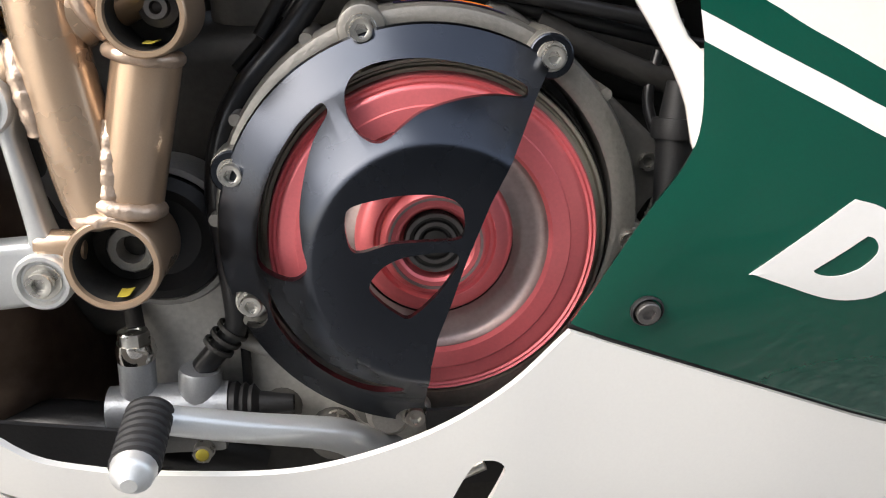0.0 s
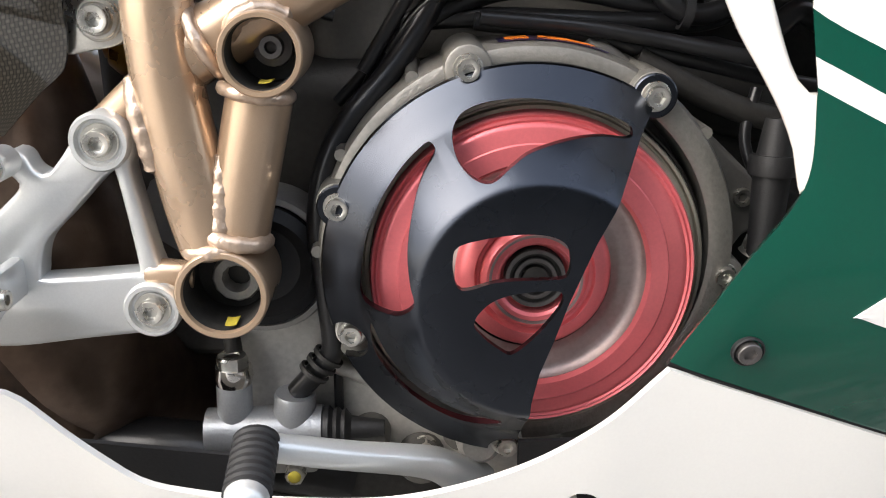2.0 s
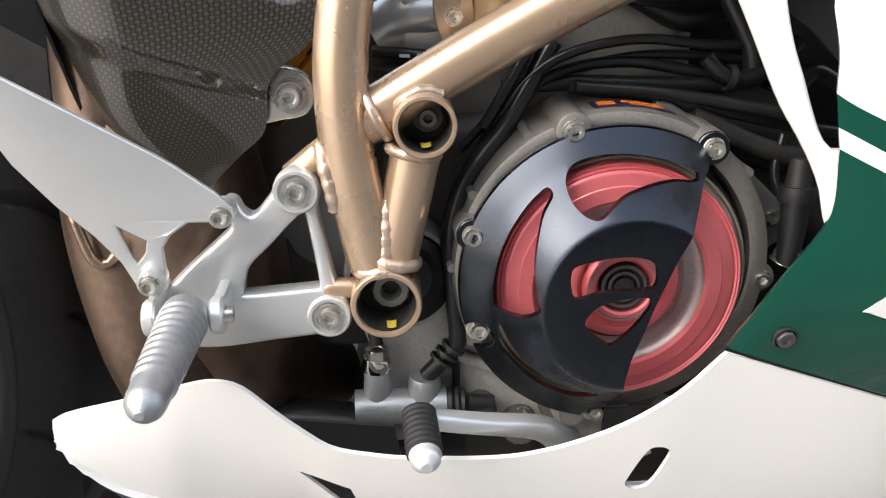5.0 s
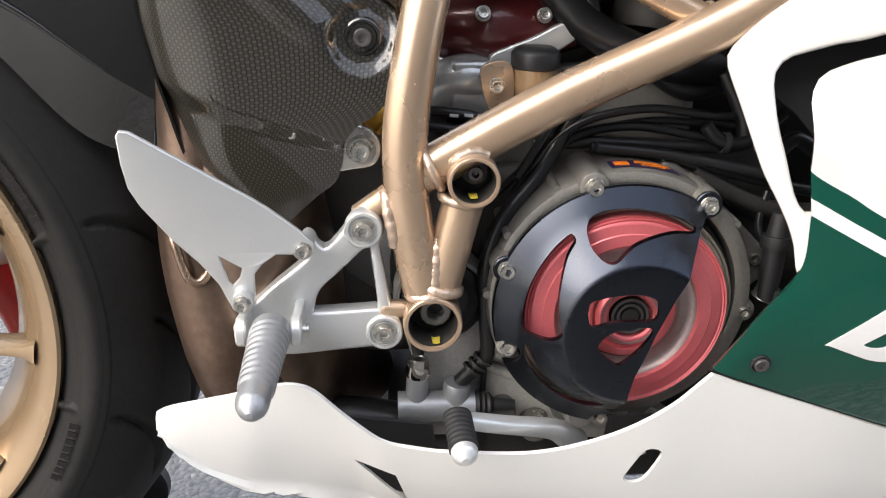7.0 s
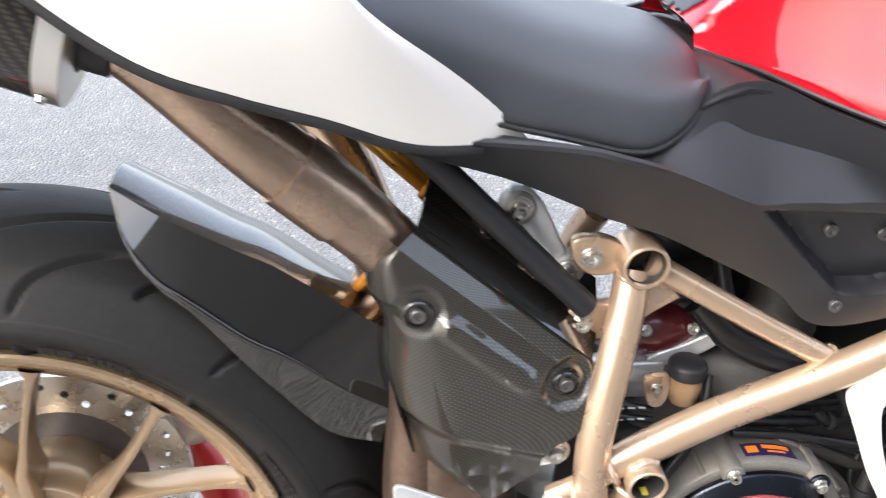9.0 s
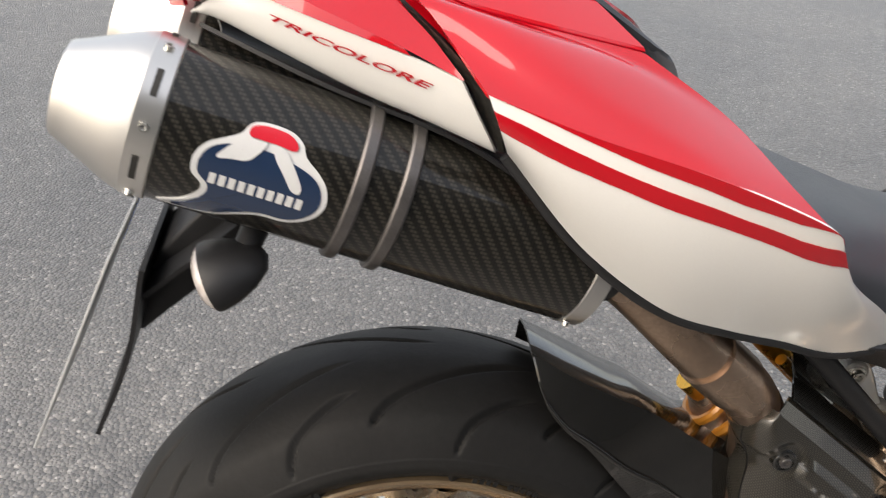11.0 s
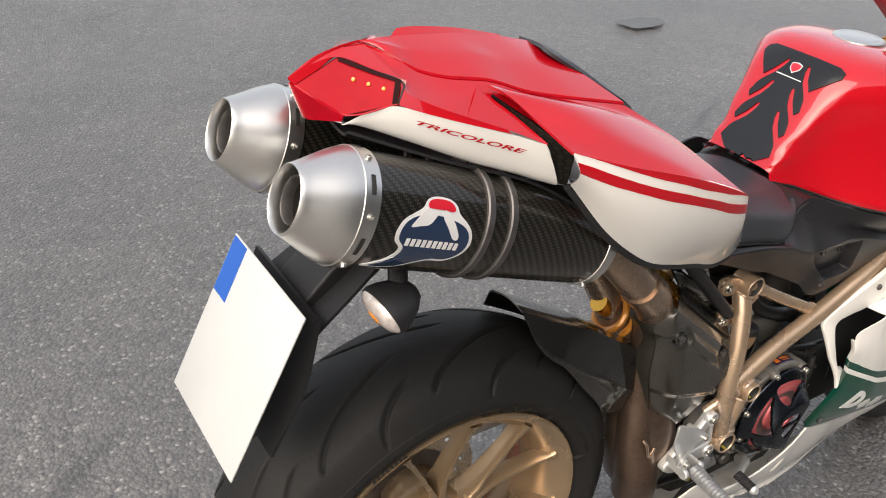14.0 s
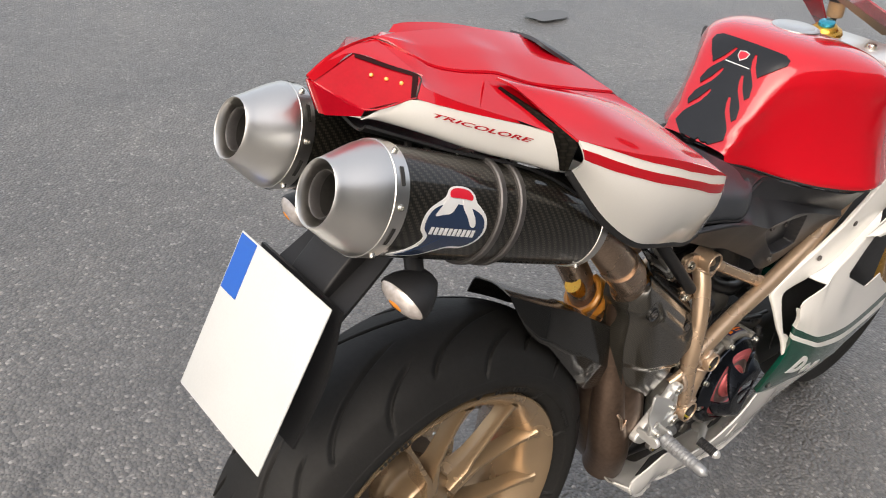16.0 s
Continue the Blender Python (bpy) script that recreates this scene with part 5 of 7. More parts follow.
def badge_piece(outline, lift, thick=0.0005, n=60):
    """A flat shape laid round the silencer; outline in (along, round) millimetres about the badge's centre."""
    q = spline(outline, n, True)
    if len(outline) == 4:
        o = np.array(outline + outline[:1], float)
        q = np.vstack([o[i] + (o[i + 1] - o[i]) * np.linspace(0, 1, 4, endpoint=False)[:, None] for i in range(4)])
    c = q.mean(0)
    g = []
    for s in np.linspace(1, 0.02, 7):
        ring = c + (q - c) * s
        g.append([on_sil(0.270 + 1.40 * u / 1000, 0.02 + 1.22 * v / 1000 / SR, lift) for u, v in ring])
    return grid_mesh(g, close_u=True, thick=thick)


bub = [(28, 11), (32, 3), (31, -6), (25, -12), (27, -20), (36, -31), (44, -37), (34, -39), (18, -36), (5, -27), (-5, -22), (-18, -21), (-29, -14), (-34, -4), (-32, 6), (-26, 13), (-18, 19), (-15, 25), (-8, 29.5), (4, 30), (11, 27), (14, 21), (21, 16)]
fld = [(26, 9), (29, 2), (28, -5), (22, -11), (23, -19), (31, -30), (37, -35.5), (30, -36), (18, -33), (6, -24.5), (-5, -19.5), (-18, -18.5), (-27, -12.5), (-31, -4), (-29, 5), (-22, 11), (-8, 15), (6, 16), (18, 14)]
badge = part("badge", badge_piece(bub, 0.0006, 0.0005, 90), BADGEWHITE, near_sil, "navy speech-bubble badge with white rim and red cap")
part("badge_field", badge_piece(fld, 0.0012, 0.0005, 90), NAVY, badge)
part("badge_cap", badge_piece([(10, 25.5), (4, 28), (-7, 27.5), (-12.5, 23.5), (-12, 20), (-4, 20.5), (4, 20.5), (10, 21)], 0.0016), BADGERED, badge)
part("badge_stroke", badge_piece([(22, 6), (17, 14), (12, 20), (5, 19.5), (1, 19.5), (4, 13), (8, 8.5), (15, 7)], 0.0016), BADGEWHITE, badge)
part("badge_stroke", badge_piece([(-3, 19.5), (-9, 18), (-19, 5), (-20, 0), (-16, 0), (-10, 7), (-4, 14)], 0.0017), BADGEWHITE, badge)
for k in range(10):
    u = 22.5 - 4.7 * k
    part("badge_print", badge_piece([(u, -9.0), (u - 3.2, -9.0), (u - 3.2, -3.0), (u, -3.0)], 0.0016, 0.0005, 16), BADGEWHITE, badge)

# hanger between silencer and tail
hanger = part("silencer_hanger", plate([[(-0.680, 1.030), (-0.655, 1.022), (-0.640, 1.005), (-0.655, 0.995), (-0.685, 1.005)]], -0.088, -0.070, 0.002, 40), BRUSHED, exhaust, "steel hanger with black screw")
put("hanger_screw", SCREW_DARK, (-0.664, -0.088, 1.013), hanger, (0, -1, 0), 1.2)

# rear sets
BRACKET = [(-0.177, 0.5215), (-0.1695, 0.5195), (-0.1645, 0.514), (-0.163, 0.507), (-0.1655, 0.497), (-0.1620, 0.475), (-0.1585, 0.456), (-0.1535, 0.446), (-0.1510, 0.436), (-0.154, 0.428), (-0.162, 0.425), (-0.194, 0.422), (-0.226, 0.419), (-0.243, 0.4215), (-0.259, 0.432), (-0.263, 0.437), (-0.262, 0.442), (-0.257, 0.449),
           (-0.236, 0.469), (-0.214, 0.488), (-0.2135, 0.4935), (-0.217, 0.497), (-0.217, 0.502), (-0.213, 0.506), (-0.208, 0.504), (-0.205, 0.498), (-0.199, 0.4965), (-0.187, 0.511), (-0.184, 0.517)]
B_HOLE = [(-0.1740, 0.4955), (-0.1720, 0.4935), (-0.1675, 0.4560), (-0.1690, 0.4530), (-0.1740, 0.4522), (-0.2060, 0.4505), (-0.2090, 0.4520), (-0.2050, 0.466), (-0.1920, 0.479), (-0.1780, 0.4930)]
rearset = part("foot_rest_bracket", plate([spline(BRACKET, 160, True), spline(B_HOLE, 60, True)], -0.108, -0.093, 0.0028), SILVER, bike, "silver-lacquered foot rest bracket")
for x, z in ((-0.176, 0.509), (-0.163, 0.436)):
    part("boss", lathe([(0.0124, -0.004), (0.0124, 0.0030), (0.0114, 0.0045), (0.0098, 0.0045), (0.0090, 0.0020), (0.0, 0.0020)], (x, -0.1065, z), (0, -1, 0), 36), SILVER, rearset)
    put("bracket_bolt", SCREW_BIG, (x, -0.1090, z), rearset, (0, -1, 0), 0.74)
GUARD = [(-0.312, 0.580), (-0.310, 0.583), (-0.305, 0.582), (-0.270, 0.558), (-0.241, 0.538), (-0.232, 0.531), (-0.215, 0.516), (-0.2065, 0.507), (-0.2075, 0.500), (-0.213, 0.498), (-0.219, 0.5000), (-0.229, 0.5010), (-0.238, 0.495), (-0.243, 0.488), (-0.2435, 0.476), (-0.245, 0.467), (-0.249, 0.461), (-0.255, 0.460), (-0.2585, 0.462), (-0.261, 0.469), (-0.265, 0.481), (-0.275, 0.497), (-0.289, 0.514), (-0.304, 0.537), (-0.309, 0.549), (-0.311, 0.564)]


def guard_lean(x, z):
    """The guard leans outwards to the rear and folds inwards below its crease."""
    fold = (0.559 - z) * 0.755 - (x + 0.313) * 0.656
    return 0.22 * min(0.0, x + 0.215) + 0.30 * max(0.0, fold)


heel = part("heel_guard", plate([GUARD, [(-0.263, 0.502), (-0.250, 0.493), (-0.252, 0.486), (-0.257, 0.480), (-0.259, 0.483)]], -0.128, -0.124, 0.0012, 0, guard_lean), SILVER, rearset, "silver heel guard plate")
for x, y, z in ((-0.213, -0.127, 0.503), (-0.251, -0.1340, 0.470)):
    part("spacer", lathe([(0.0066, -0.014), (0.0066, 0.001), (0.0, 0.001)], (x, y, z), (0, -1, 0), 24), SILVER, rearset)
    put("guard_screw", SCREW, (x, y - 0.001, z), rearset, (0, -1, 0), 0.85)
ribs = []
for k in range(90):
    s = k / 89
    ribs.append((0.0122 - 0.0030 * s) + (0.0009 if (k % 7) < 4 else -0.0006) * (0.08 < s < 0.86))
peg = part("foot_peg", sweep([(-0.2335, -0.140, 0.4545), (-0.2350, -0.219, 0.4490)], ribs, 90, 24), PEGMETAL, rearset, "ribbed silver foot peg")
part("peg_tip", sweep([(-0.2350, -0.217, 0.4492), (-0.2351, -0.223, 0.4488), (-0.2352, -0.2275, 0.4485), (-0.2353, -0.2300, 0.4483)], [0.0094, 0.0090, 0.0068, 0.0020], 12, 24), PEGMETAL, peg)
for x in (-0.2180, -0.2520):
    ear = joined(lathe([(0.0, -0.0035), (0.0085, -0.0035), (0.0098, -0.0022), (0.0098, 0.0022), (0.0085, 0.0035), (0.0, 0.0035)], (x, -0.136, 0.4520), (1, 0, 0), 28), block(x - 0.0032, x + 0.0032, -0.134, -0.100, 0.4435, 0.4605, 0.002))
    part("peg_ear", ear, SILVER, rearset)
put("peg_pin", SCREW, (-0.2148, -0.136, 0.4520), rearset, (1, 0, 0), 0.8)

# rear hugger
HUG_CREASE = [(-0.518, -0.012, 0.764), (-0.476, -0.028, 0.744), (-0.427, -0.035, 0.721), (-0.397, -0.038, 0.707), (-0.353, -0.042, 0.678), (-0.318, -0.044, 0.655), (-0.300, -0.042, 0.643)]
HUG_FAR = [(-0.516, 0.062, 0.752), (-0.492, 0.06, 0.74), (-0.464, 0.058, 0.725), (-0.435, 0.056, 0.708), (-0.405, 0.054, 0.693), (-0.353, 0.05, 0.657), (-0.33, 0.048, 0.65)]
HUG_FOLD = [(-0.517, -0.014, 0.760), (-0.507, -0.032, 0.729), (-0.4855, -0.045, 0.702), (-0.4695, -0.050, 0.6915), (-0.4505, -0.053, 0.6775), (-0.421, -0.057, 0.655), (-0.387, -0.058, 0.635), (-0.3445, -0.058, 0.602), (-0.312, -0.054, 0.580)]
HUG_LOW = [(-0.516, -0.015, 0.757), (-0.5035, -0.036, 0.719), (-0.483, -0.046, 0.694), (-0.4655, -0.051, 0.681), (-0.448, -0.053, 0.661), (-0.426, -0.055, 0.633), (-0.4015, -0.056, 0.604), (-0.3605, -0.053, 0.557), (-0.318, -0.047, 0.538)]
hug_c, hug_f, hug_k, hug_l = spline(HUG_CREASE, 50), spline(HUG_FAR, 50), spline(HUG_FOLD, 50), spline(HUG_LOW, 50)
hug_top = [hug_f + np.array([[0.0, 0.012, -0.030]]), hug_f] + [hug_f * (1 - k) + hug_c * k + np.array([[0, 0, 0.008 * math.sin(math.pi * k)]]) for k in (0.25, 0.5, 0.75, 0.92)] + [hug_c]
hug_side = [hug_c * (1 - k) + hug_k * k for k in (0.0, 0.3, 0.7, 1.0)]
hug_flange = [hug_k * (1 - k) + hug_l * k for k in (0.0, 0.5, 1.0)]
hugger = part("rear_hugger", joined(skin(hug_top, 50, 24, 0.002), skin(hug_side, 50, 20, 0.002), skin(hug_flange, 50, 8, 0.002)), CARBON_FINE, bike, "glossy carbon rear hugger over the tyre")
part("hugger_fold", sweep([tuple(q) for q in hug_k[4:44:3]], [0.0008, 0.0022, 0.0032, 0.0034, 0.0030, 0.0018, 0.0008], 40, 10), CARBON_FINE, hugger)

hb = np.array((-0.656, -0.034, 1.012))
bracket = part("silencer_hanger", joined(block(hb[0] - 0.012, hb[0] + 0.012, hb[1] - 0.003, hb[1] + 0.003, hb[2] - 0.020, hb[2] + 0.012, 0.002)), STEEL, bike, "steel silencer hanger under the tail")
put("hanger_bolt", SCREW_BIG, (hb[0], hb[1] - 0.003, hb[2] + 0.002), bracket, (-0.2, -1, 0.2), 0.8)

# rear shock, subframe strut and links
shock = part("rear_shock", sweep([(-0.165, 0.0, 0.545), (-0.250, 0.012, 0.620), (-0.345, 0.02, 0.705)], 0.014, 20, 20), GOLD, bike, "gold-bodied rear shock absorber with an amber coil spring")
SPRING = surface("amber spring lacquer", (0.50, 0.20, 0.025), 0.3, 0.1, 0.4, 0.1, 500, 30)
axis0, axis1 = np.array((-0.178, 0.0, 0.556)), np.array((-0.325, 0.018, 0.688))
along = (axis1 - axis0) / np.linalg.norm(axis1 - axis0)
coil_u = np.cross(along, (0, 1, 0))
coil_u /= np.linalg.norm(coil_u)
coil_v = np.cross(along, coil_u)
coil = [tuple(axis0 + (axis1 - axis0) * k / 140 + 0.031 * (math.cos(k * 0.38) * coil_u + math.sin(k * 0.38) * coil_v)) for k in range(141)]
part("spring", sweep(coil, 0.0055, None, 8, straight=True), SPRING, shock, "amber lacquered coil spring")
part("spring_seat", lathe([(0.0, -0.004), (0.036, -0.004), (0.038, 0.0), (0.038, 0.006), (0.034, 0.009), (0.0, 0.009)], tuple(axis0 - along * 0.008), tuple(along), 36), GOLD, shock)
part("reservoir", sweep([(-0.345, 0.012, 0.822), (-0.175, 0.012, 0.662)], 0.014, 12, 24), GOLD, shock, "gold shock reservoir")
part("subframe_strut", sweep([(-0.345, -0.070, 0.872), (-0.160, -0.070, 0.684)], 0.0100, 12, 20), PLASTIC, bike, "black subframe strut")
rocker = part("rocker", plate([[(-0.222, 0.766), (-0.206, 0.770), (-0.190, 0.752), (-0.172, 0.716), (-0.160, 0.704), (-0.166, 0.692), (-0.182, 0.700), (-0.205, 0.735), (-0.222, 0.750)]], -0.040, -0.022, 0.003, 40), SILVER, bike, "silver alloy suspension rocker")
for x, z in ((-0.213, 0.756), (-0.171, 0.702)):
    put("rocker_bolt", SCREW_BIG, (x, -0.046, z), rocker, (0, -1, 0), 0.9)
    part("rocker_boss", lathe([(0.0135, -0.012), (0.0135, 0.002), (0.0115, 0.004), (0.0, 0.004)], (x, -0.042, z), (0, -1, 0), 28), CAST, rocker)
lug = part("frame_lug", plate([[(-0.172, 0.735), (-0.150, 0.738), (-0.132, 0.728), (-0.135, 0.708), (-0.155, 0.705), (-0.170, 0.716)]], -0.058, -0.048, 0.002, 40), BRONZE, bike, "bronze frame lug with bolt")
put("lug_bolt", SCREW_BIG, (-0.157, -0.058, 0.721), lug, (0, -1, 0), 0.8)
part("tie_rod", sweep([(-0.285, -0.035, 0.768), (-0.225, -0.033, 0.708), (-0.172, -0.031, 0.655)], 0.006, 10, 12), GOLD, bike)
part("wire_loom", sweep([(-0.30, -0.030, 0.835), (-0.25, -0.040, 0.805), (-0.20, -0.045, 0.785), (-0.15, -0.05, 0.760), (-0.10, -0.055, 0.735)], 0.0045, 24, 10), HOSE, bike)

# number plate, holder and rear signals
holder = part("plate_holder", skin([[(-0.700, -0.050, 1.000), (-0.770, -0.060, 0.930), (-0.850, -0.070, 0.870)], [(-0.700, 0.050, 1.000), (-0.770, 0.060, 0.930), (-0.850, 0.070, 0.870)]], 16, 8, 0.004), PLASTIC, bike, "black plastic number plate holder")
n_plate = part("number_plate", moved(joined(block(-0.09, 0.09, -0.001, 0.001, -0.10, 0.10, 0.0008)), pose(-0.905, 0.0, 0.825, 0, 0, 90) @ pose(0, 0, 0, 25)), PLATEWHITE, bike, "white number plate with blue band")


def on_plate(name, x0, x1, z0, z1, material):
    part(name, moved(block(x0, x1, -0.0016, 0.0016, z0, z1, 0.0), pose(-0.905, 0.0, 0.825, 0, 0, 90) @ pose(0, 0, 0, 25)), material, n_plate)


on_plate("blue_band", 0.055, 0.088, 0.030, 0.098, BLUE)
part("holder_side", plate([[(-0.715, 0.932), (-0.739, 0.913), (-0.833, 0.836), (-0.868, 0.808), (-0.862, 0.835), (-0.842, 0.885), (-0.770, 0.955), (-0.700, 1.000)]], -0.034, 0.034, 0.004, 40), PLASTIC, holder)
part("mudguard_tail", skin([[(-0.845, -0.080, 0.90), (-0.865, -0.085, 0.82), (-0.900, -0.080, 0.74)], [(-0.845, 0.080, 0.90), (-0.865, 0.085, 0.82), (-0.900, 0.080, 0.74)]], 14, 6, 0.004), PLASTIC, holder)
for s in (-1, 1):
    c = Vector((-0.786, s * 0.106, 0.911))
    wide = Matrix.Translation(c) @ Matrix.Rotation(s * radians(-12), 4, "Z") @ Matrix.Rotation(s * radians(-14), 4, "X") @ Matrix.Diagonal((1, 1.35, 0.9, 1)) @ Matrix.Translation(-c)
    sig = part("turn_signal", moved(lathe([(0.0, -0.002), (0.0230, -0.002), (0.0235, 0.002), (0.0215, 0.014), (0.0160, 0.029), (0.0090, 0.040), (0.0, 0.044)], c, (0.93, 0, 0.37), 36), wide), PLASTIC, bike, "black turn signal with clear lens and amber bulb")
    part("stalk", sweep([(-0.735, s * 0.045, 0.965), (-0.750, s * 0.070, 0.945), (-0.765, s * 0.098, 0.922)], [0.014, 0.011, 0.010], 14, 16), PLASTIC, sig)
    part("lens", moved(lathe([(0.0222, 0.0), (0.0215, 0.004), (0.0170, 0.009), (0.0090, 0.0120), (0.0, 0.0128)], c, (-0.93, 0, -0.37), 36), wide), LENS, sig)
    part("bulb", moved(lathe([(0.0080, 0.0112), (0.0060, 0.0128), (0.0, 0.0136)], c, (-0.93, 0, -0.37), 16), wide), AMBER, sig)

# red paddock stand that carries the rear axle
stand = new("paddock_stand")
tagged(stand, "red tubular paddock stand lifting the rear wheel", "paddock stand")
part("side_arm", sweep([(AX + 0.01, 0.17, AZ - 0.005), (AX + 0.085, 0.165, 0.38), (AX + 0.12, 0.165, 0.30), (AX + 0.135, 0.19, 0.18), (AX + 0.16, 0.23, 0.045)], 0.021, 30, 16), STANDRED, stand)
part("support_pin", sweep([(AX, 0.10, AZ), (AX, 0.19, AZ)], 0.016, 8, 16), STEEL, stand)
part("floor_tube", sweep([(AX + 0.16, 0.23, 0.045), (AX - 0.10, 0.23, 0.040), (AX - 0.36, 0.20, 0.035), (AX - 0.40, 0.0, 0.032), (AX - 0.36, -0.12, 0.03)], 0.017, 40, 16), STANDRED, stand)
part("brace", sweep([(AX + 0.125, 0.17, 0.26), (AX - 0.02, 0.215, 0.14), (AX - 0.30, 0.215, 0.04)], 0.014, 20, 14), STANDRED, stand)
for y in (0.19, 0.27):
    part("stand_wheel", lathe([(0.0, -0.012), (0.035, -0.012), (0.042, -0.008), (0.042, 0.008), (0.035, 0.012), (0.0, 0.012)], (AX + 0.16, y, 0.042), (0, 1, 0), 28), GRIP, stand)

# ---- bodywork ----
from mathutils.bvhtree import BVHTree

# belly fairing
top = [(-0.3085, -0.146, 0.3960), (-0.3030, -0.148, 0.4040), (-0.263, -0.148, 0.4120), (-0.230, -0.147, 0.4187), (-0.217, -0.147, 0.4180), (-0.207, -0.147, 0.4130), (-0.193, -0.146, 0.3980), (-0.178, -0.145, 0.3835), (-0.164, -0.144, 0.3725), (-0.145, -0.143, 0.3665), (-0.118, -0.143, 0.3625), (-0.061, -0.142, 0.360), (-0.012, -0.142, 0.372), (0.025, -0.143, 0.393), (0.052, -0.143, 0.4185),
       (0.150, -0.129, 0.378), (0.21, -0.117, 0.353), (0.29, -0.106, 0.328), (0.46, -0.092, 0.295)]
TOP = np.vstack([spline(top[:15], 64), spline(top[14:], 27)[1:]])


def belly_row(dz, y, zmin, lowmix):
    out = []
    for p in TOP:
        x = p[0]
        low = np.interp(x, [-0.3085, -0.303, -0.292, -0.276, -0.255, -0.15, 0.0, 0.2, 0.46], [0.388, 0.378, 0.3635, 0.348, 0.332, 0.292, 0.262, 0.24, 0.235])
        z = p[2] * (1 - lowmix) + low * lowmix
        inward = 0.034 * min(1, max(0.0, (x + 0.30) / 0.12)) * lowmix
        out.append((x, p[1] + inward - 0.005 * math.sin(math.pi * lowmix) * min(1, (x + 0.31) / 0.06), z))
    return np.array(out)


rows = [belly_row(0, -0.120, 0, s) for s in (0.0, 0.04, 0.2, 0.45, 0.7, 0.9, 1.0)]
keel = rows[-1].copy()
keel[:, 1], keel[:, 2] = np.interp(keel[:, 0], [-0.31, -0.25, 0.46], [-0.118, -0.045, -0.03]), keel[:, 2] - 0.012
g = np.array([spline(np.array([r[i] for r in rows] + [keel[i]]), 34) for i in range(90)]).transpose(1, 0, 2)
lip = g[0].copy()
lip[:, 1] += 0.004
lip[:, 2] -= 0.0012
belly_bm = grid_mesh(g, thick=0.003)
far_belly = flipped(belly_bm)
slot_cut = plate([[(0.0030, 0.335), (0.0035, 0.330), (0.009, 0.327), (0.0175, 0.3305), (0.0260, 0.3490), (0.0265, 0.3550), (0.021, 0.3585), (0.013, 0.3560)]], -0.30, -0.05, 0.0, 40)
vent_cut = plate([[(-0.184, 0.355), (-0.170, 0.348), (-0.156, 0.340), (-0.151, 0.322), (-0.147, 0.305), (-0.172, 0.340)]], -0.30, -0.08, 0.0)
belly = part("belly_fairing", cut(belly_bm, [slot_cut, vent_cut]), WHITE, bike, "pearl white belly fairing")
part("belly_fairing", far_belly, WHITE, bike, "pearl white belly fairing")
part("slot_liner", skin([[(-0.005, -0.095, 0.320), (0.035, -0.095, 0.320)], [(-0.005, -0.110, 0.368), (0.035, -0.110, 0.368)]], 3, 3, 0.002), GRIP, belly)
# black sheet added behind the vent to give its shaded inside
part("vent_dark_sheet", skin([[(-0.205, -0.112, 0.375), (-0.13, -0.112, 0.365)], [(-0.200, -0.092, 0.310), (-0.12, -0.092, 0.285)]], 3, 3, 0.002), GRIP, belly)
part("slot_pin", sweep([(0.008, -0.120, 0.341), (0.020, -0.120, 0.346)], 0.003, 6, 10), STEEL, belly)

# side fairing: rows of the near panel from its top edge to the seam
r_top = [(0.0838, -0.150, 0.600), (0.0836, -0.1503, 0.6095), (0.0885, -0.1515, 0.6175), (0.104, -0.154, 0.6245), (0.122, -0.1565, 0.6298), (0.1450, -0.157, 0.6370), (0.172, -0.152, 0.655), (0.265, -0.148, 0.697), (0.3985, -0.1456, 0.735), (0.5383, -0.13, 0.700)]
r_a = [(0.0895, -0.152, 0.5595), (0.099, -0.1535, 0.5535), (0.1165, -0.156, 0.5445), (0.137, -0.159, 0.5325), (0.190, -0.162, 0.508), (0.3055, -0.1557, 0.480), (0.422, -0.142, 0.466), (0.5512, -0.13, 0.4719)]
r_b = [(0.0925, -0.152, 0.5430), (0.1015, -0.1535, 0.5383), (0.119, -0.156, 0.5290), (0.141, -0.159, 0.5178), (0.161, -0.1605, 0.5075), (0.200, -0.162, 0.490), (0.3055, -0.1557, 0.4635), (0.422, -0.142, 0.447), (0.5512, -0.13, 0.45)]
r_c = [(0.0945, -0.152, 0.5322), (0.1035, -0.1535, 0.5274), (0.1215, -0.156, 0.5180), (0.144, -0.159, 0.5064), (0.163, -0.1605, 0.4965), (0.200, -0.162, 0.479), (0.303, -0.156, 0.449), (0.4181, -0.1426, 0.431), (0.5512, -0.13, 0.428)]
r_d = [(0.0955, -0.1490, 0.4955), (0.108, -0.1515, 0.4850), (0.1468, -0.1555, 0.4577), (0.1985, -0.1561, 0.4329), (0.2896, -0.1481, 0.4072), (0.3916, -0.1378, 0.3963), (0.5288, -0.122, 0.391)]
r_e = [(0.0765, -0.1465, 0.4635), (0.0905, -0.1480, 0.4525), (0.1355, -0.1465, 0.4232), (0.1913, -0.1417, 0.3989), (0.2771, -0.1352, 0.3738), (0.3687, -0.1261, 0.3607), (0.5, -0.11, 0.35)]
r_f = [(0.0525, -0.1400, 0.421), (0.068, -0.1405, 0.4145), (0.150, -0.128, 0.380), (0.21, -0.116, 0.355), (0.29, -0.105, 0.33), (0.38, -0.100, 0.31), (0.50, -0.090, 0.29)]


PANEL_TREES = {}


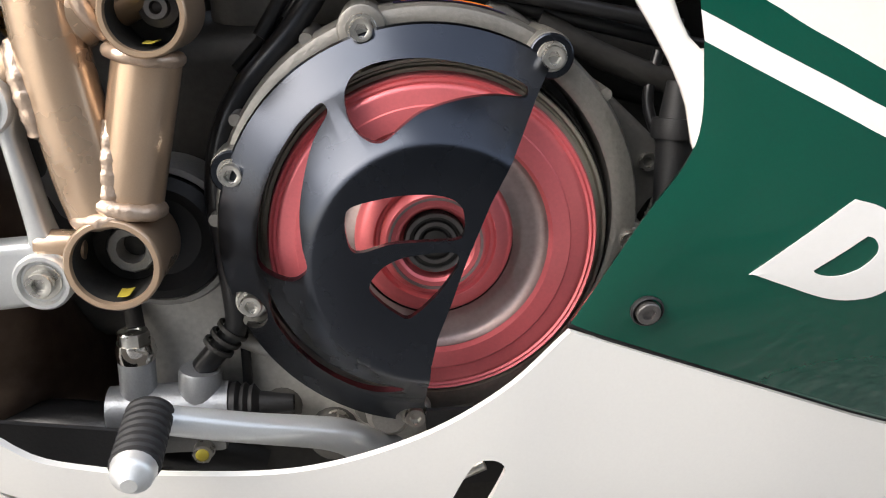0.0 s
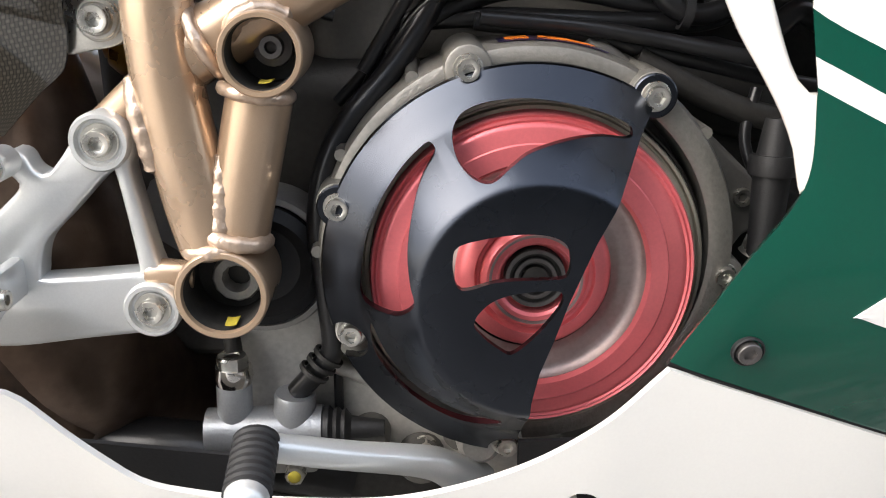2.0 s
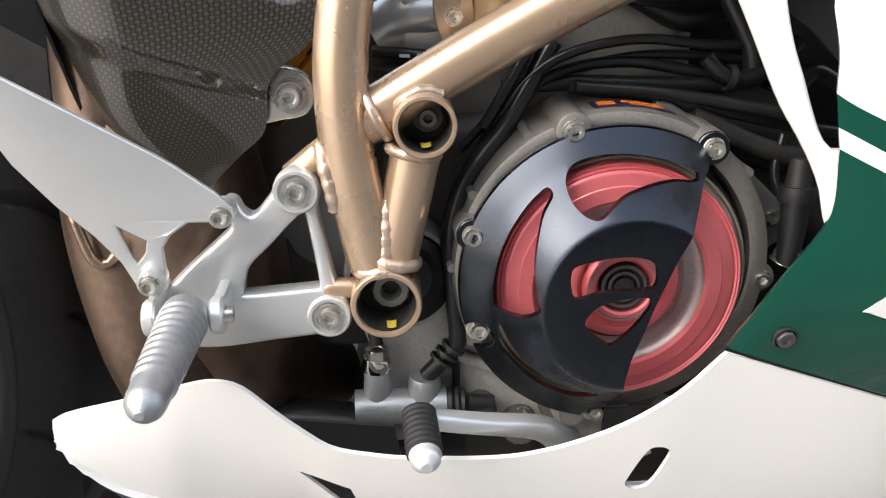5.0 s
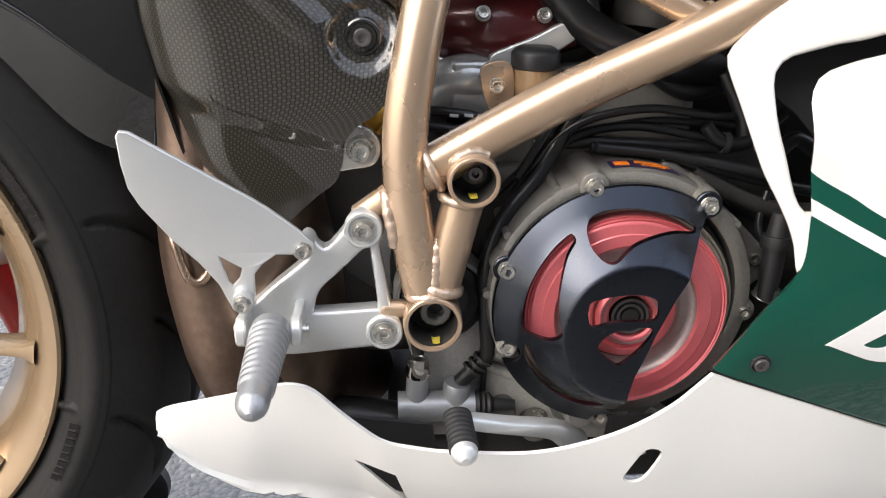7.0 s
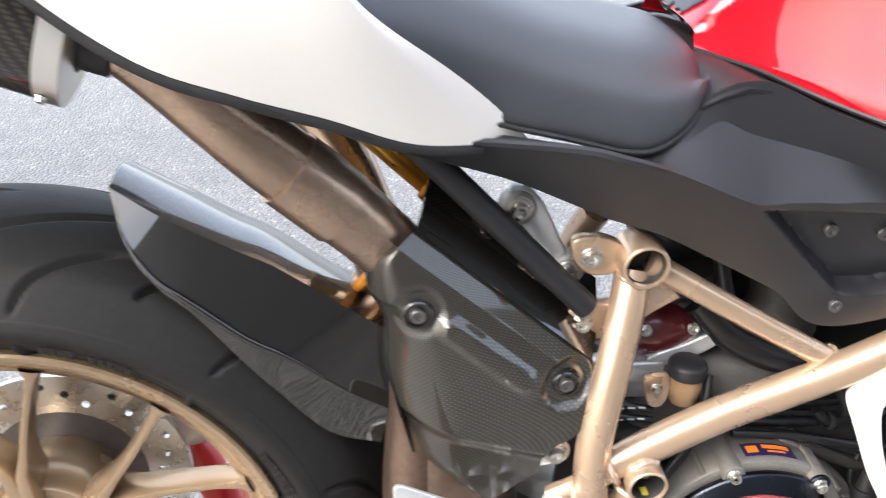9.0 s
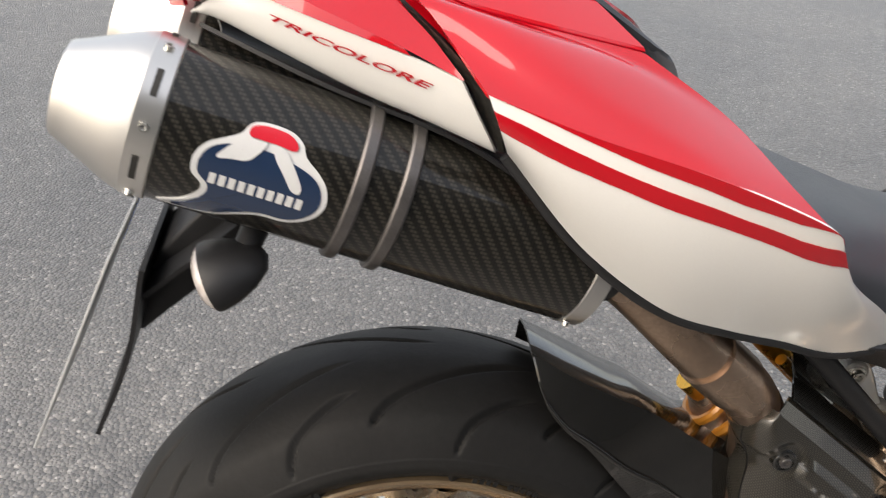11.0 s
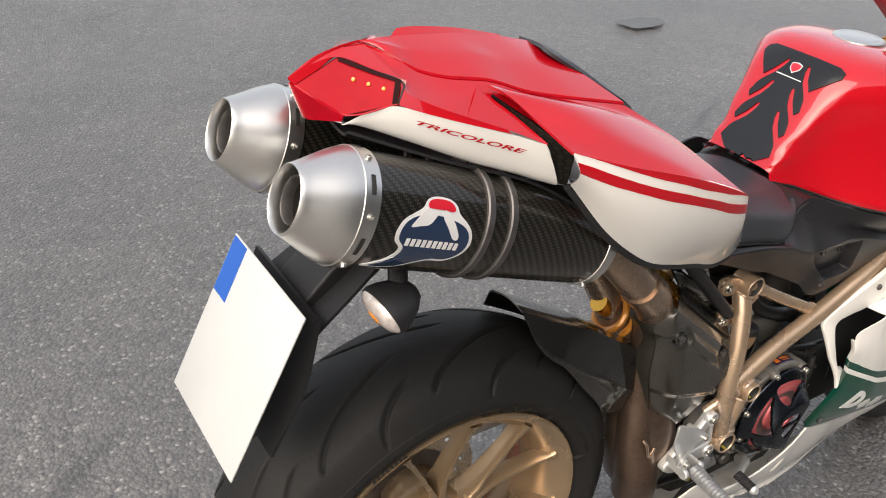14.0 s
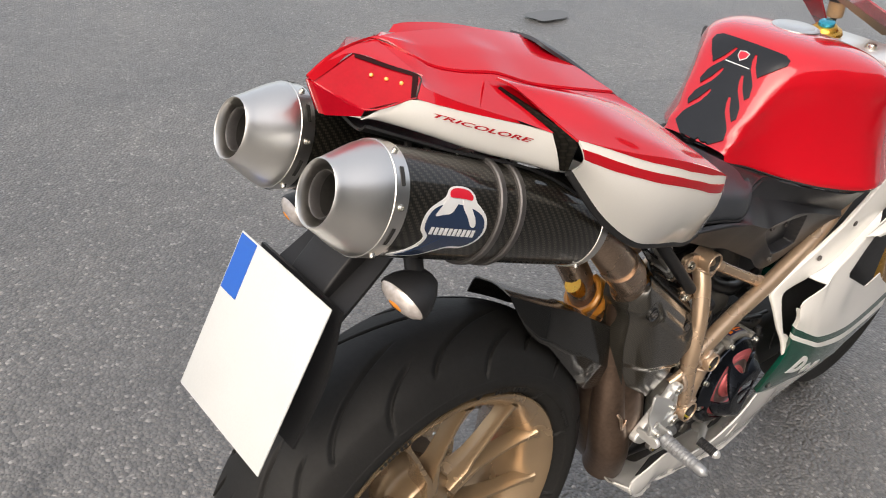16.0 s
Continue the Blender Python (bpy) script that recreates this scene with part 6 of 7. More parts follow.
def panel(name, rows_, nv, material, label, yoff=0.0, parent=bike, vent=None):
    """A strip of the fairing whose free edge rolls inwards."""
    out = []
    for r in rows_:
        q = spline(r, 70)
        tuck = q[:1] + np.array([[0.0055, 0.010, -0.001 - (0.002 if r[0][2] > 0.58 else 0.0)]])
        tuck2 = q[:1] + np.array([[0.0014, 0.004, 0.0]])
        out.append(np.vstack([tuck, tuck2, q]) + np.array([[0, yoff, 0]]))
    gg = np.array([spline(np.array([o[i] for o in out]), nv) for i in range(72)]).transpose(1, 0, 2)
    bm = grid_mesh(gg, thick=0.0025)
    if vent:
        bm = cut(bm, [plate([vent], -0.26, -0.06, 0.0, 0)])
    PANEL_TREES[name] = BVHTree.FromBMesh(bm)
    far = flipped(bm)
    a = part(name, bm, material, parent, label)
    part(name, far, material, parent, label)
    return a


upper_panel = panel("side_fairing", [r_top, [tuple((np.array(a) + np.array(b)) / 2 + np.array((0, -0.004, 0))) for a, b in zip(r_top, r_a)], r_a], 14, WHITE, "pearl white upper side fairing with a vent", vent=[(0.227, 0.632), (0.232, 0.622), (0.350, 0.556), (0.362, 0.553), (0.45, 0.565), (0.45, 0.665), (0.330, 0.688), (0.292, 0.686)])
panel("green_band", [r_a, r_b], 4, GREEN, "dark green painted band", 0, upper_panel)
panel("white_band", [r_b, r_c], 4, WHITE, "white painted band", 0, upper_panel)
green_panel = panel("lower_side_fairing", [r_c, r_d, r_e, r_f], 30, GREEN, "glossy dark green lower side fairing")
part("seam_strip", sweep([(p[0], p[1] + 0.003, p[2] - 0.0015) for p in r_f], 0.0016, 30, 8), GRIP, green_panel)
part("screw_recess", lathe([(0.0068, -0.006), (0.0068, 0.0003), (0.0062, 0.0008), (0.0054, -0.001), (0.0, -0.001)], (0.0825, -0.1440, 0.4265), (0.05, -1, -0.2), 32), GRIP, green_panel)
put("fairing_screw", SCREW_DARK, (0.0825, -0.1440, 0.4265), green_panel, (0.05, -1, -0.2), 0.85)


def on_green(u, w):
    """The point of the green panel's outer side at that x and z, a hair proud of it."""
    hit = PANEL_TREES["lower_side_fairing"].ray_cast(Vector((u, -0.4, w)), Vector((0, 1, 0)))[0]
    return (u, (hit.y if hit else -0.14) - 0.0007, w)


def decal(outline, material, label, name="lettering_shape", hole=None):
    q = spline(outline, 48, True) if len(outline) > 6 else np.array(outline)
    c = q.mean(0) if hole is None else None
    if hole is None:
        gg = [[on_green(*(c + (p - c) * s)) for p in q] for s in (1.0, 0.75, 0.5, 0.25, 0.02)]
    else:
        h = spline(hole, 48, True)
        q = spline(outline, 48, True)
        gg = [[on_green(*(a * (1 - s) + b * s)) for a, b in zip(q, h)] for s in (0, 0.33, 0.67, 1.0)]
    return part(name, grid_mesh(gg, close_u=True, thick=0.0004), material, green_panel, label)


decal([(0.1212, 0.4430), (0.1206, 0.4434), (0.1212, 0.4440), (0.1375, 0.4590), (0.1530, 0.4733), (0.1540, 0.4740), (0.1550, 0.4737), (0.1640, 0.4710), (0.1715, 0.4645), (0.1775, 0.4540), (0.1770, 0.4430), (0.1710, 0.4345), (0.1610, 0.4315), (0.1500, 0.4325), (0.1350, 0.4378)], BADGEWHITE, "large slanted white painted shape", "painted_shape",
      [(0.1440, 0.4440), (0.1437, 0.4446), (0.1445, 0.4455), (0.1530, 0.4525), (0.1605, 0.4590), (0.1618, 0.4592), (0.1640, 0.4580), (0.1658, 0.4550), (0.1655, 0.4515), (0.1630, 0.4480), (0.1600, 0.4452), (0.1550, 0.4428), (0.1500, 0.4422), (0.1465, 0.4428), (0.1450, 0.4434)])
decal([(0.1790, 0.4262), (0.1867, 0.4380), (0.2014, 0.4380), (0.2113, 0.4262), (0.2083, 0.4105), (0.1926, 0.4075)], BADGEWHITE, "", "painted_shape")
decal([(0.2211, 0.4105), (0.2319, 0.4262), (0.2575, 0.4183), (0.2654, 0.4006), (0.2536, 0.3878), (0.2309, 0.3927)], BADGEWHITE, "", "painted_shape")

# arm and strut of the upper fairing
arm_outline = [(0.0980, 0.4870), (0.0955, 0.4970), (0.0945, 0.5060), (0.0900, 0.5190), (0.0830, 0.5330), (0.0720, 0.5530), (0.0600, 0.5830), (0.0490, 0.6110), (0.0480, 0.6190), (0.0510, 0.6265), (0.0620, 0.6400), (0.0780, 0.6530), (0.1300, 0.6900), (0.1969, 0.7410), (0.2437, 0.7701), (0.3655, 0.8468), (0.4150, 0.7694), (0.3258, 0.7219), (0.2300, 0.6720), (0.1370, 0.6355), (0.1100, 0.6285), (0.0910, 0.6225), (0.0820, 0.6190), (0.0762, 0.6120), (0.0752, 0.6040), (0.0790, 0.5820), (0.0860, 0.5600), (0.0920, 0.5400), (0.0950, 0.5330), (0.1000, 0.5275), (0.1080, 0.5270), (0.1120, 0.5200), (0.1100, 0.5050), (0.1040, 0.4920)]


def arm_lean(x, z):
    """The strut leans outwards to its foot and the arm outwards to the front."""
    return -0.285 * max(0.0, min(0.135, 0.620 - z)) - 0.16 * max(0.0, min(0.14, x - 0.05)) * min(1.0, max(0.0, (z - 0.55) / 0.05))


arm_bm = plate([arm_outline], -0.1105, -0.1015, 0.0032, 170, arm_lean)
arm = part("fairing_arm", arm_bm.copy(), WHITE, bike, "pearl white fairing arm and strut along the frame tube")
part("fairing_arm", flipped(arm_bm), WHITE, bike)
for x, y, z in ((0.142, -0.123, 0.677), (0.225, -0.128, 0.727)):
    put("fairing_bolt", SCREW_DARK, (x, y - 0.004, z), bike, (0, -1, 0), 0.9)
both("arm_web", skin([[(0.137, -0.1235, 0.6375), (0.180, -0.1305, 0.6520), (0.235, -0.1320, 0.6755), (0.330, -0.1320, 0.7245)], [(0.1415, -0.141, 0.6365), (0.176, -0.142, 0.6535), (0.228, -0.142, 0.6770), (0.315, -0.140, 0.7160)], [(0.1460, -0.1565, 0.6368), (0.172, -0.1520, 0.6550), (0.222, -0.1500, 0.6785), (0.300, -0.1470, 0.7080)]], 20, 8, 0.003), WHITE, arm)
part("inner_duct", skin([[(0.05, -0.080, 0.62), (0.12, -0.10, 0.56), (0.14, -0.10, 0.46)], [(0.52, -0.10, 0.70), (0.52, -0.10, 0.58), (0.52, -0.10, 0.46)]], 10, 8, 0.002), PLASTIC, bike, "black inner fairing duct")
part("upper_fairing", skin([[(0.25, -0.150, 0.70), (0.36, -0.165, 0.75), (0.50, -0.165, 0.82), (0.62, -0.13, 0.86)], [(0.27, -0.160, 0.702), (0.38, -0.178, 0.724), (0.52, -0.180, 0.745), (0.66, -0.14, 0.76)], [(0.28, -0.162, 0.697), (0.38, -0.174, 0.704), (0.50, -0.168, 0.700), (0.66, -0.13, 0.68)]], 24, 12, 0.003), WHITE, bike, "pearl white nose fairing")

# fuel tank: x, top, shoulder half width and height, lower half width, lower edge
TY = 0.036
TANK = ((-0.092, 0.888, 0.060, 0.884, 0.066, 0.872), (-0.080, 0.908, 0.062, 0.900, 0.069, 0.869), (-0.050, 0.957, 0.067, 0.943, 0.079, 0.862), (-0.020, 1.004, 0.078, 0.981, 0.097, 0.852), (0.010, 1.033, 0.095, 1.000, 0.124, 0.844),
        (0.055, 1.046, 0.124, 1.006, 0.162, 0.836), (0.13, 1.043, 0.154, 0.996, 0.200, 0.828), (0.20, 1.026, 0.162, 0.976, 0.196, 0.823), (0.27, 0.978, 0.145, 0.940, 0.170, 0.822), (0.310, 0.930, 0.100, 0.905, 0.112, 0.826))
secs = []
for x, zt, ws, zs, wl, zb in TANK:
    h = zs - zb
    secs.append([(x, 0.0, zt), (x, -ws * 0.35, zt - 0.02 * (zt - zs)), (x, -ws * 0.68, zt - 0.16 * (zt - zs)), (x, -ws * 0.91, zt - 0.50 * (zt - zs)), (x, -ws * 1.0, zs), (x, -(ws + 0.06 * (wl - ws)), zs - 0.08 * h), (x, -(ws + 0.17 * (wl - ws)), zs - 0.30 * h), (x, -(ws + 0.42 * (wl - ws)), zs - 0.58 * h),
                 (x, -(ws + 0.78 * (wl - ws)), zs - 0.84 * h), (x, -wl, zb + 0.05 * h), (x, -wl * 0.985, zb)])
half = skin(secs, 60, 80)
tank_bm = moved(joined(half, flipped(half)), Matrix.Translation((0, TY, 0)))
bmesh.ops.remove_doubles(tank_bm, verts=tank_bm.verts, dist=1e-5)
TANK_TREE = BVHTree.FromBMesh(tank_bm)
tank = part("fuel_tank", tank_bm, RED, bike, "glossy red fuel tank with black tank pad")
part("tank_rim", sweep([(x, TY - wl * 0.985, zb + 0.001) for x, zt, ws, zs, wl, zb in TANK[:8]], 0.0022, 50, 8), GRIP, tank)

# seat
SEC = [(-0.500, 1.040, 0.115, 1.000), (-0.455, 1.000, 0.135, 0.960), (-0.400, 0.980, 0.140, 0.930), (-0.345, 0.958, 0.128, 0.902), (-0.300, 0.942, 0.117, 0.872), (-0.250, 0.923, 0.110, 0.850), (-0.200, 0.904, 0.110, 0.838), (-0.150, 0.892, 0.112, 0.828), (-0.122, 0.887, 0.104, 0.836), (-0.106, 0.884, 0.092, 0.850), (-0.098, 0.878, 0.080, 0.862)]
ss = [[(x, 0, zt), (x, -w * 0.40, zt - 0.001), (x, -w * 0.66, zt - 0.006), (x, -w * 0.84, zt - 0.016), (x, -w * 0.96, zt * 0.55 + zb * 0.45), (x, -w * 1.01, zt * 0.2 + zb * 0.8), (x, -w * 0.99, zb + 0.002), (x, -w * 0.93, zb)] for x, zt, w, zb in SEC]
half = skin(ss, 44, 70)
seat = part("seat", joined(half, flipped(half)), SEATVINYL, bike, "black vinyl rider's seat")
both("seat_piping", sweep([(x, -w * 0.985, zb + 0.0005) for x, zt, w, zb in SEC[3:]], 0.0024, 60, 8), GRIP, seat)

# tail: red seat cowl, white sides with a red stripe
E_ = [(-0.797, -0.030, 1.083), (-0.775, -0.046, 1.099), (-0.752, -0.061, 1.106), (-0.700, -0.083, 1.092), (-0.640, -0.103, 1.074), (-0.612, -0.117, 1.065)]
ridge = [(-0.832, 0.010, 1.1175), (-0.808, 0.010, 1.1330), (-0.780, 0.0115, 1.1425), (-0.7537, 0.0120, 1.1455), (-0.735, -0.015, 1.1395), (-0.714, -0.030, 1.128), (-0.688, -0.043, 1.1225), (-0.660, -0.050, 1.1195), (-0.640, -0.055, 1.1160), (-0.605, -0.065, 1.1040), (-0.573, -0.072, 1.0970), (-0.541, -0.078, 1.0910), (-0.482, -0.083, 1.0790)]
TAIL_Y = 0.0125
spine = [(-0.832, TAIL_Y, 1.1178), (-0.808, TAIL_Y, 1.1335), (-0.780, TAIL_Y, 1.1428), (-0.753, TAIL_Y, 1.1470), (-0.735, TAIL_Y, 1.1485), (-0.714, TAIL_Y, 1.1480), (-0.688, TAIL_Y, 1.1465), (-0.657, TAIL_Y, 1.1445), (-0.635, TAIL_Y, 1.1420), (-0.61, TAIL_Y, 1.1380), (-0.59, TAIL_Y, 1.1345), (-0.57, TAIL_Y, 1.1300), (-0.546, TAIL_Y, 1.1240)]
step = [(x + 0.0005, y - 0.0014, z - 0.0028) for x, y, z in ridge]
shoulder = [(-0.745, -0.050, 1.1262), (-0.741, -0.0585, 1.1165), (-0.715, -0.0740, 1.1045), (-0.690, -0.0845, 1.0955), (-0.650, -0.0985, 1.0810)]
hump = skin([spine, [tuple(np.array(a) * 0.5 + np.array(b) * 0.5 + np.array((0, 0, 0.0025))) for a, b in zip(spine, ridge)], ridge], 70, 14, 0.0, False)
ledge = skin([ridge[3:], step[3:]], 60, 3, 0.0, False)
lamp_brow = skin([ridge[:4], [(-0.8285, 0.007, 1.1142), (-0.806, 0.006, 1.1260), (-0.785, 0.0035, 1.1380), (-0.765, -0.0235, 1.1332), (-0.7445, -0.0490, 1.1274)]], 30, 6, 0.0, False)
cowl_side = skin([step[3:], [tuple(np.array(a) * 0.55 + np.array(b) * 0.45 + np.array((0, 0.001, -0.0015))) for a, b in zip(spline(step[3:], 8), spline(shoulder, 8))], shoulder], 60, 14, 0.0)
cowl_join = skin([shoulder, [(-0.752, -0.0600, 1.1075), (-0.733, -0.0705, 1.1015), (-0.690, -0.0870, 1.089), (-0.645, -0.1010, 1.0765)]], 30, 5, 0.0, False)
wing = skin([[(-0.690, -0.0845, 1.0955), (-0.650, -0.0985, 1.0810), (-0.612, -0.1165, 1.0655)], [(-0.664, -0.0600, 1.1130), (-0.634, -0.0880, 1.0890), (-0.611, -0.1170, 1.0665)]], 12, 4, 0.0, False)
pieces = [hump, ledge, lamp_brow, cowl_side, cowl_join, wing]
cowl = part("seat_cowl", joined(*pieces, *[flipped(p, TAIL_Y) for p in pieces]), RED, bike, "glossy red single-seat tail cowl", 20)
flank = skin([[(-0.654, -0.066, 1.1165), (-0.605, -0.069, 1.1010), (-0.573, -0.076, 1.0940), (-0.541, -0.082, 1.0880), (-0.482, -0.087, 1.0760)],
              [(-0.642, -0.079, 1.110), (-0.570, -0.100, 1.094), (-0.500, -0.105, 1.072), (-0.425, -0.115, 1.040)],
              [(-0.625, -0.097, 1.094), (-0.560, -0.132, 1.076), (-0.490, -0.150, 1.050), (-0.392, -0.165, 1.010)],
              [(-0.598, -0.142, 1.065), (-0.530, -0.160, 1.044), (-0.450, -0.178, 1.023), (-0.372, -0.188, 0.992)]], 30, 20, 0.003)
both("cowl_flank", flank, RED, cowl, "", TAIL_Y)
both("cowl_seam", sweep([(x, y - 0.0004, z + 0.0004) for x, y, z in step[4:]], 0.0005, 50, 6), LENSRED, cowl, "", TAIL_Y)


def tail_rows(v):
    """Rows down the white side from the red edge (0) to the lower edge (1), rear to front."""
    a = np.array(spline([(-0.598, -0.142, 1.065), (-0.530, -0.160, 1.044), (-0.450, -0.178, 1.023), (-0.372, -0.188, 0.992), (-0.352, -0.176, 0.968)], 40))
    b = np.array(spline([(-0.580, -0.126, 1.018), (-0.523, -0.138, 0.951), (-0.457, -0.142, 0.900), (-0.400, -0.138, 0.877), (-0.350, -0.130, 0.860), (-0.300, -0.120, 0.840), (-0.255, -0.110, 0.835), (-0.222, -0.098, 0.8345)], 40))
    v = np.broadcast_to(v, 40)
    off = np.zeros((40, 3))
    off[:, 0] = -0.015 * np.sin(math.pi * v) * np.linspace(0, 1, 40) ** 5
    off[:, 1] = -0.012 * np.sin(math.pi * v)
    off[:, 2] = (0.028 * v - 0.004) * np.sin(math.pi * v) * np.linspace(0, 1, 40) ** 5
    return a * (1 - v[:, None]) + b * v[:, None] + off


def tail_strip(v0, v1, n, lift=0.0, thick=0.0025):
    return grid_mesh([tail_rows(v) + np.array([[0, -lift, 0]]) for v in np.linspace(v0, v1, n)], thick=thick)


white_side = both("tail_side", tail_strip(0.0, 1.0, 26), WHITE, cowl, "pearl white tail side with thin red stripe")[0]
along = np.linspace(0, 1, 40)
PAINT_EDGE = np.interp(along, [0, 0.15, 0.38, 0.62, 0.77, 0.90, 1], [0.0, 0.02, 0.065, 0.085, 0.06, 0.004, 0.0])
STRIPE_TOP = np.interp(along, [0, 0.08, 0.23, 0.62, 0.77, 0.85, 0.92, 1], [0.19, 0.155, 0.145, 0.162, 0.15, 0.125, 0.08, 0.0])
STRIPE_LOW = np.interp(along, [0, 0.08, 0.15, 0.23, 0.32, 0.77, 0.85, 0.92, 1], [0.46, 0.36, 0.31, 0.27, 0.25, 0.25, 0.23, 0.19, 0.11])
both("red_stripe", grid_mesh([tail_rows(STRIPE_TOP * (1 - k) + STRIPE_LOW * k) + np.array([[0, -0.0008, 0]]) for k in np.linspace(0, 1, 8)], thick=0.0006), RED, white_side, "red pin stripe")
both("red_edge", grid_mesh([tail_rows(PAINT_EDGE * k) + np.array([[0, -0.0008, 0.0002]]) for k in np.linspace(0, 1, 6)], thick=0.0006), RED, white_side)
part("trim", sweep([tuple(q + np.array((0.0, 0.004, -0.004))) for q in tail_rows(1.0)[:38:3]], 0.0045, 50, 10), GRIP, white_side, "black rubber edge trim")
rear_low = [(-0.795, -0.026, 1.0825), (-0.775, -0.038, 1.0800), (-0.735, -0.062, 1.0675), (-0.680, -0.080, 1.045), (-0.630, -0.095, 1.028), (-0.586, -0.112, 1.013)]
rear_side = both("tail_rear_side", skin([E_, [tuple((np.array(a) + np.array(b)) / 2 + np.array((0, -0.003, 0))) for a, b in zip(E_, rear_low)], rear_low, [(x, y + 0.018, z - 0.005) for x, y, z in rear_low]], 30, 14, 0.002), WHITE, cowl, "narrow white tail edge with red print")[0]
lip = [(-0.652, -0.070, 1.106), (-0.622, -0.101, 1.085), (-0.596, -0.135, 1.062), (-0.588, -0.131, 1.040), (-0.581, -0.121, 1.016)]
rim = [(-0.652, -0.068, 1.105), (-0.634, -0.084, 1.086), (-0.608, -0.113, 1.062), (-0.594, -0.108, 1.032), (-0.583, -0.112, 1.013)]
both("duct", skin([lip, rim], 40, 12, 0.002), MESH, cowl, "black meshed air duct")
# tail lamp: a flat upper lens under a dark border and a raked lower lens
LC, LA, LB, LD, LE, LF = (-0.8275, 0.0075, 1.1135), (-0.785, 0.003, 1.1370), (-0.7445, -0.0494, 1.1268), (-0.753, -0.0585, 1.1085), (-0.797, -0.0365, 1.0960), (-0.814, 0.006, 1.0790)
lens_top = np.vstack([np.linspace(LC, LA, 12)[:-1], np.linspace(LA, LB, 14)])
lens_bot = np.vstack([np.linspace(LC, LE, 12)[:-1], np.linspace(LE, LD, 14)])
lens_up = grid_mesh([lens_top * (1 - k) + lens_bot * k for k in np.linspace(0, 1, 12)], thick=0.003)
lens_mid = (lens_top + lens_bot).mean(0) / 2
backing = grid_mesh([lens_mid + 1.07 * (lens_top * (1 - k) + lens_bot * k - lens_mid) + np.array([[0.0035, 0.004, -0.002]]) for k in np.linspace(0, 1, 8)], thick=0.002)
lens_low = skin([[LC, LE], [LF, (-0.797, -0.0330, 1.0890)]], 10, 8, 0.003)
both("lamp_bowl", backing, RED, cowl, "", TAIL_Y)
far_lens = flipped(lens_up, TAIL_Y)
part("lamp_rim", skin([[LC, LF], [(-0.8305, TAIL_Y, 1.1150), (-0.8160, TAIL_Y, 1.0785)], [(LC[0], 2 * TAIL_Y - LC[1], LC[2]), (LF[0], 2 * TAIL_Y - LF[1], LF[2])]], 12, 8, 0.002), RED, cowl)
lamp = part("tail_lamp", lens_up, LENSRED, cowl, "red tail lamp lens with small amber diodes", 70)
part("tail_lamp", far_lens, LENSRED, cowl, "", 70)
both("lower_lens", lens_low, LENSRED, lamp, "", TAIL_Y)
part("lamp_frame", sweep([LA, tuple((np.array(LA) + np.array(LB)) / 2), LB, tuple((np.array(LB) + np.array(LD)) / 2 + np.array((0.002, -0.001, 0))), LD], 0.0009, 40, 8), GRIP, cowl, "black lamp surround")
part("lens_seam", sweep([LC, LE, LD], 0.0009, 30, 8), RED, cowl)
TA, TB, TD, TE = (np.array(q) + np.array((-0.0012, -0.0012, 0.0016)) for q in (LA, LB, LD, LE))
part("lamp_border", skin([[tuple(TA), tuple((TA + TB) / 2), tuple(TB)], [tuple(TA * 0.93 + TE * 0.07), tuple((TA + TB) * 0.445 + (TD + TE) * 0.055), tuple(TB * 0.85 + TD * 0.15 + (TA - TB) * 0.08)]], 14, 4, 0.0005), LAMPDARK, lamp)
part("lamp_border", skin([[tuple(TB), tuple(TD)], [tuple(TB + (TA - TB) * 0.09), tuple(TD + (TE - TD) * 0.10)]], 8, 4, 0.0005), LAMPDARK, lamp)
for k in range(3):
    part("diode", lathe([(0.0, 0.0016), (0.0018, 0.001), (0.0022, 0.0)], (-0.781 + 0.0105 * k, -0.0215 - 0.0108 * k, 1.1235 - 0.0022 * k), (-0.55, -0.6, 0.5), 12), AMBER, lamp)
part("under_tail", skin([[(-0.790, -0.030, 1.076), (-0.70, -0.070, 1.045), (-0.60, -0.095, 1.010), (-0.50, -0.115, 0.945), (-0.38, -0.110, 0.868), (-0.24, -0.095, 0.840)],
                         [(-0.780, 0, 1.060), (-0.70, 0, 1.030), (-0.60, 0, 0.99), (-0.50, 0, 0.93), (-0.38, 0, 0.86), (-0.24, 0, 0.83)],
                         [(-0.790, 0.030, 1.076), (-0.70, 0.070, 1.045), (-0.60, 0.095, 1.010), (-0.50, 0.115, 0.945), (-0.38, 0.110, 0.868), (-0.24, 0.095, 0.840)]], 40, 12, 0.003), PLASTIC, cowl, "black plastic undertail")
part("back_pad", skin([[(-0.546, 0.030, 1.124), (-0.546, -0.005, 1.127), (-0.540, -0.028, 1.120), (-0.466, -0.062, 1.073)], [(-0.525, 0.05, 1.110), (-0.520, 0, 1.112), (-0.512, -0.03, 1.105), (-0.452, -0.064, 1.062)], [(-0.500, 0.08, 1.06), (-0.485, 0, 1.05), (-0.470, -0.05, 1.03), (-0.440, -0.09, 1.02)]], 24, 12, 0.004), SEATVINYL, cowl, "black foam back pad")
part("left_fin", skin([[(-0.675, 0.094, 1.117), (-0.660, 0.099, 1.123), (-0.591, 0.103, 1.114), (-0.520, 0.103, 1.098)], [(-0.672, 0.088, 1.112), (-0.655, 0.088, 1.114), (-0.591, 0.088, 1.106), (-0.520, 0.088, 1.092)]], 16, 4, 0.003), RED, cowl)


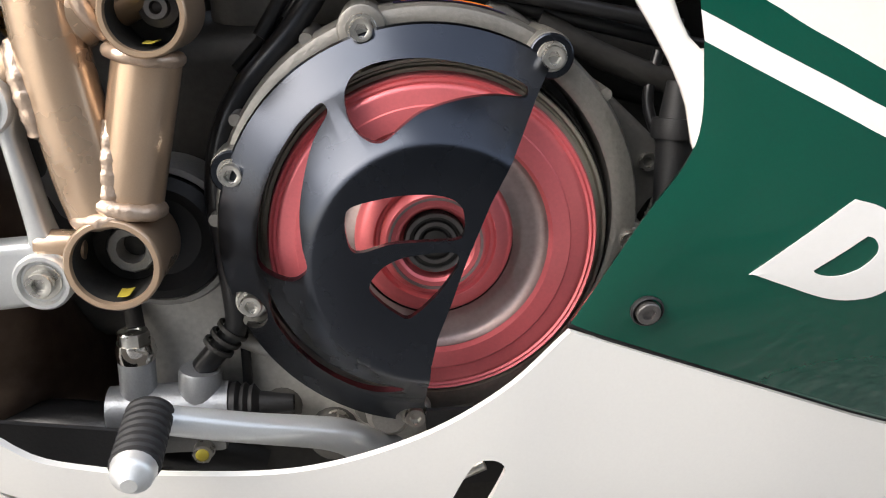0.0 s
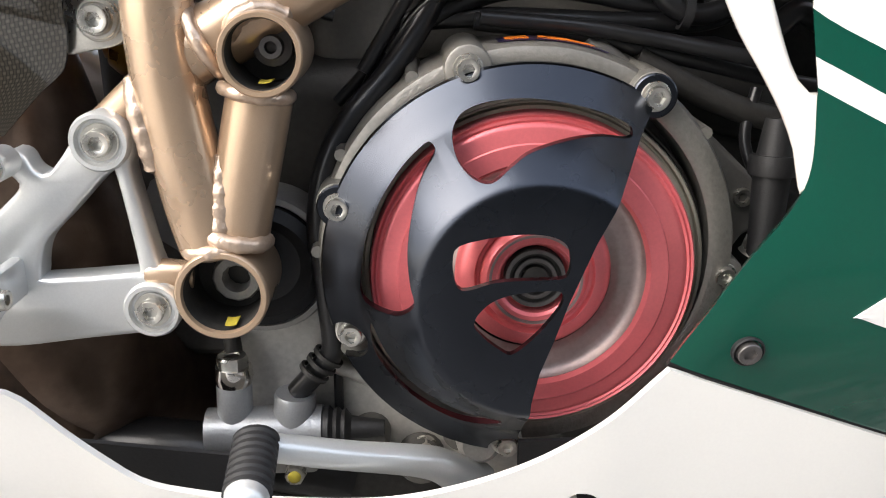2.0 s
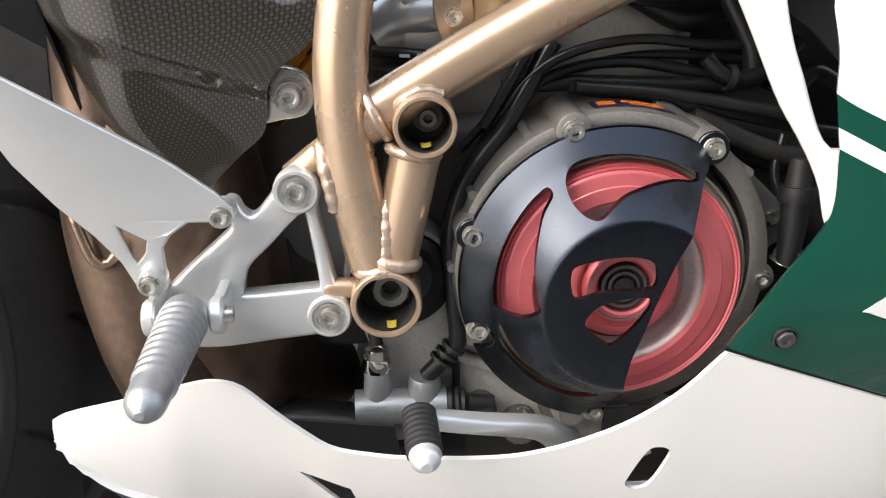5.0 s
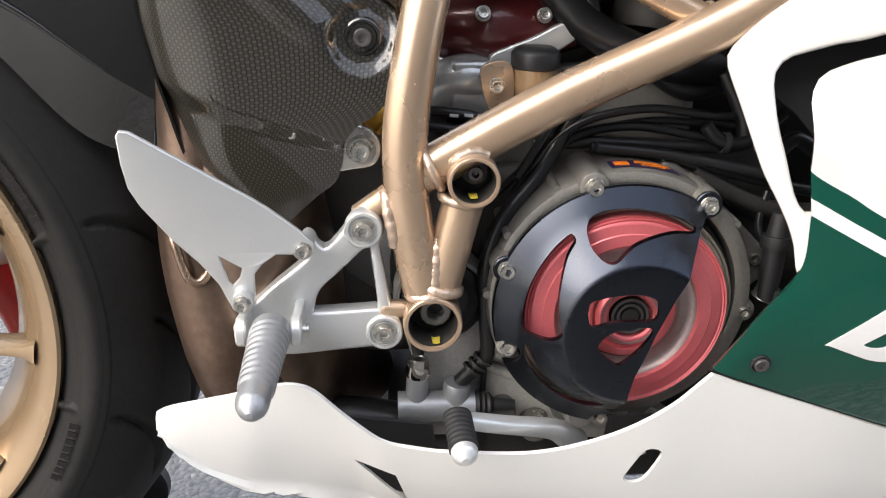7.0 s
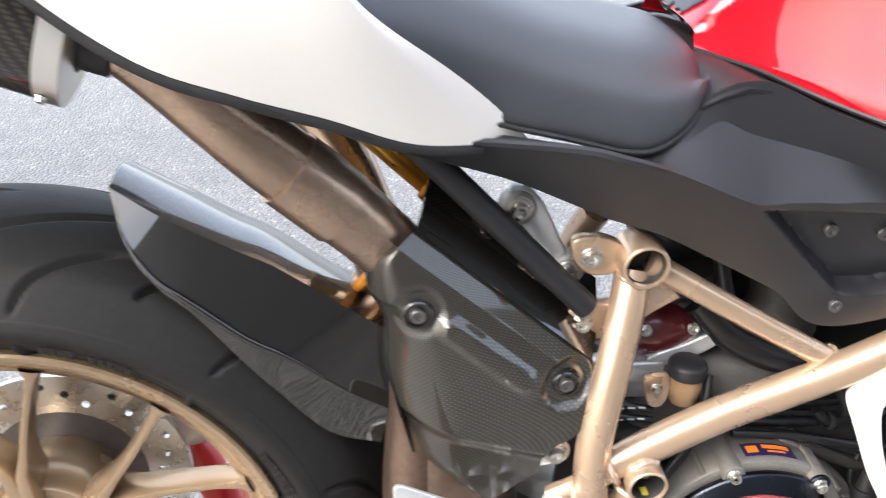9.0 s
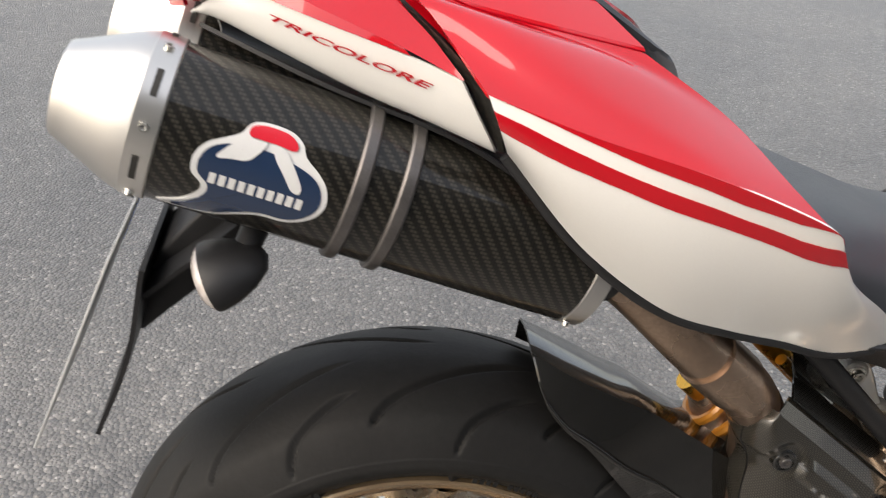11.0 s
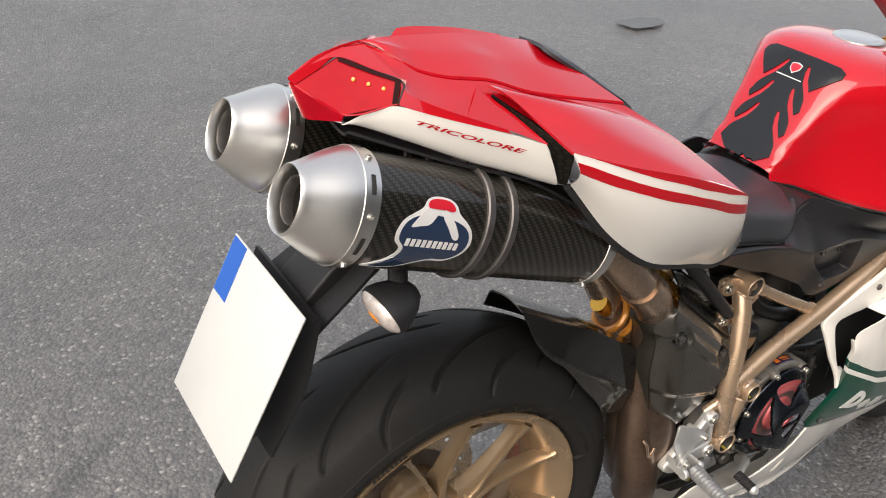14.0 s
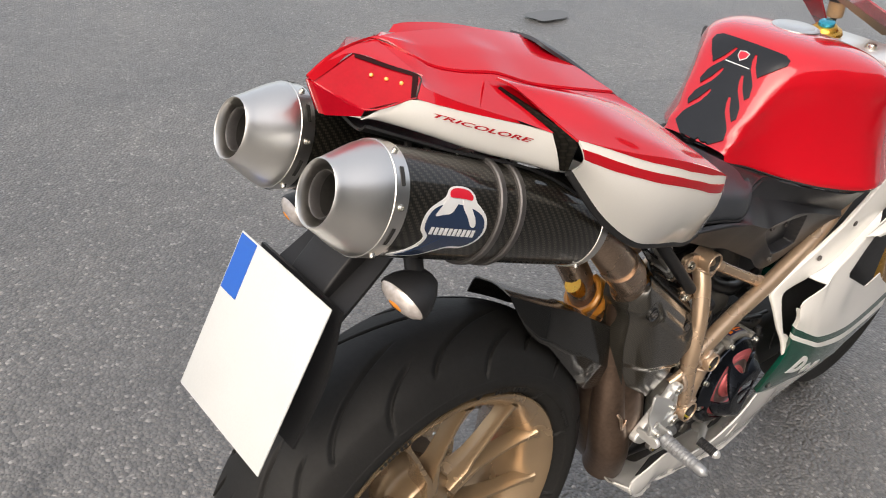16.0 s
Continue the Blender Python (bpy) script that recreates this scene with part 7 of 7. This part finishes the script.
def print_text(body, size, material, parent, place, name, shear=0.25, stretch=1.0):
    """Raised print: place maps (along, up) metres onto the surface."""
    cu = bpy.data.curves.new(name, "FONT")
    cu.offset = 0.00035
    cu.body, cu.size, cu.extrude, cu.shear, cu.align_x, cu.resolution_u = body, size, 0.0, shear, "CENTER", 3
    ob = new(name, cu)
    me = bpy.data.meshes.new_from_object(ob.evaluated_get(bpy.context.evaluated_depsgraph_get()))
    bpy.data.objects.remove(ob)
    bpy.data.curves.remove(cu)
    bm = bmesh.new()
    bm.from_mesh(me)
    bpy.data.meshes.remove(me)
    for v in bm.verts:
        v.co = place(v.co.x * stretch, v.co.y)
    return part(name, bm, material, parent, "red printed word")


def on_tail_edge(u, w):
    x = -0.688 + u
    top_, low_ = np.array(spline(E_, 40)), np.array(spline(rear_low, 40))
    a = [np.interp(x, top_[:, 0], top_[:, k]) for k in range(3)]
    b = [np.interp(x, low_[:, 0], low_[:, k]) for k in range(3)]
    s = np.clip((w + 0.006) / 0.034, 0, 1)
    s = 0.53 + 0.44 * s
    return (x, b[1] * (1 - s) + a[1] * s - 0.0045, b[2] * (1 - s) + a[2] * s)


print_text("TRICOLORE", 0.0138, RED, rear_side, on_tail_edge, "lettering", 0.35, 1.44)

# black side cover under tank and seat
part("tank_shelf", skin([[(-0.110, 0.10, 0.862), (-0.116, 0.04, 0.872), (-0.116, -0.03, 0.872), (-0.108, -0.094, 0.852)], [(-0.080, 0.11, 0.866), (-0.085, 0.04, 0.872), (-0.085, -0.03, 0.872), (-0.066, -0.088, 0.864)], [(0.0, 0.17, 0.842), (0.0, 0.06, 0.844), (0.0, -0.05, 0.844), (0.0, -0.090, 0.842)], [(0.15, 0.18, 0.822), (0.15, 0.06, 0.824), (0.15, -0.05, 0.824), (0.15, -0.150, 0.822)]], 24, 16, 0.003), PLASTIC, bike, "black plastic ledge between seat and tank")
COVER_TOP = [(-0.310, -0.106, 0.846), (-0.262, -0.104, 0.842), (-0.205, -0.110, 0.836), (-0.150, -0.106, 0.8265), (-0.122, -0.100, 0.8340), (-0.098, -0.088, 0.860), (-0.060, -0.085, 0.868), (-0.010, -0.092, 0.848), (0.042, -0.110, 0.833), (0.10, -0.150, 0.826), (0.19, -0.150, 0.818)]
COVER_C1 = [(-0.310, -0.107, 0.844), (-0.262, -0.106, 0.840), (-0.205, -0.113, 0.8345), (-0.152, -0.110, 0.8240), (-0.120, -0.104, 0.8300), (-0.092, -0.094, 0.8430), (-0.066, -0.094, 0.8335), (-0.010, -0.096, 0.8185), (0.030, -0.098, 0.8050), (0.062, -0.103, 0.7935), (0.19, -0.115, 0.755)]
COVER_C2 = [(-0.310, -0.110, 0.840), (-0.262, -0.112, 0.838), (-0.192, -0.120, 0.8350), (-0.158, -0.121, 0.8275), (-0.123, -0.120, 0.8165), (-0.087, -0.119, 0.8010), (-0.063, -0.118, 0.7925), (-0.042, -0.118, 0.7935), (-0.012, -0.117, 0.7925), (0.050, -0.115, 0.7870), (0.19, -0.118, 0.745)]
COVER_LOW = [(-0.310, -0.085, 0.821), (-0.235, -0.086, 0.801), (-0.183, -0.085, 0.779), (-0.155, -0.083, 0.766), (-0.115, -0.082, 0.752), (-0.080, -0.080, 0.734), (-0.020, -0.082, 0.703), (0.035, -0.088, 0.672), (0.19, -0.098, 0.720)]
POCKET = [(-0.059, 0.787), (-0.042, 0.768), (-0.008, 0.736), (0.022, 0.706), (0.045, 0.704), (0.085, 0.711), (0.064, 0.780)]
cover_x = np.linspace(-0.310, 0.19, 150)


def cover_row(pts):
    q = np.array(spline(pts, 200))
    return np.stack([cover_x, np.interp(cover_x, q[:, 0], q[:, 1]), np.interp(cover_x, q[:, 0], q[:, 2])], 1)


def pocket_depth(x, z):
    """How far the pocket sinks there: 0 outside its outline, full depth past its sloping rim."""
    d = 1.0
    for (xa, za), (xb, zb_) in zip(POCKET, POCKET[1:] + POCKET[:1]):
        ln = math.hypot(xb - xa, zb_ - za)
        d = min(d, -((xb - xa) * (za - z) - (xa - x) * (zb_ - za)) / ln)
    return min(1.0, max(0.0, d / 0.007))


r_up, r_c1, r_c2, r_low = (cover_row(p) for p in (COVER_TOP, COVER_C1, COVER_C2, COVER_LOW))
flank_rows = [r_c2 * (1 - k) + r_low * k for k in np.linspace(0, 1, 60)]
for r in flank_rows:
    r[:, 1] += [0.018 * pocket_depth(x, z) for x, _, z in r]
cover_bm2 = joined(grid_mesh([r_up * (1 - k) + r_c1 * k for k in np.linspace(0, 1, 5)], thick=0.003), grid_mesh([r_c1 * (1 - k) + r_c2 * k for k in np.linspace(0, 1, 5)], thick=0.003), grid_mesh(flank_rows, thick=0.003))
COVER_TREE = BVHTree.FromBMesh(cover_bm2)
both("side_cover", cover_bm2, SATIN, bike, "satin black plastic side cover below tank and seat", 0.03)


def on_cover(x, z, lift=0.001):
    hit = COVER_TREE.ray_cast(Vector((x, -0.5, z)), Vector((0, 1, 0)))[0]
    return (x, (hit.y if hit else -0.12) - lift, z)


for x, z in [(0.008, 0.758), (0.049, 0.755), (0.025, 0.695)]:
    put("cover_screw", SCREW_DARK, on_cover(x, z, 0.001), bike, (0, -1, 0), 0.9)

# tank pad and fittings
PAD_N = Vector((-0.80, 0.0, 0.60))


def on_pad(u, v, lift):
    """u metres up the tank's back from its foot, v metres across; a little above the paint."""
    c = Vector((-0.088, TY, 0.884)) + u * Vector((0.60, 0, 0.80)) + Vector((0, -v, 0))
    hit, n, _, _ = TANK_TREE.ray_cast(c + 0.15 * PAD_N, -PAD_N)
    if hit is None:
        return c
    if n.dot(PAD_N) < 0:
        n = -n
    return hit + n * lift


def pad_piece(outline, material, name, lift=0.0022, label="", cuts=3):
    bm = bmesh.new()
    low = [bm.verts.new((u, v, 0)) for u, v in outline]
    face = bm.faces.new(low)
    bm.normal_update()
    bmesh.ops.triangulate(bm, faces=[face], ngon_method="EAR_CLIP")
    for _ in range(cuts):
        long = [e for e in bm.edges if e.calc_length() > 0.009]
        if not long:
            break
        bmesh.ops.subdivide_edges(bm, edges=long, cuts=1)
        bmesh.ops.triangulate(bm, faces=[f for f in bm.faces if len(f.verts) > 3])
    for v in bm.verts:
        v.co = on_pad(v.co.x, v.co.y, lift)
    out = bmesh.ops.extrude_face_region(bm, geom=list(bm.faces))
    for v in [q for q in out["geom"] if isinstance(q, bmesh.types.BMVert)]:
        v.co -= PAD_N * 0.004
    bmesh.ops.recalc_face_normals(bm, faces=bm.faces)
    return part(name, bm, material, tank, label)


side_line = [(0.176, 0.058), (0.171, 0.068), (0.161, 0.069), (0.143, 0.056), (0.128, 0.0435)]
for k in range(3):
    d = 0.038 * k
    side_line += [(0.125 - d, 0.0415), (0.140 - d, 0.0300), (0.152 - d, 0.0240), (0.159 - d, 0.0205), (0.1588 - d, 0.0160), (0.148 - d, 0.0182), (0.134 - d, 0.0245), (0.118 - d, 0.0375), (0.111 - d, 0.0420), (0.094 - d, 0.0465)]
side_line += [(0.006, 0.032), (-0.002, 0.022)]
pad_piece(side_line + [(u, -v) for u, v in side_line[::-1]], PADBLACK, "tank_pad", 0.0020, "black rubber tank pad with curved slots")
pad_piece([(0.155, 0.008), (0.157, 0.0), (0.155, -0.008), (0.148, -0.0072), (0.142, 0.0), (0.148, 0.0072)], BADGERED, "pad_emblem", 0.0034, "small red shield emblem", 0)
pad_piece([(0.1562, 0.0092), (0.1585, 0.0), (0.1562, -0.0092), (0.1475, -0.0084), (0.1403, 0.0), (0.1475, 0.0084)], BADGEWHITE, "emblem_rim", 0.0029, "", 0)
pad_piece([(0.1345, 0.022), (0.1345, -0.022), (0.133, -0.022), (0.133, 0.022)], BADGEWHITE, "pad_print", 0.0032)
filler = part("filler_cap", lathe([(0.040, -0.004), (0.039, 0.002), (0.034, 0.004), (0.030, 0.003), (0.028, 0.004), (0.0, 0.0045)], (0.125, TY, 1.0445), (0.02, 0, 1), 40), BRUSHED, tank, "silver fuel filler cap")

# ---- cockpit seen past the tank ----
clamp = part("top_yoke", block(0.305, 0.410, -0.14, 0.13, 0.974, 0.990, 0.005), SILVER, bike, "silver top yoke")
for s in (-1, 1):
    cap = part("fork_cap", lathe([(0.0, 0.016), (0.018, 0.016), (0.021, 0.014), (0.024, 0.008), (0.030, 0.006), (0.032, 0.0), (0.0, 0.0)], (0.352, s * 0.10 - 0.006, 0.990), (-0.2, 0, 1), 36), GOLD, clamp, "gold fork cap with turquoise adjuster")
    part("adjuster", lathe([(0.0, 0.009), (0.012, 0.009), (0.015, 0.007), (0.015, 0.0), (0.0, 0.0)], (0.349, s * 0.10 - 0.006, 1.005), (-0.2, 0, 1), 24), TURQ, cap)
    bar = part("handlebar", sweep([(0.39, s * 0.12, 0.94), (0.37, s * 0.24, 0.925), (0.34, s * 0.34, 0.915)], 0.0125, 20, 18), PLASTIC, bike, "black clip-on handlebar with grip")
    part("grip", sweep([(0.366, s * 0.255, 0.923), (0.34, s * 0.34, 0.915)], 0.0165, 20, 18), GRIP, bar)
put("yoke_bolt", SCREW_BIG, (0.350, 0.0, 0.990), clamp, (0, 0, 1), 1.2)
nose = part("nose_fairing", skin([[(0.393, 0.2, 1.046), (0.445, 0.2, 1.013), (0.526, 0.2, 0.96)], [(0.407, 0.16, 1.056), (0.438, 0.16, 1.025), (0.482, 0.16, 0.982)]], 12, 5, 0.004), RED, bike, "dark red nose fairing rim")
part("nose_fairing", skin([[(0.25, 0.05, 1.094), (0.37, 0.05, 1.048), (0.571, 0.05, 0.972)], [(0.244, 0.02, 1.107), (0.339, 0.02, 1.07), (0.5, 0.02, 1.014)]], 14, 5, 0.004), RED, bike)
part("nose_lining", skin([[(0.257, 0.06, 1.081), (0.337, 0.06, 1.049), (0.515, 0.06, 0.978)], [(0.254, 0.05, 1.093), (0.37, 0.05, 1.048), (0.565, 0.05, 0.973)]], 14, 5, 0.003), FLUID, nose, "beige inner lining")
can = part("fluid_can", lathe([(0.0, 0.0), (0.014, 0.0), (0.016, 0.003), (0.016, 0.030), (0.0, 0.030)], (0.423, 0.12, 1.005), (0, 0.05, 1), 28), FLUID, bike, "small beige brake fluid can with black lid")
part("lid", lathe([(0.0, 0.046), (0.016, 0.046), (0.019, 0.043), (0.019, 0.030), (0.0, 0.030)], (0.423, 0.12, 1.005), (0, 0.05, 1), 28), PLASTIC, can)
part("can_stalk", sweep([(0.423, 0.12, 1.005), (0.42, 0.12, 0.96)], 0.006, 10, 10), PLASTIC, can)
